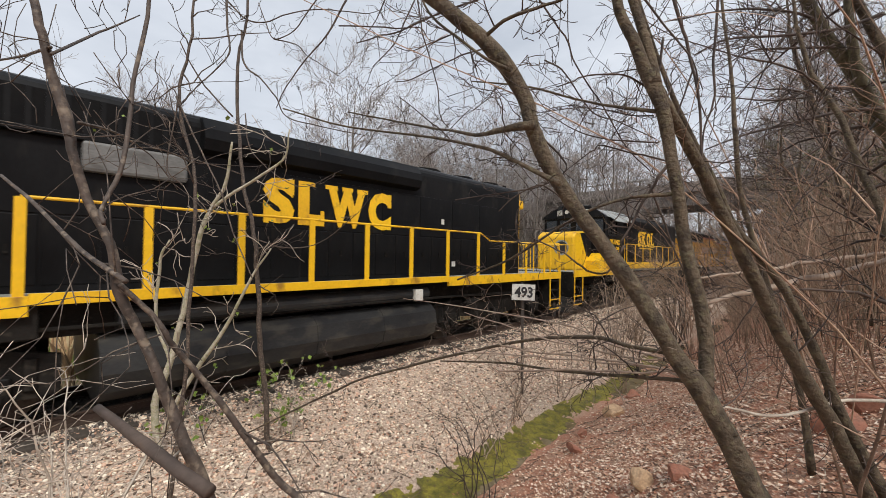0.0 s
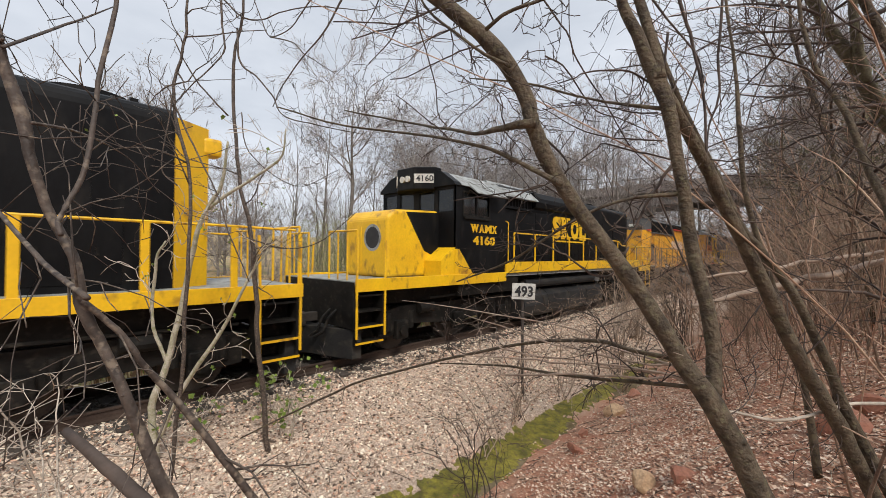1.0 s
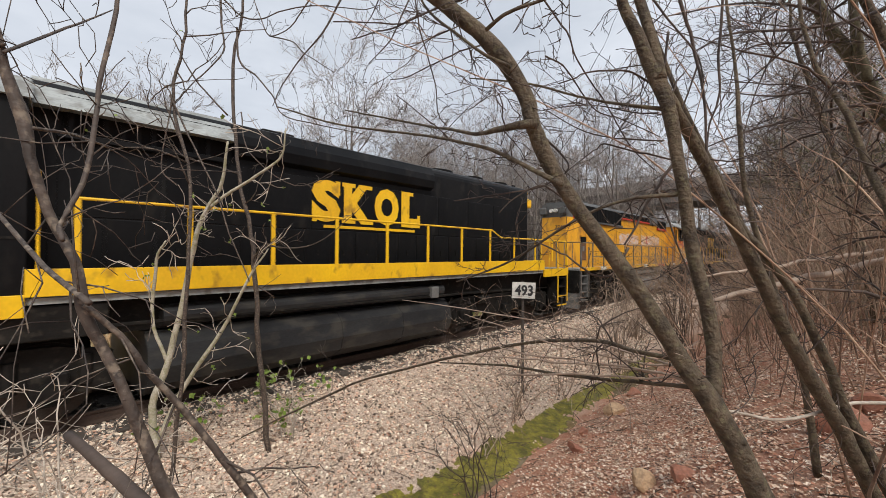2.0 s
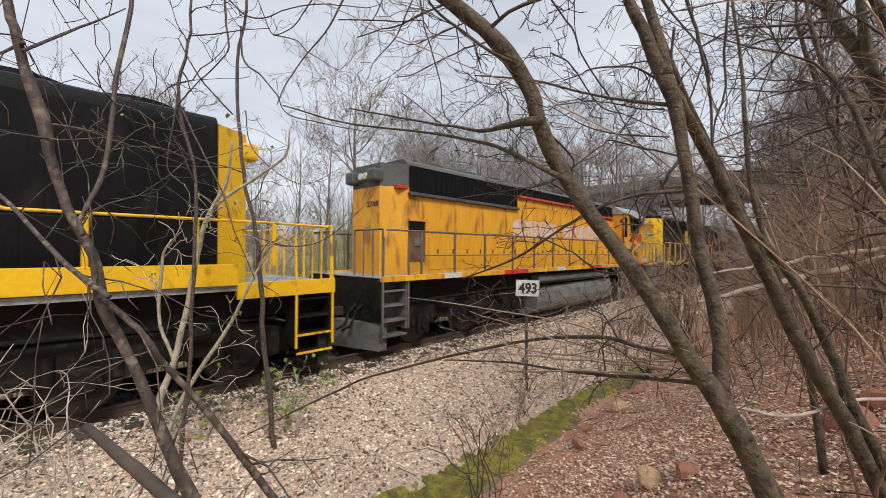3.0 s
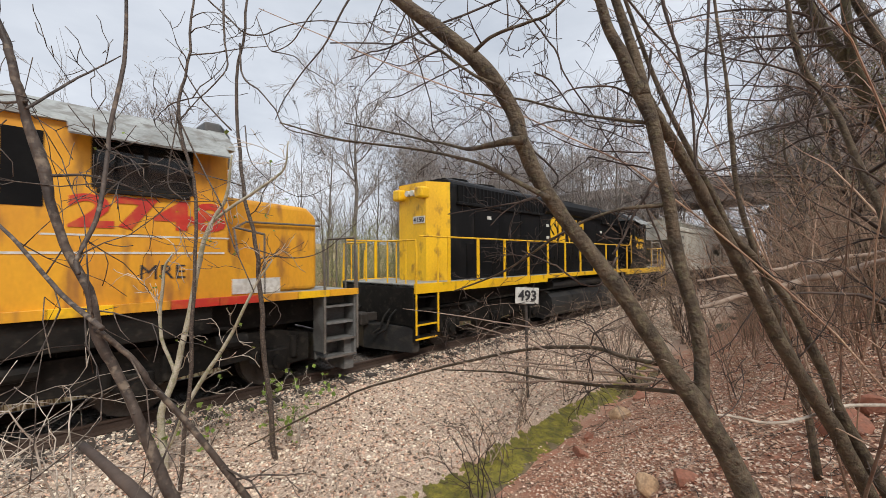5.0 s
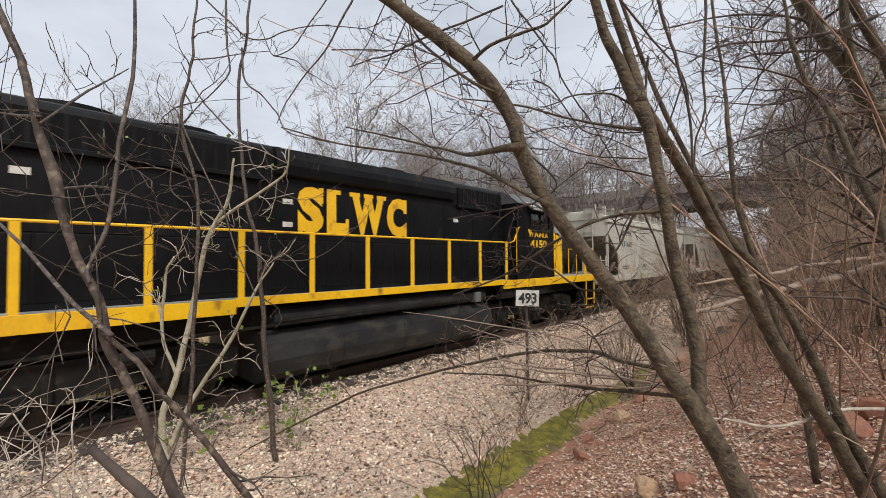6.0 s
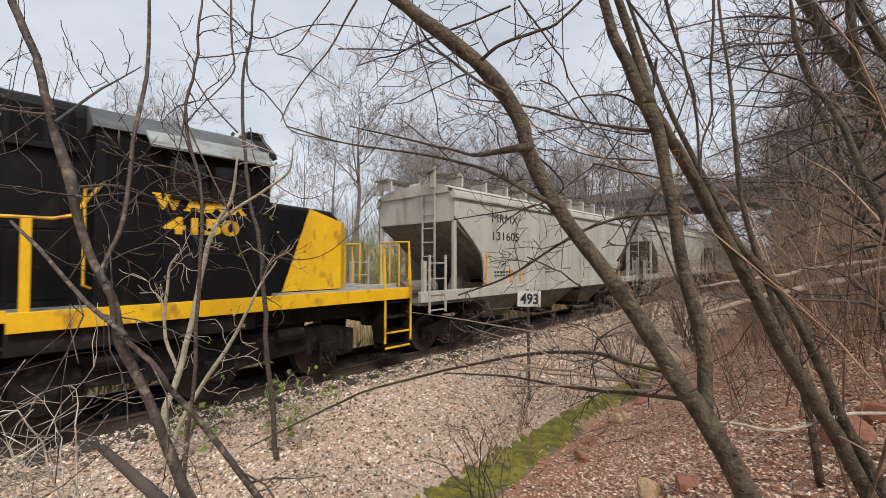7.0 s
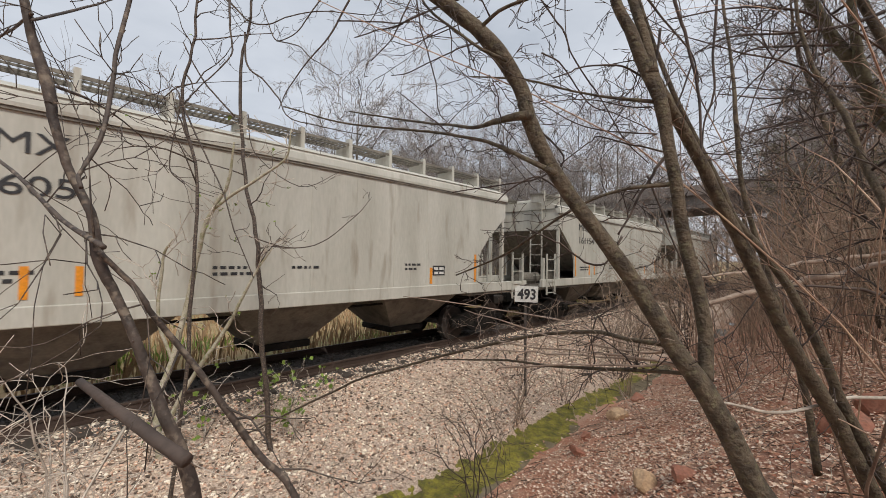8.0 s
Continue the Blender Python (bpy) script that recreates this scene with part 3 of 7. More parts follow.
        part("roof_fan", b, M[upper], car, "round cooling fan housing")
    bx("exhaust_stack", 9.4, 10.1, -0.25, 0.25, Z1 - 0.02, Z1 + 0.18, "soot", "", 0.03)
    for s in (-1, 1):
        part("lifting_eye", boxes(((X(end - 0.5) - 0.06, s * 0.62, Z1 - 0.1), (X(end - 0.5) + 0.06, s * 0.68, Z1 + 0.06))), M[upper], car)
    # cab with real window openings
    cw, cz = 1.5, 4.20
    c0, c1 = cab0, cab1
    cm = cfg["cab_paint"]
    w0, w1, wz0, wz1 = c0 + cfg.get("window", (0.32, 0.85))[0], c1 - cfg.get("window", (0.32, 0.85))[1], 3.40, 4.00
    cab = bx("cab_floor", c0, c1, -cw, cw, Z0 - 0.1, Z0 + 0.02, "soot")
    for s in (-1, 1):
        a, b_ = s * cw, s * (cw - 0.06)
        part("cab_side", boxes(((X(c0), a, Z0), (X(c1), b_, wz0)), ((X(c0), a, wz0), (X(w0), b_, wz1)), ((X(w1), a, wz0), (X(c1), b_, wz1)), ((X(c0), a, wz1), (X(c1), b_, cz))), M[cm], cab)
        wf = part("window_frame", boxes(((X(w0 - 0.05), s * (cw + 0.015), wz0 - 0.05), (X(w1 + 0.05), s * (cw - 0.03), wz0)), ((X(w0 - 0.05), s * (cw + 0.015), wz1), (X(w1 + 0.05), s * (cw - 0.03), wz1 + 0.04)),
                                        ((X((w0 + w1) / 2 - 0.025), s * (cw + 0.012), wz0), (X((w0 + w1) / 2 + 0.025), s * (cw - 0.03), wz1)), ((X(w0 - 0.05), s * (cw + 0.015), wz0), (X(w0), s * (cw - 0.03), wz1)), ((X(w1), s * (cw + 0.015), wz0), (X(w1 + 0.05), s * (cw - 0.03), wz1))), M[cfg["frame"]], cab)
        for q0, q1 in ((w0, (w0 + w1) / 2 - 0.025), ((w0 + w1) / 2 + 0.025, w1)):
            part("pane", boxes(((X(q0), s * (cw - 0.018), wz0), (X(q1), s * (cw - 0.026), wz1))), M["glass"], cab)
        b = bmesh.new()
        add_prism(b, [(s * cw, wz1 + 0.20), (s * (cw + 0.34), wz1 - 0.05), (s * (cw + 0.35), wz1 - 0.03), (s * cw, wz1 + 0.25)], 0, X(c0 + cfg.get("shade_span", (0.07, w1 + 0.3 - c0))[0]), X(c0 + cfg.get("shade_span", (0.07, w1 + 0.3 - c0))[1]))
        part("sunshade", b, M["shade"], cab, "pale weathered tin sunshade")
        bx("armrest", w0, w1, s * cw, s * (cw + 0.06), wz0 - 0.12, wz0 - 0.06, "soot", "", 0.01, cab)
        bx("cab_side_seam", c0 + 0.05, c1 - 0.05, s * cw, s * (cw + 0.008), 2.46, 2.49, cfg["seam"], "", 0.0, cab)
        if cfg.get("side_door"):
            # Dark sheet on the solid side, for the unlit inside of the door opening.
            bx("door_window", c1 - 0.5, c1 - 0.12, s * cw, s * (cw + 0.006), 3.05, 4.0, "grille", "dark sheet standing for the unlit door opening", 0.0, cab)
        part("grab_iron", rods([(X(c1 + 0.02), s * 1.5, 2.0), (X(c1 + 0.10), s * 1.55, 2.05), (X(c1 + 0.10), s * 1.55, 3.3), (X(c1 + 0.02), s * 1.5, 3.35)], 0.016, 6), M[rail], cab)
    fw = [((X(c0), -cw, Z0), (X(c0 + 0.06), cw, 3.48)), ((X(c0), -cw, 4.06), (X(c0 + 0.06), cw, cz))]
    for a, b_ in ((-1.5, -1.4), (-0.85, -0.7), (-0.12, 0.12), (0.7, 0.85), (1.4, 1.5)):
        fw.append(((X(c0), a, 3.48), (X(c0 + 0.06), b_, 4.06)))
    part("cab_front", boxes(*fw), M[cm], cab)
    for a, b_ in ((-1.4, -0.85), (-0.7, -0.12), (0.12, 0.7), (0.85, 1.4)):
        part("pane", boxes(((X(c0 + 0.026), a, 3.48), (X(c0 + 0.034), b_, 4.06))), M["glass"], cab)
    part("cab_rear", boxes(((X(c1 - 0.06), -cw, Z0), (X(c1), cw, cz))), M[cm], cab)
    bm = bmesh.new()
    add_prism(bm, [(-1.57, 4.16), (-1.52, 4.22), (-1.08, 4.53), (-0.6, 4.65), (0, 4.68), (0.6, 4.65), (1.08, 4.53), (1.52, 4.22), (1.57, 4.16)], 0, X(c0 + 0.16), X(c1 + 0.04))
    part("cab_roof", bm, M[cfg["cab_roof"]], cab, "weathered grey cab roof")
    bm = bmesh.new()
    add_prism(bm, [(-1.55, 4.15), (-1.50, 4.24), (-1.06, 4.55), (-0.6, 4.67), (0, 4.70), (0.6, 4.67), (1.06, 4.55), (1.50, 4.24), (1.55, 4.15)], 0, X(c0 - 0.10), X(c0 + 0.16))
    part("roof_front", bm, M[upper if not cfg.get("end_split") else cfg["cab_roof"]], cab)
    # number boards and headlight over the windscreen
    bh = cfg.get("board_half", 1.0)
    bm = bmesh.new()
    add_prism(bm, [(X(c0 + 0.2), -bh), (X(c0 - 0.06), -bh), (X(c0 - 0.44), -0.34), (X(c0 - 0.44), 0.34), (X(c0 - 0.06), bh), (X(c0 + 0.2), bh)], 2, 4.08, 4.72)
    bmesh.ops.bevel(bm, geom=list(bm.edges), offset=0.04, segments=2, affect='EDGES', profile=0.5)
    hb = part("headlight_box", bm, M[upper], cab)
    for s in (-1, 1):
        ends = sorted(((X(c0 - 0.06), s * bh), (X(c0 - 0.44), s * 0.34)))
        turn = math.degrees(math.atan2(ends[1][1] - ends[0][1], ends[1][0] - ends[0][0]))
        board = part("number_board", boxes(((-0.29, -0.012, 4.27), (0.29, 0.012, 4.52))), M["white"], hb, "white number board")
        board.matrix_basis = pose((ends[0][0] + ends[1][0]) / 2, (ends[0][1] + ends[1][1]) / 2 + s * 0.004, 0, 0, 0, turn)
        if s < 0 and cfg.get("number"):
            lettering(cfg["number"], -0.24, 0.24, 4.31, 4.48, -0.013, M["ink"], board, "numerals", "black numerals", 0.02)
    bm = bmesh.new()
    for s in (-0.11, 0.11):
        add_rod(bm, (X(c0 - 0.43), s, 4.40), (X(c0 - 0.48), s, 4.40), 0.09, 14)
    part("headlight", bm, M["white"], hb)
    bm = bmesh.new()
    for k, r in enumerate((0.07, 0.055, 0.05)):
        add_rod(bm, (X(c0 + 0.9), 0.5 + 0.16 * k, 4.72), (X(c0 + 0.45), 0.5 + 0.16 * k, 4.72), 0.03, 8, r)
    add_box(bm, (X(c0 + 0.85), 0.45, 4.5), (X(c0 + 0.95), 0.9, 4.72))
    part("horn", bm, M["soot"], cab)
    part("antenna_dome", boxes(((X(c0 + 1.2), -0.3, 4.6), (X(c0 + 1.6), 0.1, 4.74)), bevel=0.03), M["roof"], cab)
    # short hood
    bm = bmesh.new()
    nh = 0.88
    add_prism(bm, [(X(nose0 + 0.22), 3.42), (X(c0), 3.50), (X(c0), Z0), (X(nose0), Z0), (X(nose0), 3.22)], 1, -nh, nh)
    bmesh.ops.bevel(bm, geom=[e for e in bm.edges if abs(e.verts[0].co.y) > nh - 0.01], offset=0.09, segments=3, affect='EDGES', profile=0.5)
    nose = part("nose", bm, M[cfg["nose_paint"]], car, cfg["nose_label"])
    if porch:
        b = bmesh.new()
        add_prism(b, [(X(nose0 + 0.01), -nh + 0.03), (X(nose0 - 0.42), -0.38), (X(nose0 - 0.42), 0.38), (X(nose0 + 0.01), nh - 0.03)], 2, Z0 + 0.002, 3.22)
        part("nose_front", b, M["yellow"], nose, "yellow chamfered nose front")
    bx("nose_door", nose0 - porch - 0.012, nose0 - porch + 0.02, 0.0 if porch else 0.15, 0.36 if porch else 0.62, 1.85, 3.0, cfg["nose_paint"], "", 0.0, nose)
    for s in (-1, 1):
        # low body side between the nose and the cab, over the steps
        b = bmesh.new()
        if cfg.get("plain_nose"):
            add_box(b, (X(c0), s * nh, Z0), (X(c0 - 0.05), s * 1.49, 2.2))
        else:
            add_prism(b, [(X(c0), Z0), (X(c0 - 0.55), Z0), (X(c0 - 0.55), 2.15), (X(c0), 2.5)], 1, s * nh, s * 1.49)
        part("step_box", b, M[cfg["step_paint"]], nose)
        if cfg.get("nose_shade"):
            n0, n1 = cfg["nose_shade"]
            b = bmesh.new()
            add_prism(b, [(X(n0), 3.38), (X(c0 - 0.002), 3.44), (X(c0 - 0.002), 2.2), (X(n1), 2.4)], 1, s * (nh - 0.02), s * (nh + 0.006))
            part("black_flash", b, M["black"], nose, "black painted rear of the nose")
        if cfg.get("side_flash"):
            b = bmesh.new()
            f0, f1 = cfg["side_flash"]
            add_prism(b, [(X(c0 - 0.02), 1.76), (X(f1), 1.76), (X(f0), 2.46), (X(c0 - 0.02), 2.46)], 1, s * 1.5, s * 1.507)
            part("yellow_flash", b, M["yellow"], cab, "slanted yellow paint flash")
        if cfg.get("nose_flash"):
            b = bmesh.new()
            f0, f1, f2 = cfg["nose_flash"]
            add_prism(b, [(X(nose0 - 0.004), Z0 + 0.02), (X(f0), Z0 + 0.02), (X(f1), 3.30), (X(f2), 3.42), (X(nose0 - 0.004), 3.20)], 1, s * (nh - 0.1), s * (nh + 0.006))
            part("yellow_flash", b, M["yellow"], nose, "slanted yellow paint flash")
    if not cfg.get("plain_nose") and not cfg.get("emblem"):
        part("nose_rail", rods([(X(nose0 - 0.03), -0.94, 3.05), (X(c0 - 0.5), -0.94, 3.05), (X(c0 - 0.2), -1.2, 2.9), (X(c0 - 0.2), -1.4, 2.45)], 0.02, 8), M[rail], nose)
        part("nose_rail", rods([(X(c0 - 0.6), -1.5, 1.76), (X(c0 - 0.6), -1.5, 2.8), (X(c0 - 0.1), -1.52, 2.9)], 0.02, 8), M[rail], nose)
    if cfg.get("emblem"):
        b = add_rod(bmesh.new(), (X(nose0 - 0.004), -0.30, 2.72), (X(nose0 + 0.03), -0.30, 2.72), 0.34, 24)
        part("emblem", b, M["shade"], nose, "round faded emblem disc")
        part("emblem_ring", add_rod(bmesh.new(), (X(nose0 - 0.008), -0.30, 2.72), (X(nose0 + 0.03), -0.30, 2.72), 0.27, 24), M["ink"], nose)
    # handrails and stanchions
    top = cfg["rail_top"]
    zb = cfg["post_foot"]
    pw, pt_ = cfg["post"]
    stan = None
    for s in (-1, 1):
        line = cfg.get("rail_start", [(cfg.get("first_post", 6.51), top)]) + ([(20.25, top)] if fl else [(15.55, top), (16.0, top - 0.2), (end + 0.6, top - 0.2), (20.25, top - 0.22)])
        part("handrail", rods([(X(u), s * 1.53, z) for u, z in line], 0.022, 8), M[rail], car, cfg["rail_label"])
        us = [cfg.get("first_post", 6.51) + 1.277 * k for k in range(8) if cfg.get("first_post", 6.51) + 1.277 * k > cab1 + 0.3] + [16.72, 18.0, 19.2]
        for u in us:
            low = u > 16 and not fl
            m = pose(X(u), s * 1.53, zb)
            if stan is None:
                stan = part("stanchion", boxes(((-pw / 2, -pt_ / 2, 0), (pw / 2, pt_ / 2, top - zb)), bevel=0.006), M[rail], car)
                stan.matrix_basis = m
                if not fl:
                    short = part("stanchion", boxes(((-pw / 2, -pt_ / 2, 0), (pw / 2, pt_ / 2, top - 0.2 - zb)), bevel=0.006), M[rail], car)
                    short.matrix_basis = pose(X(16.72), s * 1.53, zb)
            elif u == 16.72 and s < 0 and not fl:
                continue
            else:
                same("stanchion", short if low else stan, car, m)
        if cfg.get("mid_rail"):
            part("mid_rail", rods([(X(cab1 + 0.5), s * 1.53, zb + 0.5), (X(19.2), s * 1.53, zb + 0.5)], 0.014, 6), M[rail], car)
        # step wells at both ends
        for u, d in ((0.62 - porch, 1), (20.36, -1)):
            b = bmesh.new()
            add_box(b, (X(u), s * 1.1, 0.38), (X(u + d * 0.72), s * 1.14, 1.66))
            add_box(b, (X(u), s * 1.1, 0.38), (X(u + d * 0.05), s * 1.5, 1.66))
            add_box(b, (X(u + d * 0.70), s * 1.1, 0.55), (X(u + d * 0.74), s * 1.5, 1.66))
            w = part("step_well", b, M[cfg["step_well"]], car)
            for k in range(4):
                part("step", boxes(((X(u + d * 0.06), s * 1.15, 0.42 + 0.33 * k), (X(u + d * 0.69), s * 1.49, 0.46 + 0.33 * k))), M[cfg["step_well"]], w)
            for q in (0.0, 0.74):
                part("step_rail", rods([(X(u + d * q), s * 1.54, 0.55), (X(u + d * q), s * 1.54, 1.75), (X(u + d * (q + (0.02 if q else 0.03))), s * 1.52, 2.62)], 0.026, 8), M[rail], w)
            part("step_edge", boxes(((X(u), s * 1.50, 0.42), (X(u + d * 0.72), s * 1.525, 0.46)), ((X(u), s * 1.50, 0.75), (X(u + d * 0.72), s * 1.525, 0.79))), M[rail], w)
    # end rails, coupler, ploughs, hoses
    for u, d in ((0.64 - porch, 1), (20.34, -1)):
        part("end_rail", rods([(X(u), -1.5, 1.75), (X(u), -1.5, 2.8), (X(u), -0.45, 2.8), (X(u), -0.45, 1.75)], 0.022, 8), M[rail], car)
        part("end_rail", rods([(X(u), 1.5, 1.75), (X(u), 1.5, 2.8), (X(u), 0.45, 2.8), (X(u), 0.45, 1.75)], 0.022, 8), M[rail], car)
        for y in (-1.15, -0.8, 0.8, 1.15):
            part("end_baluster", rods([(X(u), y, 1.75), (X(u), y, 2.8)], 0.018, 6), M[rail], car)
        b = bmesh.new()
        add_box(b, (X(u), -1.48, 0.75), (X(u - d * 0.06), 1.48, 1.72))
        part("end_plate", b, M["soot"], car)
        if porch and d > 0:
            continue
        b = bmesh.new()
        add_prism(b, [(X(u - d * 0.02), -1.4), (X(u - d * 0.42), 0), (X(u - d * 0.02), 1.4), (X(u + d * 0.2), 1.4), (X(u + d * 0.2), -1.4)], 2, 0.12, 0.72)
        part("plough", b, M["tank" if tm == "tank" else "tank_pale"], car)
        b = boxes(((X(u - d * 0.02), -0.09, 0.78), (X(u - d * 0.40), 0.09, 0.98)), bevel=0.02)
        add_box(b, (X(u - d * 0.36), -0.17, 0.70), (X(u - d * 0.63), 0.15, 1.02), 0.05)
        part("coupler", b, M["steel"], car)
        for y in (-0.85, -0.62, 0.62, 0.85):
            part("air_hose", rods([(X(u - d * 0.06), y, 1.1), (X(u - d * 0.25), y, 0.95), (X(u - d * 0.38), y, 0.66), (X(u - d * 0.5), y * 0.8, 0.55)], 0.028, 6), M["soot"], car)
    cfg["extra"](car, X, hood, cab, nose)
    return car


def engine_one(car, X, hood, cab, nose):
    slab_word("SLWC", 9.66, 12.75, 2.88, 3.76, -0.936, M["yellow"], hood)
    part("placard", boxes(((15.0, -0.945, 2.0), (15.14, -0.93, 2.14))), M["white"], hood, "small white placard")
    part("placard", boxes(((14.55, -0.945, 3.16), (14.66, -0.93, 3.3))), M["white"], hood, "small white placard")
    part("air_filter", boxes(((7.1, -1.04, 3.42), (8.4, -0.9, 3.86)), bevel=0.05), M["tank_pale"], hood, "dull grey filter housing")


def engine_two(car, X, hood, cab, nose):
    slab_word("SKOL", 10.12, 13.18, 2.96, 3.84, -0.936, M["yellow"], hood)
    part("underline", boxes(((10.4, -0.945, 2.84), (13.0, -0.93, 2.90))), M["yellow"], hood)
    slab_word("WAMX", 4.38, 5.60, 2.93, 3.16, -1.503, M["yellow"], cab)
    lettering("4160", 4.47, 5.51, 2.58, 2.84, -1.503, M["yellow"], cab, "lettering", "yellow painted numerals", 0.04)
    bm = bmesh.new()
    add_prism(bm, [(-1.22, 4.20), (-1.20, 4.235), (-0.70, 4.69), (0.70, 4.69), (1.20, 4.235), (1.22, 4.20), (0.9, 4.22), (-0.9, 4.22)], 0, 6.10, 8.57)
    part("roof_sheet", bm, M["shade"], hood, "pale sloping sheet along the hood roof")


def engine_three(car, X, hood, cab, nose):
    # ghost of an overpainted legend: pale blocks with traces of red
    random.seed(31)
    x = 6.55
    for w in (0.62, 0.58, 0.25, 0.66, 0.60, 0.0, 0.55, 0.60, 0.55, 0.22, 0.50, 0.22, 0.55):
        if w:
            z0, z1 = 2.9 + random.uniform(-0.05, 0.03), 3.42 + random.uniform(-0.05, 0.05)
            b = bmesh.new()
            ring = [(k / 7, 0) for k in range(7)] + [(1, k / 6) for k in range(6)] + [(1 - k / 7, 1) for k in range(7)] + [(0, 1 - k / 6) for k in range(6)]
            pts = [(x + p * (w + 0.05) + random.uniform(-0.035, 0.035), z0 + q * (z1 - z0) + random.uniform(-0.04, 0.04)) for p, q in ring]
            add_prism(b, pts, 1, -0.934, -0.939)
            part("overpaint", b, M["patch"], hood, "scuffed white overpaint patch")
        x += (w or 0.42) + 0.07
    b = bmesh.new()
    arc = [radians(70 + 22 * k) for k in range(11)]
    add_prism(b, [(11.24 + 0.24 * math.cos(a), 3.16 + 0.27 * math.sin(a)) for a in arc] + [(11.26 + 0.13 * math.cos(a), 3.16 + 0.16 * math.sin(a)) for a in arc[::-1]], 1, -0.936, -0.943)
    part("overpaint", b, M["red"], hood, "faded red trace of old paint")
    lettering("2748", 15.95, 17.85, 2.80, 3.26, -1.503, M["red"], cab, "lettering", "red painted numerals", 0.035)
    part("underline", boxes(((15.7, -1.506, 2.70), (17.9, -1.50, 2.725))), M["white"], cab)
    lettering("MRE", 16.72, 17.28, 2.1, 2.3, -1.503, M["ink"], cab, "lettering", "small black letters", 0.0)
    part("upper_strip", boxes(((6.75, -0.934, 3.88), (13.2, -0.90, 4.22))), M["orange"], hood)
    part("red_line", boxes(((13.2, -0.938, 3.84), (15.2, -0.93, 3.92))), M["red"], hood)
    part("red_line", boxes(((6.75, -0.938, 4.14), (13.2, -0.925, 4.21))), M["red"], hood)
    part("cream_patch", boxes(((17.95, -1.512, 1.80), (18.75, -1.495, 2.05))), M["white"], nose, "cream repaint patch")
    ob = lettering("2748", 0.06, 0.52, 3.42, 3.56, 0, M["ink"], hood, "lettering", "small black numerals", 0.02)
    ob.matrix_basis = pose(1.275, 0, 0, 0, 0, -90)


def engine_four(car, X, hood, cab, nose):
    slab_word("SLWC", 8.15, 11.04, 2.95, 3.90, -0.936, M["yellow"], hood)
    slab_word("WAMX", 15.82, 17.10, 3.12, 3.36, -1.503, M["yellow"], cab)
    lettering("4150", 15.94, 17.0, 2.76, 3.03, -1.503, M["yellow"], cab, "lettering", "yellow painted numerals", 0.04)
    for x, z in ((4.2, 3.55), (7.85, 3.5), (7.85, 3.05), (12.8, 3.45)):
        part("placard", boxes(((x, -0.945, z), (x + 0.2, -0.93, z + 0.1))), M["white"], hood, "small white placard")
    part("placard", boxes(((1.89, -0.52, 3.34), (1.91, -0.06, 3.54))), M["white"], hood, "white number panel on the hood end")
    ob = lettering("4150", 0.08, 0.50, 3.37, 3.51, 0, M["ink"], hood, "lettering", "small black numerals", 0.02)
    ob.matrix_basis = pose(1.888, 0, 0, 0, 0, -90)


THIN_SILL = [(0.6, 6.6, 1.50, 1.75, "yellow"), (6.6, 14.2, 1.63, 1.78, "yellow"), (14.2, 20.4, 1.52, 1.76, "yellow")]
HIGH_SILL = [(0.6, 6.04, 1.52, 1.79, "yellow"), (6.04, 18.6, 1.76, 2.10, "yellow"), (18.6, 20.4, 1.52, 1.79, "yellow")]
STRIPED = [(0.6 + 0.66 * k, 0.6 + 0.66 * (k + 1) - 0.01, 1.64, 1.77, ("orange", "yellow", "orange", "red", "red", "orange", "yellow", "orange", "white")[k % 9]) for k in range(30)]
BLACK_ENGINE = dict(body="black", upper="black", rail="yellow", rail_label="yellow handrail", end="yellow", end_label="yellow painted chamfered hood end",
                    sill=THIN_SILL, sill_label="yellow side sill", tank=(7.3, 13.87, "tank"), cab_paint="black", frame="soot", cab_roof="roof", seam="soot", latch="soot",
                    rail_top=2.95, post_foot=1.72, post=(0.11, 0.035), step_well="soot", fans=(14.6, 16.1, 17.5), nose_paint="yellow", nose_label="yellow short hood", step_paint="yellow")
E1 = dict(BLACK_ENGINE, filler="white", label="black diesel locomotive with yellow sill and big yellow lettering", nose=1.65, cab=3.75, cab_end=5.9, hood_end=18.5,
          grilles=[(6.3, 8.45, 3.93, 4.45)], ducts=[(8.6, 13.57, 3.93, 4.56, 0.24)], side_flash=(4.3, 4.9), extra=engine_one)
E2 = dict(BLACK_ENGINE, label="black diesel locomotive with yellow nose, pale cab sunshade and yellow lettering", number="4160", shade_span=(0.5, 1.9), board_half=0.8, nose=1.95, cab=3.75, cab_end=6.05, hood_end=18.5, sill=HIGH_SILL, post_foot=2.06,
          rail_top=3.0, post=(0.07, 0.03), grilles=[(6.4, 8.45, 3.93, 4.45)], ducts=[(8.6, 13.57, 3.95, 4.56, 0.18)], side_flash=(3.9, 4.5), nose_shade=(2.55, 3.2), emblem=True, cab_roof="shade", extra=engine_two)
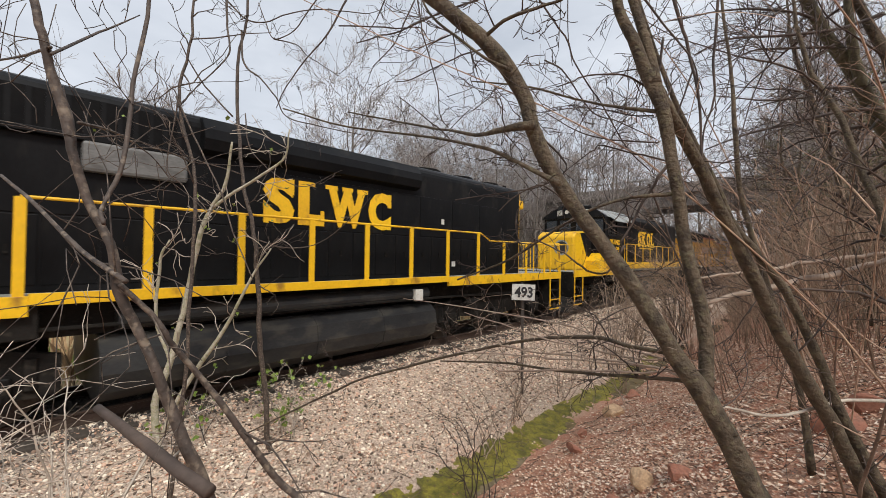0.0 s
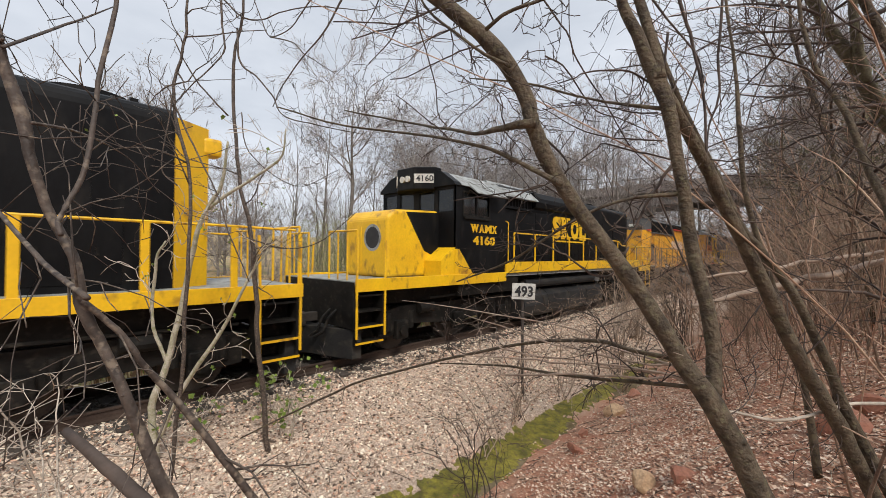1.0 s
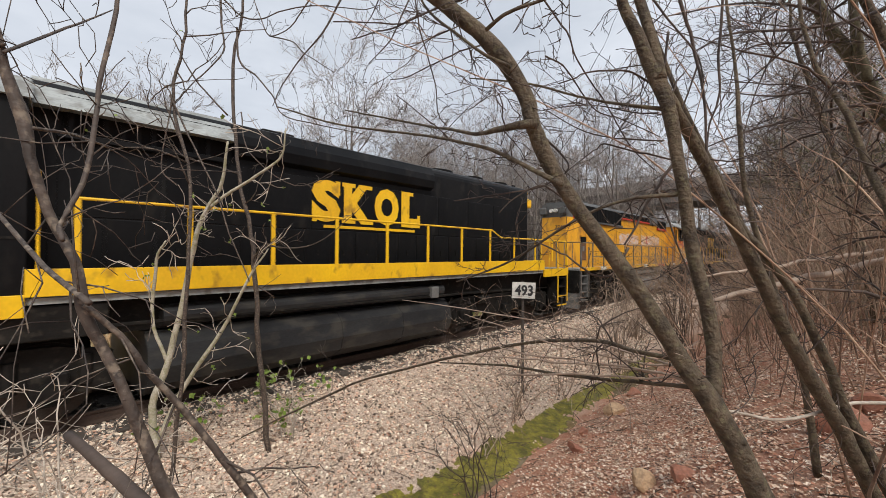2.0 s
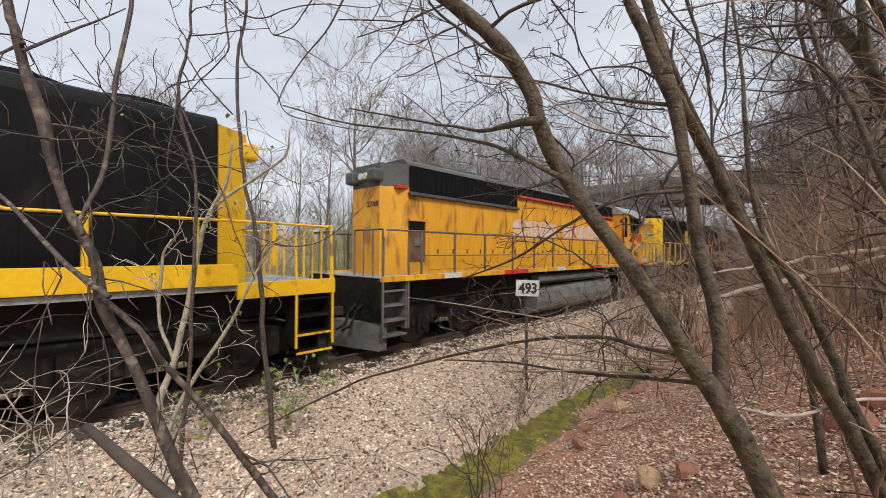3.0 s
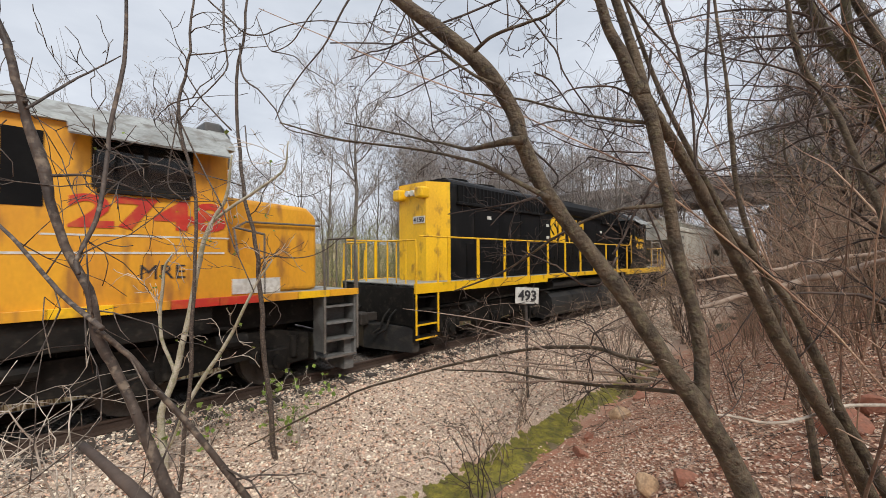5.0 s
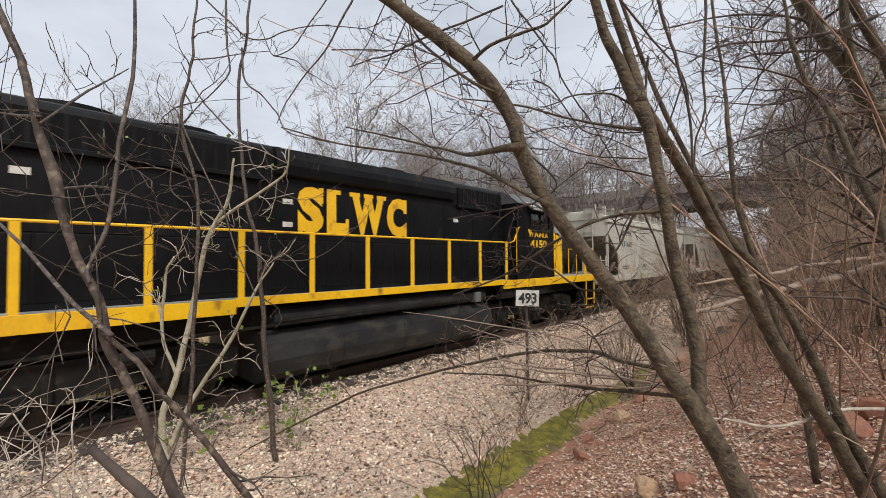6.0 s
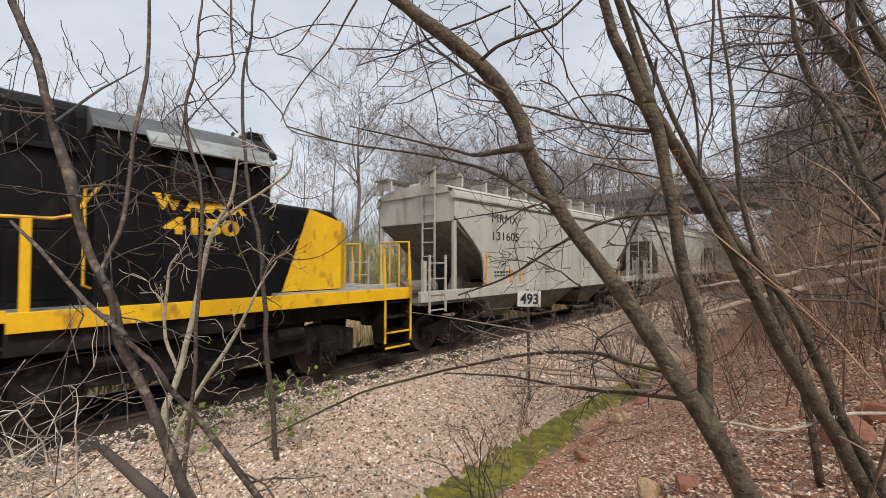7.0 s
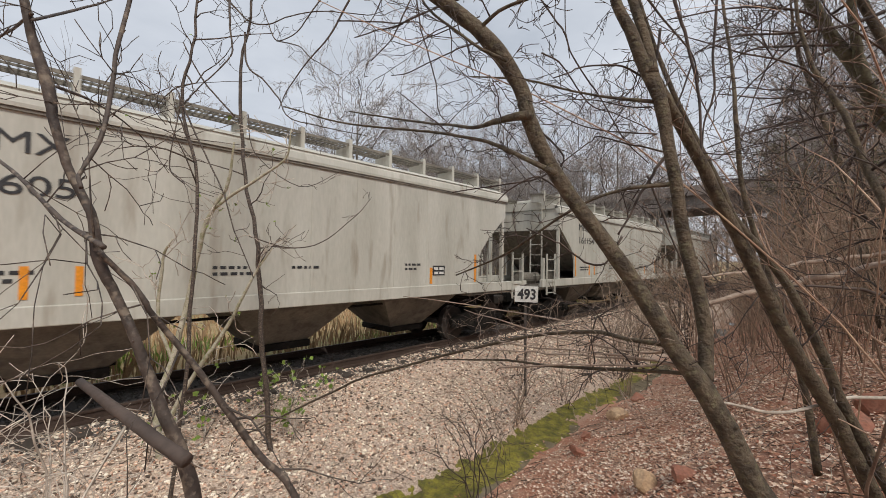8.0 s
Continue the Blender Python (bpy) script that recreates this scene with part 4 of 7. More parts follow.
E3 = dict(BLACK_ENGINE, label="faded orange-yellow diesel locomotive with dark grey roof and red stripes", flip=True, side_door=True, first_post=6.38, rail_start=[(5.7, 2.79)], window=(0.55, 1.0), nose=1.15, cab=3.1, cab_end=5.75, hood_end=19.1, body="orange", upper="charcoal", end="orange",
          end_label="orange-yellow hood end under a grey top", end_split=True, split=3.92, sill=STRIPED, sill_label="striped red and yellow reflective sill", rail="rail_grey", rail_label="grey handrail", tank=(7.3, 13.92, "tank_pale"),
          cab_paint="orange", cab_roof="shade", seam="white", latch="brown", rail_top=2.79, post=(0.055, 0.04), mid_rail=True, step_well="tank_pale", nose_paint="orange", nose_label="orange-yellow short hood", step_paint="orange", door_end=True,
          slat="grille", lip="red", fans=(14.8, 16.2, 17.7), grilles=[(5.65, 7.75, 3.98, 4.46), (14.2, 19.05, 3.80, 4.46), (9.55, 14.1, 4.22, 4.50)], ducts=[(7.9, 9.5, 4.06, 4.60, 0.10)], extra=engine_three)
E4 = dict(BLACK_ENGINE, label="black diesel locomotive with yellow hood end, sill and slanted nose flash", flip=True, side_door=True, first_post=6.45, rail_start=[(5.74, 3.4), (6.04, 2.95), (6.22, 2.9)], nose=1.65, cab=3.47, cab_end=5.82, hood_end=18.47,
          nose_paint="black", nose_label="black short hood with a yellow flash", step_paint="black", plain_nose=True, sill=[(0.18, 6.6, 1.50, 1.75, "yellow")] + THIN_SILL[1:], nose_flash=(2.95, 2.43, 2.38), porch=0.42, post=(0.10, 0.035), rail_top=2.9,
          grilles=[(13.5, 18.17, 3.97, 4.45), (6.0, 8.0, 3.95, 4.45)], ducts=[(8.2, 13.3, 3.98, 4.58, 0.16)], extra=engine_four, cab_roof="roof")


LH = 15.95


def hopper_truck(car, x0):
    bm = bmesh.new()
    for s in (-1, 1):
        add_prism(bm, [(x0 - 0.3, 0.38), (x0 + 0.3, 0.38), (x0 + 0.62, 0.20), (x0 + 1.16, 0.20), (x0 + 1.48, 0.38), (x0 + 2.08, 0.38), (x0 + 2.08, 0.60), (x0 + 1.3, 0.82), (x0 + 0.48, 0.82), (x0 - 0.3, 0.60)], 1, s * 0.93, s * 1.06)
    add_box(bm, (x0 + 0.66, -1.1, 0.42), (x0 + 1.12, 1.1, 0.78))
    truck = part("truck", bm, M["soot"], car, "rusty black two-axle truck")
    for x in (x0, x0 + 1.78):
        wheelset(truck, x, 0.457)
        for s in (-1, 1):
            b = boxes(((x - 0.14, s * 1.0, 0.33), (x + 0.14, s * 1.12, 0.60)), bevel=0.02)
            add_rod(b, (x, s * 1.12, 0.457), (x, s * 1.18, 0.457), 0.1, 10)
            part("bearing", b, M["soot"], truck)
    for s in (-1, 1):
        for d in (0.70, 0.89, 1.08):
            part("spring", add_rod(bmesh.new(), (x0 + d, s * 1.0, 0.26), (x0 + d, s * 1.0, 0.48), 0.06, 8), M["soot"], truck)


def hopper_car(number, label):
    car = new("hopper_car")
    tagged(car, label, "hopper car", "covered hopper cars in the train")
    E, B, W = 1.69, 2.95, 1.58
    cut = [(0, 3.52), (0.48, 3.14), (0.90, 2.78), (1.12, 2.54), (1.22, 2.34), (1.26, 2.1), (1.26, 1.62)]
    side = [(E, 4.22)] + [(E + a, z) for a, z in cut] + [(LH - E - a, z) for a, z in cut[::-1]] + [(LH - E, 4.22)]
    body = None
    for s in (-1, 1):
        b = bmesh.new()
        add_prism(b, side, 1, s * (W - 0.06), s * W)
        ob = part("side_sheet", b, M["hopper"], car, "pale grey painted steel side")
        body = body or ob
        b = bmesh.new()
        add_prism(b, [(s * (W - 0.04), 3.98), (s * (W + 0.05), 3.99), (s * (W + 0.055), 4.04), (s * (W + 0.03), 4.16), (s * (W - 0.06), 4.26), (s * (W - 0.2), 4.27)], 0, E - 0.05, LH - E + 0.05)
        part("top_chord", b, M["hopper"], car, "rounded roof edge")
        # Dark bar put in for the shade below the overhanging roof lip.
        part("edge_seam", boxes(((E - 0.04, s * (W - 0.02), 3.945), (LH - E + 0.04, s * (W + 0.03), 3.985))), M["hopper_dirty"], car, "dark line drawn as the shade under the roof edge")
        part("side_sill", boxes(((0.5, s * (W - 0.1), 1.36), (LH - 0.5, s * (W + 0.02), 1.62)), bevel=0.015), M["hopper"], car)
        for k in range(1, 10):
            x = B + k * (LH - 2 * B) / 10
            part("weld_seam", boxes(((x - 0.015, s * W, 1.64), (x + 0.015, s * (W + 0.006), 4.11))), M["hopper"], ob)
        for x0, x1, z0, z1 in ((B + 0.03, B + 0.10, 1.68, 2.55), (B + 1.25, B + 1.33, 1.7, 2.1), (B + 1.75, B + 1.83, 1.72, 2.1), (LH - B - 0.2, LH - B - 0.12, 1.66, 2.4), (LH - B - 1.9, LH - B - 1.82, 1.66, 2.05)):
            part("reflective_tape", boxes(((x0, s * W, z0), (x1, s * (W + 0.008), z1))), M["tape"], ob, "orange reflective tape")
    # sloping floors, end sheets and roof
    for a, d in ((0, 1), (LH, -1)):
        b = bmesh.new()
        add_prism(b, [(a + d * (E + 0.02), 3.46), (a + d * (B + 0.9), 1.9), (a + d * (B + 0.9), 1.84), (a + d * (E + 0.02), 3.38)], 1, -W + 0.06, W - 0.06)
        part("slope_sheet", b, M["hopper_dirty"], car, "grimy sloping end sheet")
        part("end_sheet", boxes(((a + d * E, -W + 0.05, 3.40), (a + d * (E + 0.05), W - 0.05, 4.24))), M["hopper"], car)
        part("end_platform", boxes(((a + d * 0.5, -W + 0.05, 1.28), (a + d * (B + 0.4), W - 0.05, 1.36)), bevel=0.01), M["hopper_dirty"], car)
        for s in (-1, 1):
            part("corner_post", boxes(((a + d * 0.62, s * (W - 0.12), 1.36), (a + d * 0.72, s * (W - 0.02), 2.35))), M["hopper"], car)
            part("end_strut", boxes(((a + d * (E + 0.02), s * (W - 0.12), 1.36), (a + d * (E + 0.12), s * (W - 0.03), 3.44))), M["hopper"], car)
            for x in (0.74, 1.30):
                part("ladder_rail", boxes(((a + d * x, s * (W + 0.01), 1.1), (a + d * (x + 0.05), s * (W + 0.05), 2.5))), M["hopper"], car)
            for k in range(4):
                part("ladder_rung", boxes(((a + d * 0.74, s * (W + 0.02), 1.15 + 0.38 * k), (a + d * 1.35, s * (W + 0.045), 1.18 + 0.38 * k))), M["hopper"], car)
            part("web_plate", add_prism(bmesh.new(), [(a + d * (B + 0.6), 1.36), (a + d * (B - 0.5), 1.36), (a + d * (B - 0.02), 2.45), (a + d * (B + 0.6), 2.3)], 1, s * 0.55, s * 0.59), M["hopper_dirty"], car)
        for k in range(7):
            part("end_rung", boxes(((a + d * (E - 0.06), -0.9, 1.7 + 0.38 * k), (a + d * (E - 0.03), -0.45, 1.73 + 0.38 * k))), M["hopper"], car)
        for y in (-0.92, -0.45):
            part("end_ladder_rail", boxes(((a + d * (E - 0.06), y, 1.36), (a + d * (E - 0.02), y + 0.04, 4.5))), M["hopper"], car)
        b = boxes(((a + d * 0.52, -0.09, 0.80), (a + d * 0.2, 0.09, 0.98)), bevel=0.02)
        add_box(b, (a + d * 0.26, -0.16, 0.72), (a + d * 0.0, 0.15, 1.02), 0.04)
        part("coupler", b, M["steel"], car)
        part("stub_sill", boxes(((a + d * 0.4, -0.25, 0.78), (a + d * 4.0, 0.25, 1.28))), M["soot"], car)
        part("air_hose", rods([(a + d * 0.45, -0.5, 0.9), (a + d * 0.25, -0.5, 0.7), (a + d * 0.08, -0.4, 0.5)], 0.028, 6), M["soot"], car)
    part("brake_tank", add_rod(bmesh.new(), (0.9, -0.4, 1.62), (2.1, -0.4, 1.62), 0.2, 14), M["hopper_dirty"], car)
    b = bmesh.new()
    add_prism(b, [(-W - 0.02, 4.22), (-1.2, 4.38), (-0.5, 4.46), (0.5, 4.46), (1.2, 4.38), (W + 0.02, 4.22), (W - 0.1, 4.16), (-W + 0.1, 4.16)], 0, E - 0.05, LH - E + 0.05)
    part("roof", b, M["hopper"], car, "dusty pale grey roof")
    for s in (-1, 1):
        y0, y1 = s * 0.62, s * 1.12
        grid = boxes(((E - 0.5, y0, 4.66), (LH - E + 0.5, y0 + s * 0.03, 4.71)), ((E - 0.5, y1, 4.66), (LH - E + 0.5, y1 + s * 0.03, 4.71)))
        x = E - 0.45
        while x < LH - E + 0.5:
            add_box(grid, (x, y0, 4.675), (x + 0.02, y1, 4.70))
            x += 0.09
        add_box(grid, (E - 0.5, (y0 + y1) / 2 - 0.1, 4.67), (LH - E + 0.5, (y0 + y1) / 2 - 0.08, 4.70))
        add_box(grid, (E - 0.5, (y0 + y1) / 2 + 0.1, 4.67), (LH - E + 0.5, (y0 + y1) / 2 + 0.12, 4.70))
        rb = part("running_board", grid, M["hopper_dirty"], car, "open steel grating walkway")
        for k in range(13):
            x = E - 0.3 + k * (LH - 2 * E + 0.6) / 12
            part("bracket", boxes(((x - 0.04, s * 1.02, 4.28), (x + 0.04, s * 1.16, 4.80)), ((x - 0.03, s * 0.6, 4.40), (x + 0.03, s * 1.1, 4.655))), M["hopper"], rb)
    for k in range(6):
        x = E + 1.0 + k * (LH - 2 * E - 2.0) / 5
        part("roof_hatch", boxes(((x - 0.85, -0.36, 4.44), (x + 0.85, 0.36, 4.58)), bevel=0.03), M["hopper"], car)
    # discharge pockets
    for k in range(3):
        c = LH / 2 + (k - 1) * 3.3
        b = bmesh.new()
        q = [bmesh.ops.create_cube(b, size=1)["verts"]][0]
        for v in q:
            t = v.co.z > 0
            v.co = (c + (1 if v.co.x > 0 else -1) * (1.55 if t else 0.5), (1 if v.co.y > 0 else -1) * (1.45 if t else 0.55), 1.62 if t else 0.52)
        pk = part("discharge_pocket", b, M["hopper_dirty"], car, "grimy sloping discharge pocket")
        part("outlet_gate", boxes(((c - 0.55, -0.62, 0.40), (c + 0.55, 0.62, 0.54)), ((c - 0.7, -0.05, 0.44), (c + 0.7, 0.05, 0.50)), bevel=0.01), M["soot"], pk)
    part("brake_pipe", rods([(1.0, -1.0, 1.2), (LH - 1, -1.0, 1.2)], 0.025, 6), M["soot"], car)
    hopper_truck(car, 1.35)
    hopper_truck(car, LH - 1.35 - 1.78)
    lettering("MRMX", 3.30, 4.62, 3.46, 3.72, -W - 0.002, M["ink"], body, "lettering", "black stencilled letters", 0.0)
    lettering(number, 3.34, 4.68, 2.95, 3.20, -W - 0.002, M["ink"], body, "lettering", "black stencilled numerals", 0.003)
    # small print that cannot be read
    random.seed(5)
    for x0, z0, w in ((3.4, 2.0, 0.9), (3.4, 1.9, 0.7), (6.3, 2.05, 0.5), (6.3, 1.95, 0.6), (7.6, 2.05, 0.45), (10.3, 2.1, 0.5), (10.3, 2.0, 0.35)):
        x = x0
        while x < x0 + w:
            k = random.uniform(0.05, 0.12)
            part("print_bar", boxes(((x, -W - 0.006, z0), (x + k, -W, z0 + 0.05))), M["ink"], body)
            x += k + 0.04
    p = part("data_panel", boxes(((11.2, -W - 0.008, 1.86), (11.62, -W, 2.10))), M["ink"], body, "black data panel")
    part("print_bar", boxes(((11.24, -W - 0.012, 1.99), (11.38, -W - 0.007, 2.06)), ((11.42, -W - 0.012, 1.99), (11.58, -W - 0.007, 2.06)), ((11.24, -W - 0.012, 1.89), (11.38, -W - 0.007, 1.95)), ((11.42, -W - 0.012, 1.89), (11.58, -W - 0.007, 1.95))), M["white"], p)
    return car


SPEED, START = 10.205, 14.58
TRAIN = []
for i, cfg in enumerate((E1, E2, E3, E4)):
    TRAIN.append((locomotive(cfg), START + L * (i - 1) + (0.42 if i == 3 else 0.0)))
for i, number in enumerate(("131605", "161154", "131605")):
    TRAIN.append((hopper_car(number, "pale grey covered hopper car with black stencilled lettering"), START + 3 * L + LH * i))

# ---------------- plants ----------------
class Wood:
    """Gathers tapered tubes into one mesh."""
    def __init__(self):
        self.v, self.f = [], []

    def tube(self, pts, radii, sides=6, rough=0.0):
        n0, n = len(self.v), len(pts)
        up = Vector((0.31, 0.12, 0.94))
        for i, p in enumerate(pts):
            d = (Vector(pts[min(i + 1, n - 1)]) - Vector(pts[max(i - 1, 0)])).normalized()
            a = d.cross(up if abs(d.dot(up)) < 0.95 else Vector((1, 0, 0))).normalized()
            b = d.cross(a)
            for k in range(sides):
                t = 2 * math.pi * k / sides
                r = radii[i] * (1 + rough * noise.noise((p[0] * 9 + 3 * math.cos(t), p[1] * 9 + 3 * math.sin(t), p[2] * 6)))
                self.v.append(tuple(Vector(p) + r * (math.cos(t) * a + math.sin(t) * b)))
        for i in range(n - 1):
            for k in range(sides):
                q = (k + 1) % sides
                self.f.append((n0 + i * sides + k, n0 + i * sides + q, n0 + (i + 1) * sides + q, n0 + (i + 1) * sides + k))
        self.f.append(tuple(n0 + k for k in range(sides))[::-1])
        self.f.append(tuple(n0 + (n - 1) * sides + k for k in range(sides)))

    def leaf(self, p, d, size, wide=0.5):
        d = Vector(d).normalized()
        s = d.cross(Vector((random.uniform(-1, 1), random.uniform(-1, 1), random.uniform(-1, 1)))).normalized() * size * wide
        p, n = Vector(p), len(self.v)
        self.v += [tuple(p), tuple(p + d * size * 0.5 + s), tuple(p + d * size), tuple(p + d * size * 0.5 - s)]
        self.f.append((n, n + 1, n + 2, n + 3))

    def done(self, name, material, parent=None, label="", smooth=True):
        ob = link_mesh(name, self.v, self.f, material, parent, smooth)
        return tagged(ob, label)


def curve_through(ctrl, per=5, wobble=0.0):
    """A smooth line (Catmull-Rom) through control points x, y, z, radius."""
    c = np.array(ctrl, float)
    c = np.vstack([2 * c[0] - c[1], c, 2 * c[-1] - c[-2]])
    pts, rad = [], []
    for i in range(1, len(c) - 2):
        for k in range(per + (i == len(c) - 3)):
            t = k / per
            q = 0.5 * ((2 * c[i]) + (c[i + 1] - c[i - 1]) * t + (2 * c[i - 1] - 5 * c[i] + 4 * c[i + 1] - c[i + 2]) * t * t + (3 * c[i] - c[i - 1] - 3 * c[i + 1] + c[i + 2]) * t ** 3)
            w = noise.noise_vector((q[0] * 3.1 + i, q[1] * 3.1, q[2] * 3.1)) * wobble
            pts.append((float(q[0]) + w.x, float(q[1]) + w.y, float(q[2]) + w.z))
            rad.append(max(0.0008, float(q[3])))
    return pts, rad


def grow(wood, p, d, length, r, level, sides=4, droop=0.0, kink=0.35, kids=4, shrink=0.55, spread=0.9, thin=0.0012, buds=None):
    """A crooked twig with side twigs of lower level."""
    p, d = Vector(p), Vector(d).normalized()
    n = max(3, min(9, int(length / max(0.06, length * 0.16))))
    pts, rad, dirs = [p.copy()], [r], [d.copy()]
    for i in range(n):
        d = (d + Vector((random.gauss(0, kink), random.gauss(0, kink), random.gauss(0, kink) - droop)) * 0.5).normalized()
        p = p + d * length / n
        pts.append(p.copy())
        dirs.append(d.copy())
        rad.append(max(thin, r * (1 - 0.75 * (i + 1) / n)))
    wood.tube(pts, rad, sides)
    if level > 0:
        for k in range(kids):
            i = random.randint(max(1, n // 4), n)
            side = Vector((random.gauss(0, 1), random.gauss(0, 1), random.gauss(0, 1)))
            e = (dirs[i] + side.normalized() * spread).normalized()
            grow(wood, pts[i], e, length * shrink * random.uniform(0.55, 1.2), max(thin, rad[i] * 0.65), level - 1, max(3, sides - 1), droop, kink, kids, shrink, spread, thin, buds)
    elif buds is not None and random.random() < 0.5:
        buds.append((pts[-1], dirs[-1]))


def twigs_along(wood, pts, rad, count, length, level, start=0.15, thin=0.0012, kids=3, droop=0.0, spread=1.0, buds=None, lift=0.2, ratio=0.4, kink=0.5):
    """Side twigs set along a limb."""
    for _ in range(count):
        i = random.randint(int(start * (len(pts) - 1)), len(pts) - 2)
        along = (Vector(pts[i + 1]) - Vector(pts[i])).normalized()
        e = (along * random.choice((1, 0.5, -0.3)) + Vector((random.gauss(0, 1), random.gauss(0, 1), random.gauss(lift, 1))).normalized() * spread)
        grow(wood, pts[i], e, length * random.uniform(0.45, 1.25), max(thin, min(rad[i] * ratio, length * 0.012)), level, 4, droop, kink, kids, 0.55, 0.9, thin, buds)


def twig_parts(parent, line, count, length, level, start, thin, kids, material, ratio=0.4, buds=None, lift=0.2):
    """Side twigs along a limb, each a part of its own."""
    for _ in range(count):
        w = Wood()
        twigs_along(w, *line, 1, length, level, start, thin, kids, ratio=ratio, buds=buds, lift=lift)
        tagged(w.done("twig", material, parent), kind="stuff" if level else "")


def plant(name, label, category="tree", group=""):
    return tagged(new(name), label, category, group)


def limbs(parent, items, material, sides=10, wobble=0.0, rough=0.12):
    """Trunk and limbs as parts; returns their lines."""
    out = []
    for nm, ctrl, *own in items:
        pts, rad = curve_through(ctrl, 5, wobble)
        w = Wood()
        w.tube(pts, rad, sides, rough)
        w.done(nm, own[0] if own else material, parent)
        out.append((pts, rad))
    return out


def knots(parent, line, count, material):
    """Burls and pruned stubs on a trunk."""
    pts, rad = line
    for _ in range(count):
        i = random.randint(1, len(pts) - 2)
        d = Vector((random.gauss(0, 1), random.gauss(0, 1), random.gauss(0, 0.6))).normalized()
        w = Wood()
        p = Vector(pts[i])
        w.tube([p, p + d * rad[i] * 0.95, p + d * rad[i] * 1.25], [rad[i] * 0.42, rad[i] * 0.3, rad[i] * 0.12], 7)
        w.done("knot", material, parent)


random.seed(11)
# slender sapling beside the lens
left = plant("sapling", "slender crooked grey-brown sapling with bare twigs close by")
lines = limbs(left, [
    ("trunk", [(-0.10, 0.99, 3.06, 0.0050), (-0.07, 0.96, 2.93, 0.0056), (-0.05, 0.95, 2.83, 0.0060), (-0.02, 0.93, 2.74, 0.0064), (-0.01, 0.92, 2.68, 0.0068), (0.00, 0.92, 2.63, 0.0070), (0.02, 0.91, 2.55, 0.0090), (0.03, 0.90, 2.49, 0.0074), (0.05, 0.89, 2.41, 0.0070), (0.08, 0.87, 2.33, 0.0070), (0.09, 0.86, 2.26, 0.0088), (0.11, 0.85, 2.20, 0.0078), (0.14, 0.83, 2.12, 0.0080), (0.16, 0.82, 2.05, 0.0094), (0.18, 0.80, 1.98, 0.0100), (0.21, 0.78, 1.89, 0.0112), (0.23, 0.76, 1.73, 0.0140), (0.27, 0.72, 1.00, 0.0180), (0.32, 0.67, 0.10, 0.0230)]),
    ("limb", [(-0.05, 1.36, 2.49, 0.0034), (0.0, 1.16, 2.41, 0.0039), (0.05, 0.96, 2.32, 0.0042), (0.09, 0.79, 2.27, 0.0045)]),
    ("limb", [(0.09, 0.84, 2.26, 0.0042), (0.13, 0.84, 2.21, 0.0047), (0.16, 0.83, 2.16, 0.0051), (0.20, 0.83, 2.10, 0.0056), (0.25, 0.81, 2.02, 0.0060), (0.29, 0.80, 1.95, 0.0065), (0.34, 0.78, 1.86, 0.0069), (0.43, 0.72, 1.68, 0.0074), (0.61, 0.60, 0.90, 0.0100), (0.79, 0.48, 0.10, 0.0130)]),
    ("limb", [(0.19, 0.69, 1.93, 0.0112), (0.15, 0.78, 1.96, 0.0104), (0.13, 0.89, 1.97, 0.0098), (0.09, 1.03, 2.0, 0.0080)], M["twig"]),
    ("limb", [(0.06, 0.785, 2.36, 0.0030), (0.06, 0.81, 2.39, 0.0034), (0.09, 0.84, 2.47, 0.0036), (0.11, 0.89, 2.62, 0.0037), (0.14, 0.93, 2.81, 0.0034), (0.14, 0.94, 3.0, 0.0027)]),
    ("limb", [(0.16, 1.13, 2.87, 0.0011), (0.08, 1.06, 2.77, 0.0023), (0.0, 0.88, 2.635, 0.0025)]),
    ("limb", [(-0.13, 1.81, 2.87, 0.0020), (-0.06, 1.44, 2.78, 0.0024), (0.0, 0.89, 2.65, 0.0026)]),
    ("limb", [(0.03, 0.82, 2.52, 0.0027), (0.10, 0.98, 2.55, 0.0020), (0.20, 1.2, 2.56, 0.0014), (0.30, 1.35, 2.50, 0.0009)])], M["bark_dark"], 12, 0.004, 0.15)
knots(left, lines[0], 6, M["bark_dark"])
for k, (n, ln) in {1: (8, 0.3), 2: (8, 0.22), 3: (4, 0.25), 4: (9, 0.16), 5: (5, 0.16), 6: (7, 0.22), 7: (8, 0.2)}.items():
    twig_parts(left, lines[k], n, ln, 1, 0.1, 0.0009, 3, M["bark_dark" if k != 3 else "twig_pale"])

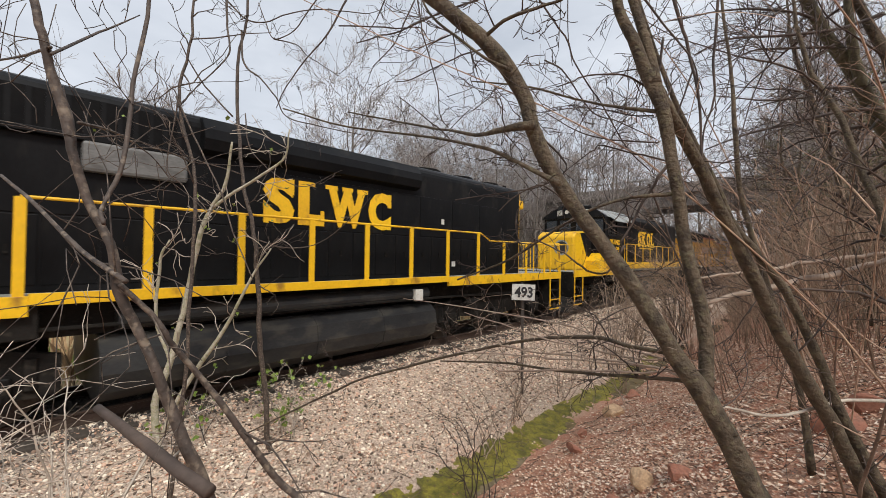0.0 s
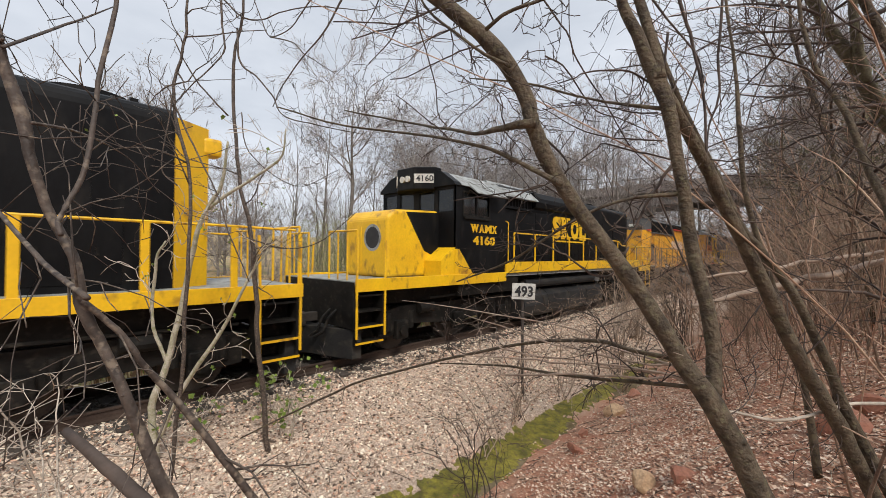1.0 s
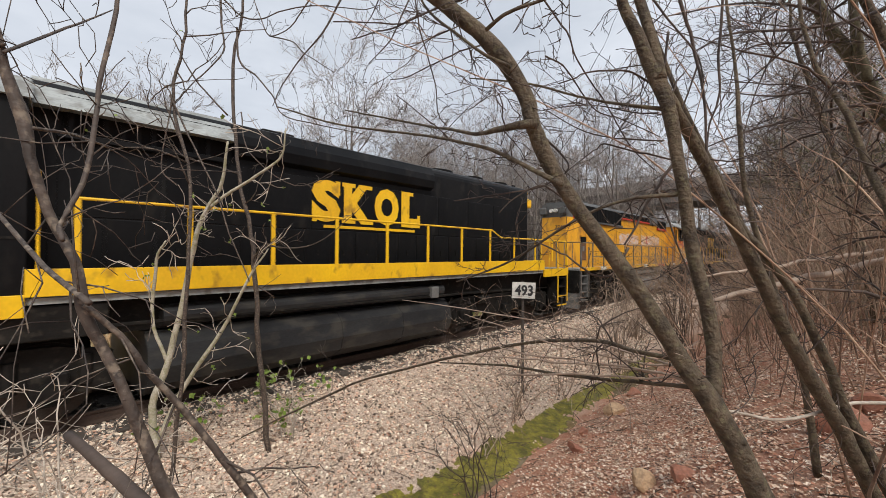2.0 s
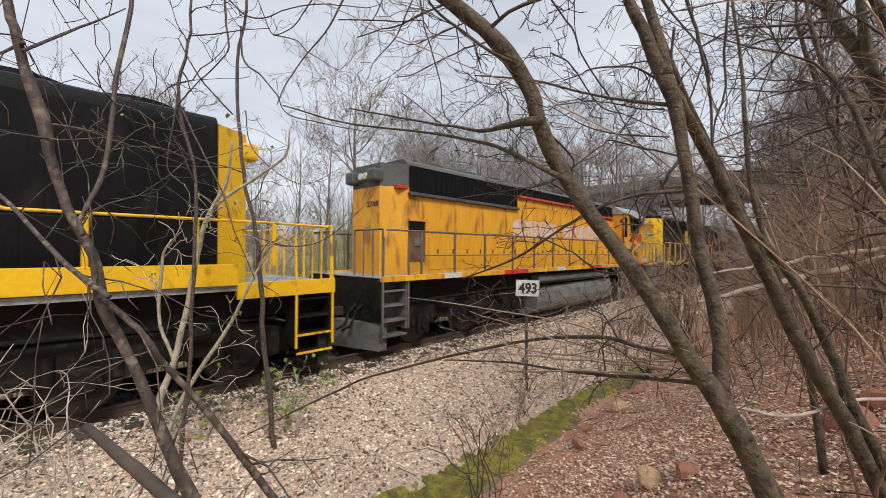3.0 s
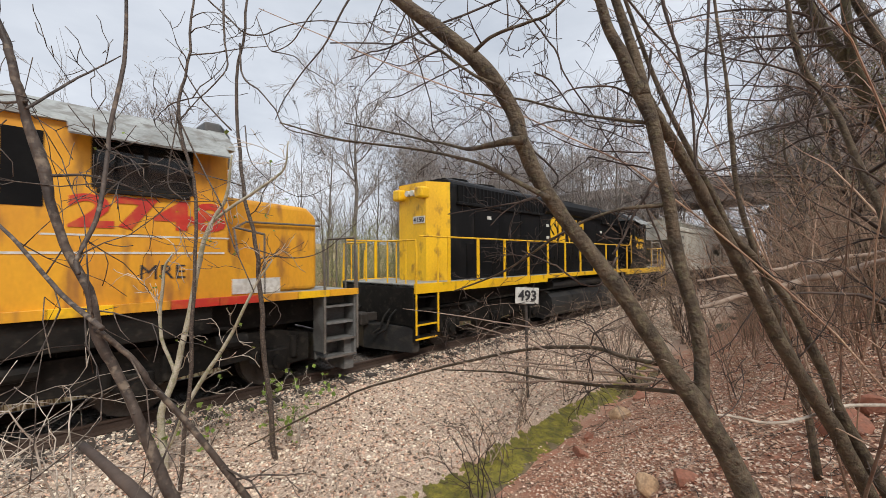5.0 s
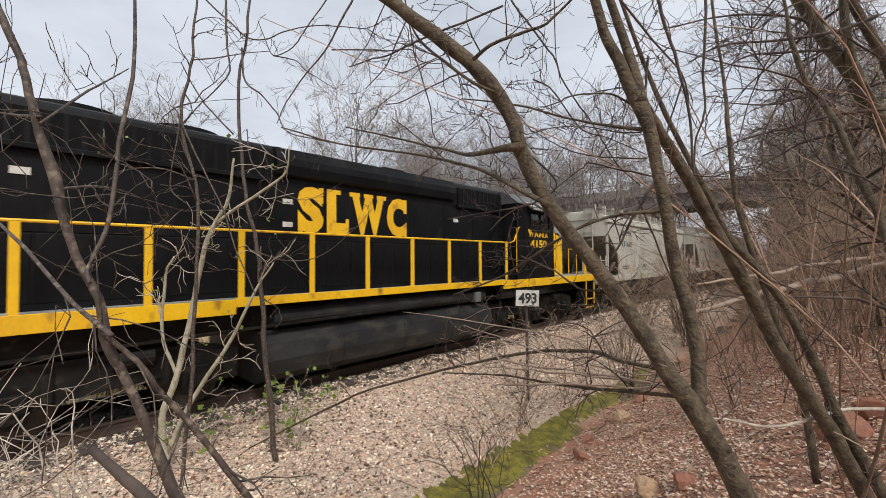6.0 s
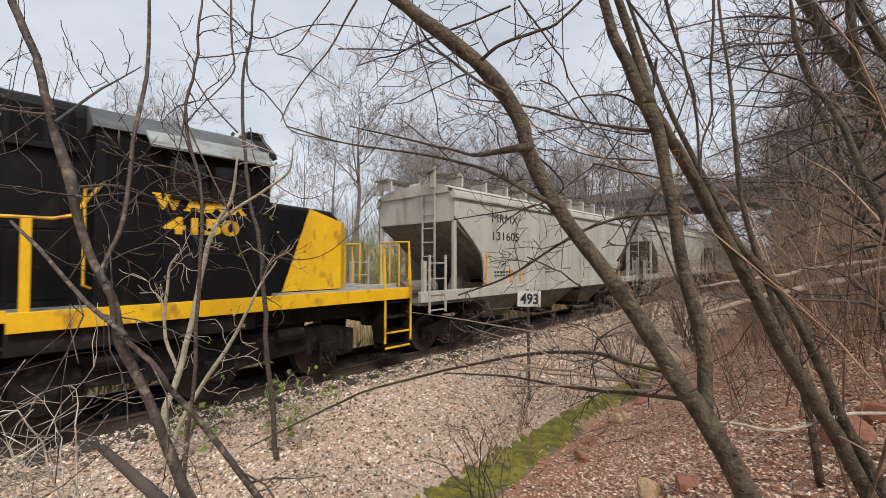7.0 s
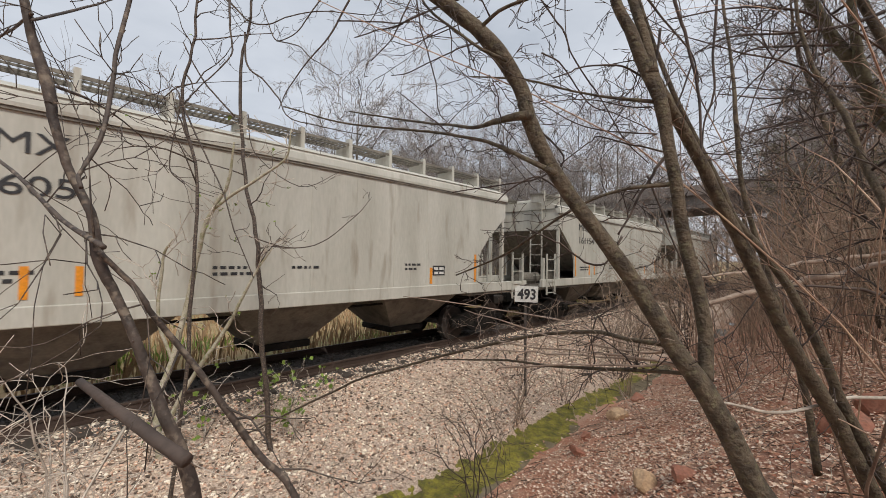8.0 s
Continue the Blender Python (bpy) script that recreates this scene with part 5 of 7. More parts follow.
# leaning trunk with a forked second stem
lean = plant("leaning_tree", "leaning grey-brown tree forking low, bare branches")
lines = limbs(lean, [
    ("trunk", [(1.03, 1.81, 4.07, 0.0280), (1.16, 1.65, 3.89, 0.0300), (1.26, 1.52, 3.75, 0.0320), (1.35, 1.41, 3.63, 0.0340), (1.42, 1.31, 3.53, 0.0360), (1.51, 1.19, 3.40, 0.0370), (1.58, 1.09, 3.26, 0.0380), (1.63, 1.02, 3.12, 0.0360), (1.65, 0.98, 3.00, 0.0350), (1.65, 0.95, 2.89, 0.0370), (1.69, 0.89, 2.73, 0.0340), (1.75, 0.81, 2.57, 0.0340), (1.82, 0.71, 2.40, 0.0350), (1.89, 0.61, 2.23, 0.0360), (1.97, 0.51, 2.03, 0.0370), (2.03, 0.43, 1.86, 0.0400), (2.08, 0.35, 1.73, 0.0460), (2.14, 0.27, 1.55, 0.0460), (2.20, 0.18, 1.32, 0.0500), (2.27, 0.08, 1.11, 0.0600), (2.32, 0.00, 0.75, 0.0700), (2.39, -0.09, 0.30, 0.0850)]),
    ("second_stem", [(1.84, 0.80, 4.05, 0.0180), (1.90, 0.73, 3.78, 0.0210), (1.95, 0.67, 3.51, 0.0240), (1.98, 0.62, 3.37, 0.0260), (2.01, 0.58, 3.24, 0.0290), (2.04, 0.54, 3.13, 0.0340), (2.06, 0.50, 3.00, 0.0310), (2.07, 0.48, 2.84, 0.0280), (2.08, 0.45, 2.66, 0.0280), (2.10, 0.43, 2.48, 0.0280), (2.12, 0.40, 2.28, 0.0290), (2.14, 0.36, 2.08, 0.0300), (2.15, 0.34, 1.88, 0.0310), (2.13, 0.34, 1.73, 0.0330)]),
    ("limb", [(1.94, 0.79, 4.13, 0.0160), (2.00, 0.69, 3.79, 0.0184), (2.04, 0.62, 3.52, 0.0208), (2.04, 0.58, 3.38, 0.0232), (2.04, 0.55, 3.25, 0.0256), (2.03, 0.53, 3.14, 0.0280)]),
    ("limb", [(1.58, 0.91, 2.91, 0.0238), (1.57, 1.0, 2.92, 0.0184), (1.59, 1.12, 2.93, 0.0136), (1.68, 1.32, 2.97, 0.0099), (1.91, 1.8, 3.15, 0.0085), (2.29, 2.71, 3.49, 0.0082), (2.52, 3.78, 3.88, 0.0068)]),
    ("limb", [(1.61, 0.80, 2.64, 0.0126), (1.60, 0.97, 2.74, 0.0105), (1.65, 1.2, 2.86, 0.0095), (1.74, 1.55, 2.99, 0.0085), (1.84, 2.17, 3.18, 0.0078), (1.79, 2.82, 3.36, 0.0071), (1.62, 3.44, 3.59, 0.0061)]),
    ("limb", [(2.08, 0.38, 1.76, 0.0105), (2.12, 0.58, 1.73, 0.0092), (2.23, 0.90, 1.66, 0.0090), (2.49, 1.36, 1.55, 0.0086), (2.69, 1.87, 1.46, 0.0080), (2.90, 2.69, 1.28, 0.0060)]),
    ("limb", [(2.03, 0.44, 1.88, 0.0109), (2.12, 0.66, 1.87, 0.0105), (2.32, 0.94, 1.85, 0.0116), (2.55, 1.44, 1.73, 0.0116), (2.68, 2.04, 1.54, 0.0116), (2.75, 2.85, 1.25, 0.0116), (2.68, 3.67, 0.94, 0.0116), (2.68, 4.12, 0.72, 0.0129), (2.53, 4.73, 0.39, 0.0116), (2.18, 5.56, -0.1, 0.0088)]),
    ("limb", [(1.44, 1.08, 3.33, 0.0095), (1.45, 0.97, 3.37, 0.0075), (1.50, 0.83, 3.39, 0.0065), (1.54, 0.72, 3.42, 0.0054), (1.6, 0.5, 3.6, 0.0041)]),
    ("limb", [(1.50, 0.99, 3.16, 0.0088), (1.45, 1.12, 3.25, 0.0071), (1.43, 1.28, 3.40, 0.0065), (1.42, 1.44, 3.57, 0.0058), (1.45, 1.6, 3.85, 0.0041)]),
    ("limb", [(2.08, 0.45, 2.62, 0.0110), (2.00, 0.68, 2.60, 0.0072), (1.92, 0.9, 2.50, 0.0068), (1.98, 1.3, 2.30, 0.0061), (2.1, 1.8, 2.15, 0.0048)]),
    ("limb", [(2.05, 0.51, 3.01, 0.0100), (2.02, 0.85, 3.13, 0.0060), (2.0, 1.2, 3.3, 0.0061), (2.1, 1.7, 3.5, 0.0041)])], M["bark"], 14, 0.006, 0.14)
random.seed(14)
for k in range(5):
    o = [random.uniform(-0.12, 0.12) for _ in range(3)]
    ctrl = [(2.06, 0.40, 1.76 + 0.025 * k, 0.0065), (2.16 + o[0] * 0.4, 0.60, 1.76 + o[1] * 0.5, 0.006), (2.30 + o[0], 0.97 + o[2], 1.70 + o[1], 0.0055), (2.5 + o[0] * 2, 1.5 + o[2] * 2, 1.6 + o[1] * 2, 0.006), (2.7 + o[2] * 4, 2.3 + o[0] * 4, 1.45 + o[1] * 4, 0.003)]
    ln_ = limbs(lean, [("limb", ctrl)], M["twig_tan"], 6, 0.02)[0]
    twig_parts(lean, ln_, 4, 0.35, 1, 0.2, 0.0016, 3, M["twig_tan"], 0.5)
knots(lean, lines[0], 9, M["bark"])
knots(lean, lines[1], 5, M["bark"])
for k, n, ln in ((0, 3, 0.3), (1, 3, 0.3), (2, 3, 0.3), (3, 13, 0.3), (4, 14, 0.3), (5, 15, 0.4), (6, 18, 0.4), (7, 7, 0.35), (8, 9, 0.35), (9, 9, 0.35), (10, 9, 0.35)):
    twig_parts(lean, lines[k], n, ln, 2, 0.12, 0.0018, 3, M["twig"], 0.5)

# straighter trunk behind it and a thin companion
for nm, lab, ctrl, seed in (
        ("slim_tree", "slim leaning grey tree trunk, bare", [(2.08, 0.56, 3.27, 0.0240), (2.17, 0.55, 3.15, 0.0258), (2.27, 0.52, 3.06, 0.0277), (2.38, 0.48, 2.95, 0.0295), (2.52, 0.42, 2.77, 0.0313), (2.66, 0.36, 2.57, 0.0332), (2.80, 0.28, 2.35, 0.0350), (2.97, 0.19, 2.07, 0.0368), (3.13, 0.10, 1.80, 0.0387), (3.32, -0.01, 1.52, 0.0405), (3.49, -0.12, 1.25, 0.0423), (3.70, -0.26, 0.84, 0.0442), (3.93, -0.41, 0.39, 0.0460)], 3),
        ("slim_tree", "thin dark leaning tree trunk, bare", [(2.6, 0.95, 4.5, 0.0094), (2.85, 0.7, 3.5, 0.0142), (3.04, 0.44, 2.78, 0.0179), (3.12, 0.36, 2.53, 0.0218), (3.23, 0.24, 2.34, 0.0236), (3.37, 0.09, 2.05, 0.0250), (3.50, -0.04, 1.68, 0.0284), (3.60, -0.15, 1.32, 0.0321), (3.83, -0.38, 0.75, 0.0378)], 4),
        ("slim_tree", "thin upright dark sapling with a forked top", [(4.2, 0.62, 6.2, 0.0073), (4.15, 0.6, 4.8, 0.0109), (4.02, 0.5, 3.9, 0.0121), (3.95, 0.46, 3.4, 0.0170), (4.0, 0.40, 2.7, 0.0194), (4.3, 0.1, 1.4, 0.0243), (4.4, 0.0, 0.6, 0.0303)], 8)):
    random.seed(seed)
    t = plant(nm, lab)
    ln_ = limbs(t, [("trunk", ctrl)], M["bark"], 12, 0.006, 0.12)
    knots(t, ln_[0], 5, M["bark"])
    twig_parts(t, ln_[0], 10, 0.45, 2, 0.0, 0.0016, 3, M["twig"], 0.3)

# pale sapling and two slender ones on the gravel's edge
random.seed(21)
pale = plant("pale_sapling", "pale mossy-barked young tree with few spring buds")
lines = limbs(pale, [
    ("trunk", [(1.50, 6.58, -0.75, 0.0527), (1.45, 6.52, -0.31, 0.0484), (1.40, 6.48, 0.28, 0.0459), (1.51, 6.28, 0.86, 0.0397), (1.66, 6.09, 1.84, 0.0347), (1.70, 5.88, 2.47, 0.0310), (1.79, 5.77, 2.86, 0.0260), (1.89, 5.52, 3.19, 0.0211), (1.89, 5.36, 3.69, 0.0124)]),
    ("limb", [(1.46, 6.5, -0.23, 0.0310), (1.66, 6.11, 0.55, 0.0285), (1.96, 5.62, 1.35, 0.0236), (2.13, 5.28, 1.99, 0.0167), (2.25, 4.99, 2.37, 0.0087)]),
    ("limb", [(1.79, 5.77, 2.86, 0.0211), (2.04, 5.36, 3.16, 0.0186), (2.32, 4.89, 3.47, 0.0136), (2.33, 4.73, 3.83, 0.0074)]),
    ("limb", [(1.51, 6.28, 0.86, 0.0217), (1.35, 6.29, 1.47, 0.0205), (1.35, 6.12, 2.21, 0.0174), (1.39, 5.93, 2.46, 0.0099)])], M["bark_pale"], 10, 0.015, 0.12)
buds = []
for k, n in ((0, 10), (1, 8), (2, 6), (3, 6)):
    twig_parts(pale, lines[k], n, 0.6, 1, 0.2, 0.0045, 3, M["twig_pale"], 0.35, buds)
w = Wood()
for p, d in buds[::2]:
    for _ in range(2):
        w.leaf(p, Vector((random.gauss(0, 1), random.gauss(0, 1), random.gauss(0.5, 1))), random.uniform(0.03, 0.06))
tagged(w.done("leaves", M["bud"], pale, "tiny fresh green leaves"), kind="stuff")

slender = []
for seed, lab, ctrl in (
        (22, "tall thin dark sapling standing in the gravel", [(2.80, 6.09, -0.85, 0.042), (2.68, 6.05, 0.19, 0.038), (2.59, 6.05, 1.04, 0.036), (2.50, 6.05, 2.38, 0.031), (2.35, 6.19, 3.45, 0.027), (2.26, 6.26, 4.78, 0.023), (2.36, 6.13, 6.03, 0.018), (2.37, 6.1, 6.9, 0.012)]),
        (23, "thin crooked dark sapling with many twigs", [(1.29, 5.36, -0.85, 0.024), (1.37, 5.09, 1.23, 0.02), (1.40, 5.02, 3.04, 0.018), (1.26, 5.14, 3.97, 0.017), (1.34, 5.04, 4.72, 0.014), (1.36, 5.01, 5.6, 0.01)])):
    random.seed(seed)
    t = plant("sapling", lab)
    slender.append(t)
    ln_ = limbs(t, [("trunk", ctrl)], M["bark_dark"], 8, 0.03, 0.1)
    buds = []
    twig_parts(t, ln_[0], 9, 0.9, 1, 0.3, 0.004, 3, M["bark_dark"], 0.6, buds, 0.4)
    w = Wood()
    for p, d in buds[::6]:
        w.leaf(p, (random.gauss(0, 1), random.gauss(0, 1), 0.6), random.uniform(0.03, 0.06))
    tagged(w.done("leaves", M["bud"], t, "tiny fresh green leaves"), kind="stuff")


def bough(tree, material, count, length, *ctrl):
    """One bare side branch with short crooked spurs."""
    line = limbs(tree, [("limb", ctrl)], material, 6, 0.01, 0.1)[0]
    twig_parts(tree, line, count, length, 1, 0.05, 0.0012 if ctrl[0][3] < 0.0085 else 0.003, 2, material, 0.5)


random.seed(27)
crooked, tall_thin = slender[1], slender[0]
bough(crooked, M["bark_dark"], 5, 0.30, (1.69, 5.09, 5.90, 0.0130), (1.66, 4.96, 5.18, 0.0130), (1.65, 4.91, 4.90, 0.0116), (1.66, 4.85, 4.60, 0.0102), (1.59, 4.87, 4.42, 0.0088), (1.43, 4.99, 4.19, 0.0074), (1.23, 5.15, 3.88, 0.0060))
bough(crooked, M["bark_dark"], 4, 0.25, (1.25, 5.12, 4.62, 0.0060), (1.36, 5.05, 4.34, 0.0073), (1.50, 4.95, 4.10, 0.0087), (1.69, 4.79, 3.83, 0.0100))
bough(crooked, M["bark_dark"], 5, 0.20, (1.33, 5.03, 4.65, 0.0080), (1.58, 4.86, 4.71, 0.0067), (1.81, 4.70, 4.79, 0.0053), (2.01, 4.58, 4.84, 0.0040))
bough(crooked, M["bark_dark"], 5, 0.35, (1.23, 5.14, 4.01, 0.0110), (1.39, 4.91, 3.46, 0.0097), (1.54, 4.68, 2.97, 0.0085), (1.65, 4.49, 2.43, 0.0072), (1.75, 4.31, 2.03, 0.0060))
bough(crooked, M["bark_dark"], 3, 0.30, (1.17, 5.21, 4.14, 0.0060), (1.23, 5.11, 4.00, 0.0065), (1.19, 5.12, 3.57, 0.0070), (1.16, 5.13, 3.21, 0.0075), (1.26, 4.98, 3.03, 0.0080))
bough(tall_thin, M["bark_dark"], 8, 0.30, (2.29, 6.19, 5.57, 0.0150), (2.30, 6.11, 5.06, 0.0133), (2.44, 5.89, 4.84, 0.0117), (2.58, 5.67, 4.54, 0.0100), (2.67, 5.50, 4.24, 0.0083), (2.96, 5.11, 4.10, 0.0067), (3.36, 4.60, 3.96, 0.0050))
bough(tall_thin, M["bark_dark"], 6, 0.35, (3.44, 4.51, 6.65, 0.0150), (3.22, 4.87, 5.95, 0.0150), (3.05, 5.14, 5.42, 0.0127), (2.89, 5.39, 5.12, 0.0105), (2.73, 5.65, 4.74, 0.0083), (2.65, 5.81, 4.43, 0.0060))
bough(tall_thin, M["bark_dark"], 8, 0.25, (1.77, 6.91, 6.62, 0.0120), (2.15, 6.34, 5.98, 0.0120), (2.31, 6.10, 5.71, 0.0110), (2.49, 5.85, 5.65, 0.0100), (2.68, 5.57, 5.74, 0.0090), (2.98, 5.18, 5.79, 0.0080), (3.17, 4.91, 5.74, 0.0070), (3.36, 4.64, 5.69, 0.0060), (3.49, 4.43, 5.73, 0.0050))
bough(tall_thin, M["bark_dark"], 6, 0.25, (3.22, 4.80, 6.57, 0.0100), (2.92, 5.20, 5.90, 0.0100), (2.77, 5.40, 5.56, 0.0092), (2.70, 5.51, 5.45, 0.0084), (2.55, 5.71, 5.38, 0.0076), (2.47, 5.81, 5.63, 0.0068), (2.41, 5.91, 5.92, 0.0060))
bough(tall_thin, M["bark_dark"], 5, 0.20, (2.57, 5.75, 5.40, 0.0090), (2.77, 5.49, 5.31, 0.0077), (2.87, 5.34, 5.14, 0.0065), (2.99, 5.17, 5.01, 0.0052), (3.14, 4.98, 4.84, 0.0040))
bough(tall_thin, M["bark_dark"], 6, 0.30, (2.35, 6.15, 4.35, 0.0100), (2.38, 5.92, 3.74, 0.0077), (2.75, 5.32, 3.25, 0.0053), (3.10, 4.75, 3.46, 0.0030))
bough(tall_thin, M["bark_dark"], 6, 0.30, (2.36, 6.01, 2.55, 0.0100), (2.69, 5.50, 2.39, 0.0083), (2.96, 5.06, 2.47, 0.0065), (3.21, 4.63, 2.82, 0.0047), (3.30, 4.38, 3.07, 0.0030))
bough(lean, M["twig"], 7, 0.22, (1.74, 1.95, 4.36, 0.0055), (1.77, 1.90, 4.00, 0.0055), (1.79, 1.87, 3.78, 0.0049), (1.83, 1.83, 3.60, 0.0044), (1.87, 1.80, 3.42, 0.0039), (1.88, 1.78, 3.22, 0.0033), (1.92, 1.74, 3.15, 0.0027))
bough(lean, M["twig"], 7, 0.22, (1.93, 1.25, 3.88, 0.0065), (1.74, 1.48, 3.77, 0.0065), (1.59, 1.66, 3.68, 0.0057), (1.50, 1.75, 3.62, 0.0049), (1.43, 1.83, 3.59, 0.0041), (1.33, 1.94, 3.55, 0.0032))
bough(lean, M["twig"], 3, 0.22, (1.68, 1.75, 3.99, 0.0050), (1.57, 1.83, 3.68, 0.0050), (1.53, 1.86, 3.57, 0.0040), (1.46, 1.95, 3.45, 0.0030))
bough(lean, M["twig"], 4, 0.22, (1.66, 1.85, 4.24, 0.0040), (1.56, 1.97, 3.92, 0.0040), (1.51, 2.03, 3.76, 0.0032), (1.46, 2.09, 3.65, 0.0024))
bough(lean, M["twig"], 4, 0.22, (1.31, 2.10, 3.69, 0.0042), (1.54, 1.85, 3.69, 0.0042), (1.64, 1.74, 3.69, 0.0035), (1.69, 1.69, 3.61, 0.0028), (1.79, 1.58, 3.59, 0.0021))
bough(lean, M["twig"], 5, 0.22, (1.74, 1.34, 3.46, 0.0045), (1.64, 1.45, 3.41, 0.0039), (1.56, 1.54, 3.35, 0.0034), (1.48, 1.63, 3.29, 0.0028), (1.42, 1.70, 3.28, 0.0022))
bough(lean, M["twig"], 3, 0.22, (1.90, 1.46, 3.73, 0.0035), (1.69, 1.69, 3.60, 0.0035), (1.61, 1.78, 3.55, 0.0028), (1.54, 1.85, 3.57, 0.0021))
bough(lean, M["twig"], 4, 0.22, (1.78, 1.61, 3.02, 0.0040), (1.71, 1.68, 3.11, 0.0033), (1.64, 1.75, 3.19, 0.0027), (1.57, 1.83, 3.27, 0.0020))
bough(lean, M["twig"], 9, 0.22, (1.82, 1.12, 3.03, 0.0060), (1.97, 0.95, 2.81, 0.0053), (1.89, 1.04, 2.70, 0.0045), (1.75, 1.19, 2.65, 0.0037), (1.58, 1.38, 2.61, 0.0030))
bough(lean, M["twig"], 5, 0.22, (1.89, 0.89, 2.59, 0.0050), (1.80, 0.99, 2.68, 0.0042), (1.71, 1.09, 2.62, 0.0033), (1.65, 1.15, 2.54, 0.0025))
bough(lean, M["twig"], 9, 0.22, (1.83, 1.24, 4.01, 0.0055), (1.95, 1.11, 3.75, 0.0055), (2.05, 1.00, 3.54, 0.0050), (2.09, 0.96, 3.39, 0.0046), (2.18, 0.87, 3.20, 0.0041), (2.24, 0.80, 3.05, 0.0037), (2.31, 0.73, 2.90, 0.0032), (2.38, 0.65, 2.80, 0.0027))
bough(lean, M["twig"], 3, 0.22, (2.05, 1.00, 4.04, 0.0030), (2.06, 0.99, 3.72, 0.0030), (2.07, 0.98, 3.48, 0.0024), (2.08, 0.97, 3.38, 0.0018))
bough(lean, M["twig"], 6, 0.22, (2.09, 0.59, 3.17, 0.0055), (2.02, 0.67, 3.22, 0.0048), (1.93, 0.77, 3.22, 0.0041), (1.85, 0.85, 3.19, 0.0034), (1.79, 0.92, 3.16, 0.0027))
bough(lean, M["twig"], 7, 0.22, (1.97, 1.09, 3.41, 0.0050), (2.05, 1.00, 3.34, 0.0044), (2.15, 0.90, 3.14, 0.0037), (2.24, 0.80, 3.08, 0.0031), (2.40, 0.63, 2.98, 0.0025))
bough(lean, M["twig"], 6, 0.22, (2.23, 0.59, 3.06, 0.0042), (2.15, 0.68, 3.06, 0.0035), (2.00, 0.84, 3.09, 0.0028), (1.84, 1.02, 3.06, 0.0021))
bough(lean, M["twig"], 6, 0.22, (2.25, 0.57, 2.92, 0.0042), (2.09, 0.74, 2.93, 0.0035), (1.96, 0.89, 2.97, 0.0028), (1.84, 1.02, 3.07, 0.0021))
bough(lean, M["twig"], 6, 0.22, (2.22, 0.53, 2.81, 0.0050), (2.12, 0.64, 2.85, 0.0044), (2.00, 0.77, 2.89, 0.0037), (1.97, 0.81, 2.85, 0.0031), (1.87, 0.91, 2.74, 0.0025))
bough(lean, M["twig"], 4, 0.22, (2.18, 0.50, 2.79, 0.0085), (2.13, 0.56, 2.69, 0.0074), (2.09, 0.60, 2.60, 0.0064), (2.06, 0.64, 2.49, 0.0053), (2.02, 0.68, 2.39, 0.0043))
bough(lean, M["twig"], 2, 0.22, (2.15, 0.53, 3.41, 0.0070), (2.14, 0.54, 3.27, 0.0056), (2.12, 0.56, 3.22, 0.0042))
bough(lean, M["twig"], 7, 0.22, (3.10, 0.43, 4.45, 0.0090), (3.09, 0.45, 4.01, 0.0090), (3.08, 0.47, 3.62, 0.0079), (3.08, 0.47, 3.33, 0.0067), (3.04, 0.51, 3.16, 0.0056), (3.04, 0.52, 2.90, 0.0045))
bough(lean, M["twig"], 7, 0.22, (2.72, 0.71, 4.34, 0.0110), (2.80, 0.63, 3.95, 0.0110), (2.85, 0.58, 3.71, 0.0099), (2.88, 0.54, 3.46, 0.0088), (2.91, 0.51, 3.22, 0.0077), (2.93, 0.50, 2.91, 0.0066), (2.96, 0.47, 2.70, 0.0055))
bough(lean, M["twig"], 5, 0.22, (2.52, 0.95, 4.26, 0.0080), (2.67, 0.77, 3.95, 0.0080), (2.77, 0.65, 3.74, 0.0067), (2.87, 0.55, 3.57, 0.0053), (2.90, 0.52, 3.39, 0.0040))
bough(lean, M["twig"], 3, 0.22, (2.88, 0.54, 3.53, 0.0060), (2.83, 0.60, 3.29, 0.0048), (2.81, 0.63, 3.12, 0.0036))
bough(lean, M["twig"], 4, 0.22, (2.16, 0.59, 2.69, 0.0060), (2.23, 0.52, 2.44, 0.0050), (2.30, 0.45, 2.22, 0.0040), (2.38, 0.37, 2.05, 0.0030))
bough(lean, M["twig"], 8, 0.22, (1.98, 0.65, 2.38, 0.0060), (1.93, 0.71, 2.25, 0.0053), (1.84, 0.80, 2.27, 0.0045), (1.77, 0.88, 2.35, 0.0037), (1.68, 0.98, 2.41, 0.0030))


random.seed(29)
olive = plant("bank_tree", "leaning olive-barked tree on the bank with tangled twigs")
limbs(olive, [
    ("trunk", [(6.39, 0.23, 5.83, 0.0550), (6.65, 0.02, 5.38, 0.0629), (6.89, -0.17, 5.00, 0.0707), (7.14, -0.38, 4.57, 0.0786), (7.40, -0.60, 4.10, 0.0864), (7.85, -1.02, 3.17, 0.0943), (8.32, -1.45, 1.90, 0.1021), (8.80, -1.88, -0.12, 0.1100)]),
    ("limb", [(6.73, -0.29, 5.57, 0.0400), (6.82, -0.31, 5.13, 0.0467), (6.93, -0.35, 4.79, 0.0533), (7.06, -0.42, 4.45, 0.0600)])], M["bark_olive"], 12, 0.02, 0.14)
bough(olive, M["twig"], 12, 0.55, (7.06, -0.63, 4.14, 0.0220), (6.61, -0.26, 4.07, 0.0181), (6.06, 0.22, 3.88, 0.0143), (5.61, 0.58, 3.72, 0.0104), (5.22, 0.89, 3.52, 0.0066))
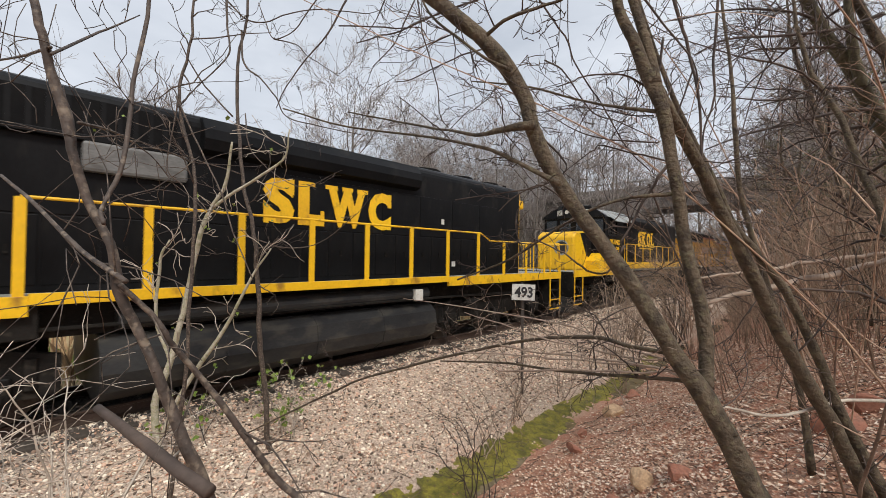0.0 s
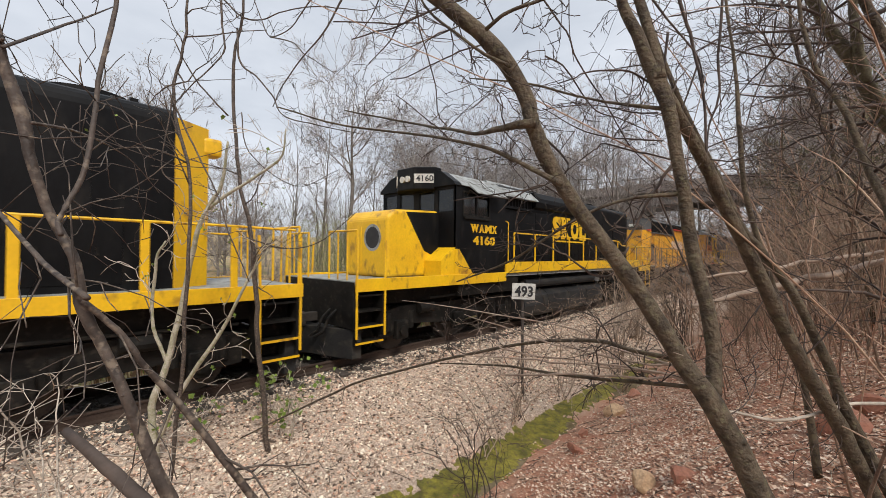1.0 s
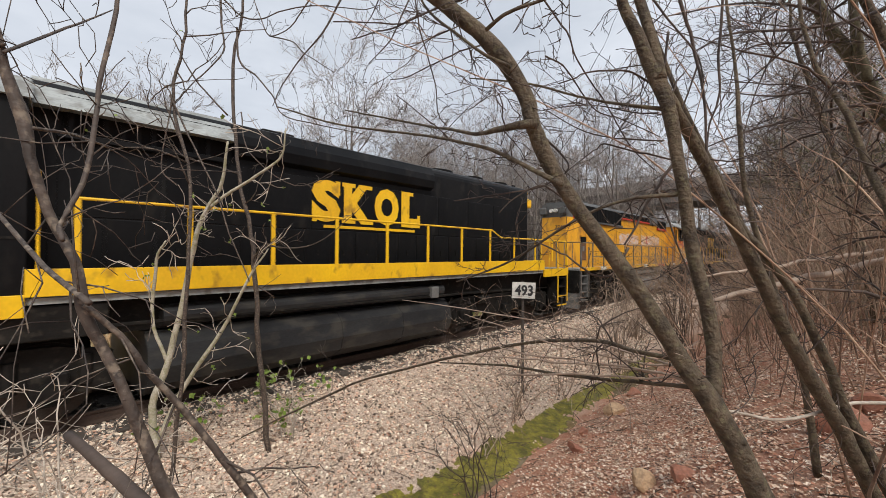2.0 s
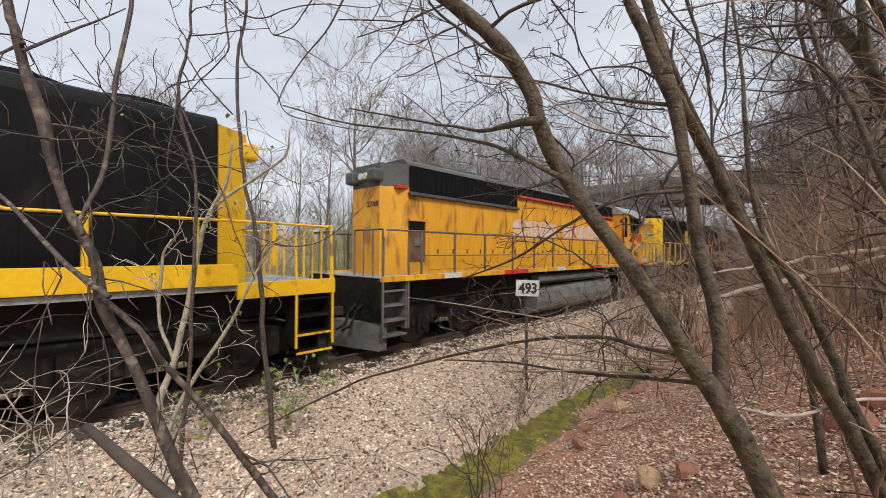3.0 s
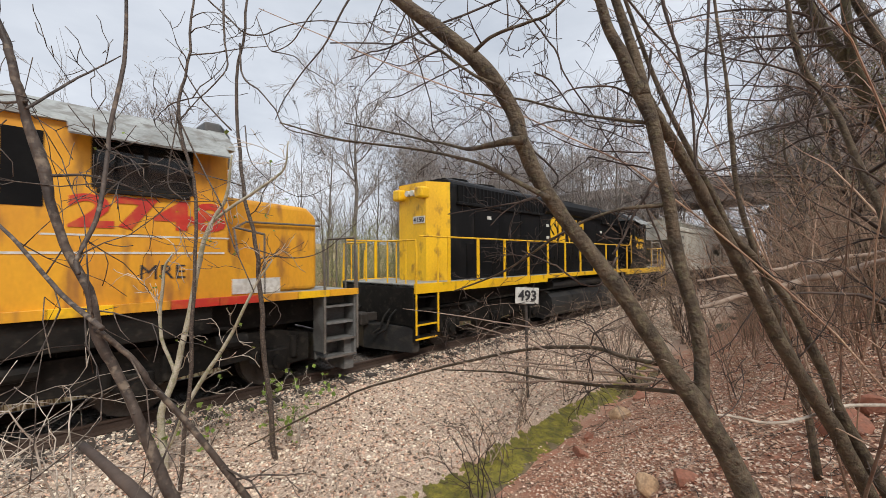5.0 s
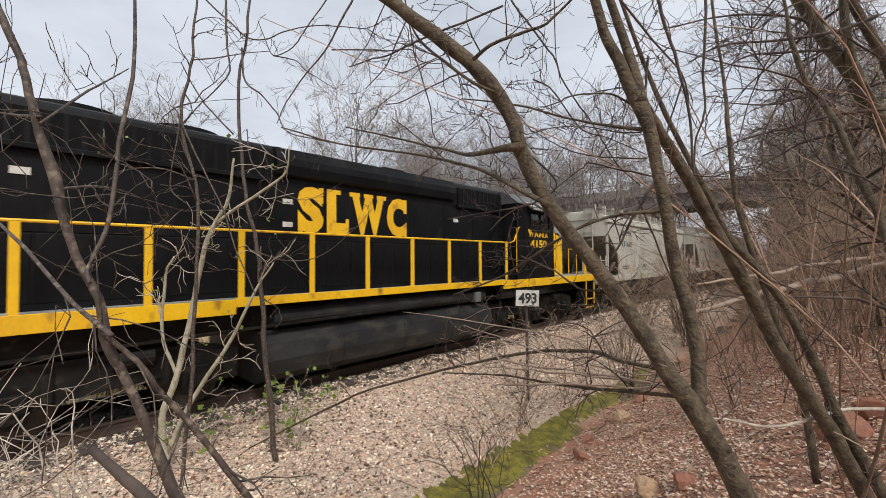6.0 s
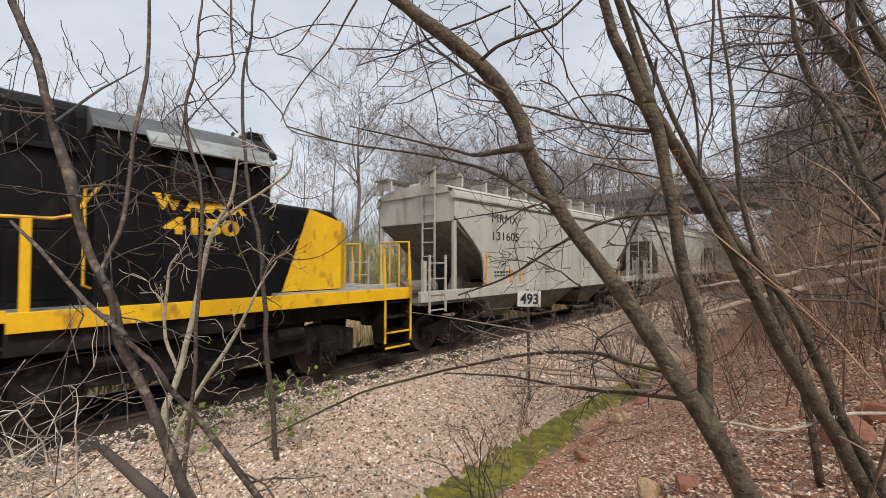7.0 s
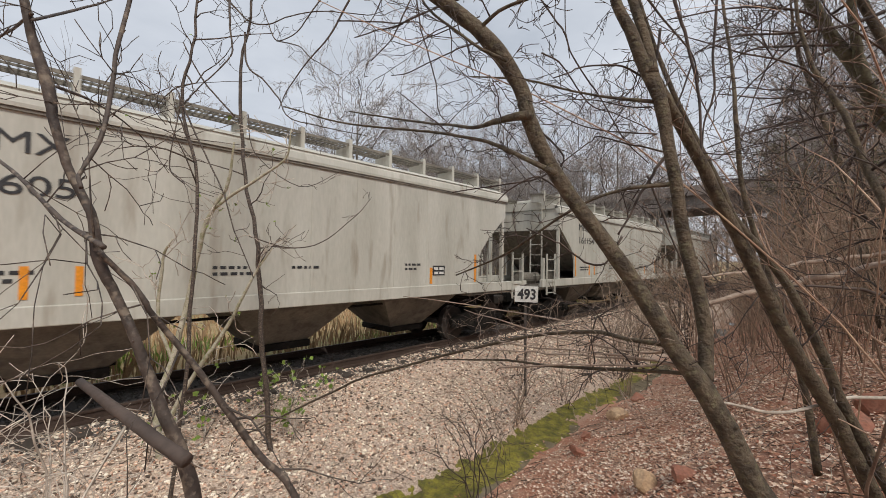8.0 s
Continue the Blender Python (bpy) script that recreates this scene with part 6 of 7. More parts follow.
bough(olive, M["twig"], 12, 0.55, (6.73, -0.57, 5.15, 0.0220), (6.32, -0.25, 4.94, 0.0181), (5.80, 0.21, 4.80, 0.0143), (5.25, 0.69, 4.70, 0.0104), (4.91, 0.94, 4.49, 0.0066))
bough(olive, M["twig"], 12, 0.55, (6.63, -0.17, 4.87, 0.0180), (6.12, 0.22, 4.78, 0.0138), (5.68, 0.54, 4.68, 0.0096), (5.29, 0.80, 4.40, 0.0054))
bough(olive, M["twig"], 12, 0.55, (6.49, -0.02, 5.18, 0.0200), (6.12, 0.22, 5.21, 0.0153), (5.55, 0.68, 5.16, 0.0107), (4.91, 1.21, 4.95, 0.0060))
bough(olive, M["twig"], 12, 0.55, (7.00, -0.42, 4.41, 0.0180), (6.48, -0.02, 4.36, 0.0138), (6.02, 0.31, 4.17, 0.0096), (5.41, 0.82, 4.16, 0.0054))
bough(olive, M["twig"], 12, 0.55, (7.22, -0.51, 4.25, 0.0180), (6.62, -0.02, 3.66, 0.0138), (6.16, 0.32, 3.36, 0.0096), (5.66, 0.69, 3.14, 0.0054))
bough(olive, M["twig"], 12, 0.55, (6.77, -0.17, 4.95, 0.0140), (6.35, 0.13, 4.56, 0.0107), (5.98, 0.36, 3.99, 0.0075), (5.72, 0.49, 3.38, 0.0042))
bough(olive, M["twig"], 12, 0.55, (6.58, 0.03, 5.36, 0.0140), (6.21, 0.27, 4.95, 0.0107), (5.85, 0.50, 4.31, 0.0075), (5.58, 0.63, 3.63, 0.0042))
bough(olive, M["twig"], 12, 0.55, (6.96, -0.37, 4.55, 0.0120), (6.44, 0.03, 4.03, 0.0092), (5.90, 0.46, 3.73, 0.0064), (5.50, 0.72, 3.31, 0.0036))
bough(olive, M["twig"], 12, 0.55, (6.43, -0.25, 5.37, 0.0140), (5.95, 0.12, 5.23, 0.0107), (5.48, 0.47, 4.85, 0.0075), (5.03, 0.81, 4.67, 0.0042))
bough(olive, M["twig"], 12, 0.55, (7.29, -0.58, 4.08, 0.0140), (6.76, -0.17, 3.39, 0.0107), (6.34, 0.12, 3.03, 0.0075), (6.02, 0.31, 2.56, 0.0042))
bough(olive, M["twig"], 12, 0.55, (6.87, -0.08, 6.38, 0.0120), (6.39, 0.23, 5.69, 0.0120), (6.02, 0.47, 5.15, 0.0092), (5.67, 0.69, 4.56, 0.0064), (5.47, 0.75, 4.07, 0.0036))
bough(olive, M["twig"], 12, 0.55, (6.44, -0.55, 4.57, 0.0140), (6.09, -0.33, 4.70, 0.0107), (5.75, -0.10, 4.87, 0.0075), (5.49, 0.02, 5.09, 0.0042))


def shrub(base, stems, reach, tall, material, label, seed, r=0.008, level=2, leaf=0, thin=0.0025, kids=3, lean=(0, 0)):
    """Arching stems from one root."""
    random.seed(seed)
    t = plant("shrub", label, "shrub")
    t.location = (base[0], base[1], height(base[0], base[1]) - 0.03)
    buds = []
    tw = Wood()
    for _ in range(stems):
        w = Wood()
        a = random.uniform(0, 2 * math.pi)
        out, h = reach * random.uniform(0.3, 1.1), tall * random.uniform(0.6, 1.1)
        o = Vector((random.gauss(0, 0.12), random.gauss(0, 0.12), 0))
        e = Vector((math.cos(a) * out + lean[0], math.sin(a) * out + lean[1], h))
        ctrl = [(*o, r * 1.2), (*(o + Vector((e.x * 0.25, e.y * 0.25, h * 0.5))), r), (*(o + Vector((e.x * 0.6, e.y * 0.6, h * 0.85))), r * 0.8), (*(o + e), r * 0.45), (*(o + Vector((e.x * 1.35, e.y * 1.35, h * 0.92))), thin)]
        pts, rad = curve_through(ctrl, 4, 0.06)
        w.tube(pts, rad, 5)
        w.done("stem", material, t)
        twigs_along(tw, pts, rad, random.randint(4, 8), tall * 0.33, level - 1, 0.2, thin, kids, buds=buds, ratio=0.6)
    tagged(tw.done("twig_tangle", material, t), kind="stuff")
    if leaf:
        lf = Wood()
        for p, d in buds[::leaf]:
            for _ in range(3):
                lf.leaf(Vector(p) + Vector((random.gauss(0, 0.03), random.gauss(0, 0.03), 0)), (random.gauss(0, 1), random.gauss(0, 1), 0.5), random.uniform(0.04, 0.09))
        tagged(lf.done("leaves", M["bud"], t, "fresh green leaves"), kind="stuff")
    return t


shrub((7.4, 4.7), 9, 2.2, 1.9, M["twig_tan"], "tangled bare reddish shrub beside the ditch", 41)
shrub((9.4, 4.6), 11, 2.0, 2.3, M["twig_tan"], "tangled bare brown shrub beside the ditch", 42)
shrub((6.0, 4.3), 6, 1.9, 1.5, M["twig_tan"], "sparse bare shrub on the gravel edge", 43)
shrub((12.5, 4.4), 7, 1.6, 2.3, M["twig"], "tangled bare brown shrub beside the ditch", 44)
shrub((0.35, 3.2), 9, 1.0, 2.5, M["twig_pale"], "bleached bare bramble with grey twigs", 45, 0.007)
shrub((-0.5, 3.6), 7, 0.9, 2.5, M["twig_pale"], "bleached bare bramble with grey twigs", 46, 0.007)
shrub((3.2, 6.35), 9, 0.5, 0.9, M["twig_pale"], "low shrub with fresh green leaves on gravel", 47, 0.006, 2, 1)
shrub((1.9, 6.7), 7, 0.4, 0.7, M["twig_pale"], "low shrub with fresh green leaves on gravel", 48, 0.006, 2, 3)
shrub((4.6, 3.4), 8, 0.9, 1.2, M["twig"], "small bare shrub at the ditch bank", 49)
shrub((15.5, 3.0), 12, 1.8, 3.0, M["twig_red"], "tall bare reddish thicket shrub", 50, 0.012)
shrub((19.0, 4.2), 20, 1.8, 3.2, M["twig"], "tall bare brown thicket shrub", 51, 0.012)


shrub((14.0, 5.0), 14, 1.6, 2.7, M["twig_tan"], "tall bare tan shrub between ditch and track", 52, 0.010)
shrub((16.8, 5.2), 24, 1.6, 3.0, M["scrub"], "tall bare brown shrub between ditch and track", 53, 0.011)
shrub((21.0, 5.0), 26, 1.8, 3.6, M["scrub"], "tall bare brown shrub between ditch and track", 54, 0.012)
shrub((11.2, 3.9), 7, 1.5, 2.4, M["scrub"], "bare brown shrub at the ditch bank", 55, 0.009)


def thicket():
    """The bare scrub that covers the bank, one uncountable mass."""
    random.seed(60)
    w = Wood()
    for _ in range(1080):
        x = 3.6 + 30 * random.random() ** 1.25
        top = 0.9 + 0.10 * (x - 3.6)
        y = random.uniform(-3.0 - 0.14 * x, min(top, 3.0))
        if (x < 6.5 and y > 0.0) or (x < 9 and random.random() < 0.45):
            continue
        z = height(x, y) - 0.03
        tall = random.uniform(0.9, 3.4) * (1.0 if random.random() < 0.7 else 1.6)
        lx, ly = random.gauss(-0.15, 0.35), random.gauss(0.22, 0.35)
        r = random.uniform(0.004, 0.012)
        p = [(x, y, z, r), (x + lx * tall * 0.25, y + ly * tall * 0.25, z + tall * 0.4, r * 0.85), (x + lx * tall * 0.6, y + ly * tall * 0.6, z + tall * 0.75, r * 0.65), (x + lx * tall * 1.1, y + ly * tall * 1.1, z + tall, 0.002)]
        pts, rad = curve_through(p, 3, 0.05)
        w.tube(pts, rad, 4)
        for _ in range(random.randint(2, 5)):
            i = random.randint(2, len(pts) - 2)
            grow(w, pts[i], (random.gauss(0, 0.7), random.gauss(0, 0.7), 0.8), tall * random.uniform(0.15, 0.4), rad[i] * 0.6, 1 if x < 14 else 0, 3, 0, 0.3, 2, 0.6, 0.8, 0.002)
    ob = w.done("thicket", M["twig_red"], None, "dense bare brown scrub covering the red bank")
    tagged(ob, category="undergrowth", kind="stuff")


def hillside_scrub():
    """Taller scrub further along the bank."""
    random.seed(64)
    w = Wood()
    for k in range(1350):
        if k < 760:
            x = random.uniform(8.5, 34)
            y = random.uniform(-7.5, -0.2 + 0.06 * (x - 8))
            tall = random.uniform(1.4, 3.8)
        else:
            x = 12 + 34 * random.random() ** 0.8
            y = random.uniform(-1.2, min(5.2, 1.2 + 0.16 * (x - 12)))
            tall = random.uniform(1.4, 3.9)
        z = height(x, y) - 0.03
        lx, ly = random.gauss(0, 0.25), random.gauss(0.08, 0.25)
        r = random.uniform(0.006, 0.016)
        pts, rad = curve_through([(x, y, z, r), (x + lx * tall * 0.3, y + ly * tall * 0.3, z + tall * 0.45, r * 0.8), (x + lx * tall, y + ly * tall, z + tall, 0.003)], 4, 0.08)
        w.tube(pts, rad, 4)
        for _ in range(6):
            i = random.randint(2, len(pts) - 2)
            grow(w, pts[i], (random.gauss(0, 0.8), random.gauss(0, 0.8), 0.6), tall * random.uniform(0.15, 0.35), rad[i] * 0.6, 1, 3, 0, 0.3, 3, 0.6, 0.9, 0.003)
    ob = w.done("hillside_scrub", M["scrub"], None, "tall tangled brown scrub on the wooded bank")
    tagged(ob, category="undergrowth", kind="stuff")


thicket()
hillside_scrub()


def bank_tree(base, tall, r, lean, seed, label, evergreen=False, levels=3, vine=0):
    random.seed(seed)
    t = plant("bank_tree", label)
    b = Vector((base[0], base[1], height(*base) - 0.15))
    l = Vector((lean[0], lean[1], 0))
    ctrl = [(*b, r * 1.25), (*(b + l * 0.2 + Vector((0, 0, tall * 0.25))), r), (*(b + l * 0.55 + Vector((0.1, 0, tall * 0.55))), r * 0.75), (*(b + l * 0.8 + Vector((0, 0.15, tall * 0.8))), r * 0.45), (*(b + l + Vector((0, 0, tall))), r * 0.15)]
    main = limbs(t, [("trunk", ctrl)], M["bark"], 12, 0.05, 0.12)[0]
    w = Wood()
    lv = Wood()
    for k in range(17 if evergreen else 13):
        i = random.randint(int(len(main[0]) * 0.22), len(main[0]) - 2)
        a = random.uniform(0, 2 * math.pi)
        e = Vector((math.cos(a), math.sin(a), random.uniform(0.1, 0.9)))
        tips = []
        grow(w, main[0][i], e, tall * (random.uniform(0.14, 0.27) if evergreen else random.uniform(0.25, 0.42)), main[1][i] * 0.5, levels, 6, 0.02, 0.3, 4, 0.52, 0.85, 0.003, tips)
        if evergreen:
            for p, d in tips:
                for _ in range(9):
                    lv.leaf(p + Vector((random.gauss(0, 0.16), random.gauss(0, 0.16), random.gauss(0, 0.14))), (random.gauss(0, 1), random.gauss(0, 1), random.gauss(0.2, 0.6)), random.uniform(0.05, 0.11), 0.3)
    w.done("crown", M["twig"], t, "wide crown of bare twigs")
    if evergreen:
        lv.done("foliage", M["cedar"], t, "dull olive evergreen foliage")
    return t


bank_tree((7.6, -1.5), 6.5, 0.075, (-1.2, 1.6), 71, "leaning bare tree on the bank with tangled crown")
bank_tree((6.4, -2.2), 7.0, 0.07, (-0.4, 1.5), 72, "bare tree on the bank with drooping twigs")
bank_tree((12.0, -0.9), 7.5, 0.08, (-0.8, 1.4), 73, "bare tree on the bank with tangled crown")
bank_tree((17.0, 0.2), 6.5, 0.08, (-0.6, 0.6), 74, "bare tree on the bank with fine twigs")
bank_tree((17.5, -2.6), 6.2, 0.14, (0, 0.4), 75, "dull evergreen tree on the bank", True)
bank_tree((21.5, -1.3), 7.2, 0.16, (0, 0.4), 76, "dull evergreen tree on the bank", True)
bank_tree((27.0, 0.2), 7.6, 0.18, (0, 0.4), 77, "dull evergreen tree on the bank", True)
bank_tree((23.0, 2.0), 6.5, 0.09, (-0.6, 0.6), 78, "bare tree on the bank with fine twigs")
bank_tree((30.0, 3.0), 7.5, 0.11, (0, 0.5), 79, "bare tree on the bank with fine twigs")
bank_tree((4.6, -0.75), 4.6, 0.035, (0.3, 0.9), 80, "young bare tree on the bank with fine twigs", False, 3)


# fallen grey log lying on the bank
random.seed(81)
log = plant("fallen_branch", "long bleached fallen branch propped on the bank", "branch")
limbs(log, [("stem", [(8.6, -0.9, 2.4, 0.035), (7.4, -0.2, 2.15, 0.04), (6.4, 0.5, 1.95, 0.036), (5.6, 1.1, 1.75, 0.022)]), ("stem", [(8.4, -1.0, 2.5, 0.02), (7.2, -0.3, 2.35, 0.027), (6.2, 0.45, 2.2, 0.02), (5.4, 1.0, 2.1, 0.010)])], M["twig_tan"], 8, 0.04)
log2 = plant("fallen_branch", "thin bleached fallen branch across the bank", "branch")
limbs(log2, [("stem", [(2.70, 0.52, 1.47, 0.004), (2.95, 0.33, 1.43, 0.008), (3.18, 0.16, 1.36, 0.009), (3.58, -0.12, 1.42, 0.010), (4.02, -0.45, 1.38, 0.012), (4.5, -0.8, 1.2, 0.012)])], M["twig_pale"], 8, 0.02)


# ---------------- far side of the track ----------------
def field_tree(name, tall, r, seed, label, spread=0.9, first=0.3, count=11, levels=3, material="far_twig", thin=0.012, kids=4, upright=0.5, blossom=0):
    random.seed(seed)
    tips = []
    t = plant(name, label, "tree", "bare trees beyond the track")
    ctrl = [(0, 0, -0.3, r * 1.3), (0.1, 0, tall * 0.2, r), (-0.1, 0.15, tall * 0.45, r * 0.75), (0.1, 0, tall * 0.7, r * 0.45), (0, 0, tall, thin)]
    main = limbs(t, [("trunk", ctrl)], M["far_trunk"], 8, 0.12, 0.1)[0]
    w = Wood()
    for _ in range(count):
        i = random.randint(int(len(main[0]) * first), len(main[0]) - 2)
        a = random.uniform(0, 2 * math.pi)
        grow(w, main[0][i], (math.cos(a) * spread, math.sin(a) * spread, upright + random.random() * 0.6), tall * random.uniform(0.22, 0.42), main[1][i] * 0.55, levels, 5, -0.05, 0.28, kids, 0.55, 0.75, thin, tips)
    w.done("crown", M[material], t, "airy crown of bare twigs")
    if blossom:
        f = Wood()
        for p, d in tips:
            for _ in range(blossom):
                f.leaf(Vector(p) + Vector((random.gauss(0, 0.35), random.gauss(0, 0.35), random.gauss(0, 0.3))), (random.gauss(0, 1), random.gauss(0, 1), random.gauss(0, 1)), random.uniform(0.05, 0.11), 0.6)
        tagged(f.done("blossom", M["blossom"], t, "pale haze of spring buds"), kind="stuff")
    return t


kinds = [
    field_tree("bare_tree", 21, 0.28, 91, "tall bare broad-crowned tree in the field", 0.9, 0.4, 14, 3, thin=0.016, kids=5, blossom=3),
    field_tree("bare_tree", 15.5, 0.22, 92, "bare grey tree with a fine rounded crown", 0.7, 0.25, 14, 3, thin=0.014, kids=5, blossom=1),
    field_tree("bare_tree", 15, 0.12, 93, "slender upright bare tree", 0.4, 0.2, 14, 2, thin=0.014, kids=5, upright=0.9),
    field_tree("bare_tree", 11, 0.10, 94, "small bare tree with upright twigs", 0.5, 0.1, 12, 2, thin=0.012, kids=5, upright=0.8),
]
random.seed(95)
spots = [(26.4, 38.5, 0), (8.8, 52, 1), (13.5, 40, 3), (20, 34, 2), (22.5, 43, 2), (31, 40, 2), (16.5, 47, 3), (-6, 48, 3), (-14, 42, 3), (-2, 36, 3)]
for _ in range(40):
    d = random.uniform(55, 100)
    a = radians(random.uniform(20, 52))
    spots.append((d * math.cos(a), d * math.sin(a) + 4, random.choice((2, 2, 2, 3, 1))))
for _ in range(9):
    a = radians(random.uniform(62, 110))
    d = random.uniform(48, 80)
    spots.append((d * math.cos(a), d * math.sin(a), random.choice((1, 2, 3, 3))))
for _ in range(44):
    d = random.uniform(42, 75)
    a = radians(random.uniform(21, 47))
    spots.append((d * math.cos(a), d * math.sin(a) + 4, random.choice((2, 3, 3))))
for _ in range(46):
    a = radians(random.uniform(54, 116))
    d = random.uniform(46, 66)
    spots.append((d * math.cos(a), d * math.sin(a), 3))
for _ in range(60):
    a = radians(random.uniform(17, 46))
    d = random.uniform(38, 66)
    spots.append((d * math.cos(a), d * math.sin(a) + 4, random.choice((2, 2, 3))))
for _ in range(46):
    x = random.uniform(36, 95)
    spots.append((x, random.uniform(-0.06, 0.05) * x if random.random() < 0.5 else 13 + random.uniform(0.0, 0.22) * x, random.choice((1, 2, 2, 3))))
for _ in range(22):
    x = random.uniform(33, 44)
    spots.append((x, random.uniform(12.0, 21.0) if random.random() < 0.6 else random.uniform(-3.5, 3.0), random.choice((3, 3, 2))))
spots += [(60, 3.2, 1), (62, 13.8, 1), (68, 3.5, 1), (73, 13.5, 1), (80, 3.8, 1), (88, 13, 1), (96, 4.5, 1), (36, 12.6, 3), (39, 13.2, 3), (42, 12.4, 3), (41, 3.4, 3), (43, 14.6, 2)]
used = set()
for x, y, k in spots:
    if 44 < x < 58 and -9 < y < 29 or 30 < x < 110 and 5.5 < y < 11.5:
        continue
    m = pose(x, y, height(x, y) - 0.2, 0, 0, random.uniform(0, 360)) @ pose(0, 0, 0, random.uniform(-3, 3), random.uniform(-3, 3), 0)
    if k in used:
        copy_thing(kinds[k], m)
    else:
        used.add(k)
        kinds[k].matrix_basis = m


def road_bridge():
    t = plant("road_bridge", "weathered grey road bridge over the track, far off", "bridge")
    part("girder", boxes(((47.0, -8, 7.7), (47.5, 27, 9.0)), ((54.5, -8, 7.7), (55.0, 27, 9.0))), M["bridge_dark"], t, "steel girder, its grey muted for distance haze")
    part("deck", boxes(((46.6, -8, 9.0), (55.4, 27, 9.35)), bevel=0.03), M["bridge"], t)
    for x in (46.65, 55.1):
        part("parapet", boxes(((x, -8, 9.35), (x + 0.25, 27, 10.0))), M["bridge"], t)
        part("rail", boxes(((x + 0.08, -8, 10.55), (x + 0.16, 27, 10.65))), M["bridge_dark"], t)
        for k in range(15):
            part("post", boxes(((x + 0.08, -7.5 + 2.4 * k, 10.0), (x + 0.16, -7.4 + 2.4 * k, 10.6))), M["bridge_dark"], t)
    for y in (2.6, 15.0):
        part("pier", boxes(((46.9, y, height(50, y) - 0.6), (55.1, y + 0.9, 7.7)), bevel=0.05), M["bridge"], t, "concrete pier")
    for y0, y1 in ((-12, -8), (27, 31)):
        part("abutment", boxes(((46.6, y0, height(50, y0) - 1.5), (55.4, y1, 9.35))), M["bridge"], t)


road_bridge()


def field_bush(base, n, tall, wide, seed, label, material="willow"):
    random.seed(seed)
    t = plant("field_bush", label, "shrub")
    t.location = (base[0], base[1], height(*base) - 0.1)
    w = Wood()
    for _ in range(n):
        a, q = random.uniform(0, 2 * math.pi), random.random() ** 0.5
        grow(w, (math.cos(a) * wide * 0.3 * q, math.sin(a) * wide * 0.3 * q, 0), (math.cos(a) * 0.5 * q, math.sin(a) * 0.5 * q, 1), tall * random.uniform(0.6, 1.05), 0.02, 2, 4, -0.02, 0.22, 5, 0.5, 0.7, 0.006)
    tagged(w.done("stem_tangle", M[material], t), kind="stuff")
    return t


field_bush((17.0, 27.0), 60, 5.0, 6.5, 101, "yellow-green budding willow bush in the field")
field_bush((21.0, 29.0), 50, 4.6, 6.0, 102, "yellow-green budding willow bush in the field")
field_bush((13.5, 30.0), 40, 4.0, 5.0, 103, "greyish bare bush in the field", "far_twig")
field_bush((7.5, 33.0), 46, 4.5, 6.5, 104, "greyish bare bush in the field", "far_twig")
field_bush((1.0, 30.0), 40, 4.0, 6.0, 105, "greyish bare bush in the field", "far_twig")
field_bush((27.5, 30.5), 50, 4.8, 6.0, 106, "yellow-green budding willow bush in the field")
field_bush((34.0, 27.0), 44, 4.2, 6.0, 107, "greyish bare bush in the field", "far_twig")
field_bush((42.0, 25.0), 44, 5.0, 7.0, 108, "greyish bare bush in the field", "far_twig")


def dry_grass():
    random.seed(110)
    w = Wood()
    for _ in range(15000):
        x, y = random.uniform(-14, 45), 11.2 + 26 * random.random() ** 1.3
        z = height(x, y)
        h = random.uniform(0.35, 1.05)
        a = random.uniform(0, math.pi)
        dx, dy = math.cos(a) * 0.02, math.sin(a) * 0.02
        lx, ly = random.gauss(0, 0.2) * h, random.gauss(0, 0.2) * h
        n = len(w.v)
        w.v += [(x - dx, y - dy, z - 0.03), (x + dx, y + dy, z - 0.03), (x + dx * 0.8 + lx * 0.4, y + dy * 0.8 + ly * 0.4, z + h * 0.6), (x + lx, y + ly, z + h)]
        w.f.append((n, n + 1, n + 2, n + 3))
    ob = w.done("dry_grass", M["straw"], None, "tall dry tan grass beyond the track", False)
    tagged(ob, category="grass", kind="stuff")
    w = Wood()
    for _ in range(5000):
        x, y = random.uniform(-6, 40), random.uniform(12.2, 15.5)
        if noise.noise((x * 0.3, y * 0.3, 9)) < 0.0:
            continue
        z = height(x, y)
        h = random.uniform(0.2, 0.6)
        w.leaf((x, y, z - 0.02), (random.gauss(0, 0.3), random.gauss(0, 0.3), 1), h, 0.06)
    ob = w.done("green_grass", M["bud"], None, "fresh green grass along the far ballast edge", False)
    tagged(ob, category="grass", kind="stuff")


dry_grass()


# ---------------- milepost ----------------
def milepost():
    t = plant("milepost", "white milepost plate with black numerals on a thin post", "sign")
    x, y = 8.52, 5.2
    part("post", add_rod(bmesh.new(), (x, y, height(x, y) - 0.2), (x - 0.05, y, 1.68), 0.035, 8), M["post"], t)
    b = boxes(((-0.28, -0.012, -0.19), (0.28, 0.012, 0.19)), bevel=0.004)
    plate = part("plate", b, M["white"], t, "white painted plate")
    plate.matrix_basis = pose(x - 0.09, y - 0.06, 1.46, 0, 2, -43)
    lettering("493", -0.22, 0.22, -0.13, 0.13, -0.013, M["ink"], plate, "numerals", "black numerals", 0.03)


milepost()


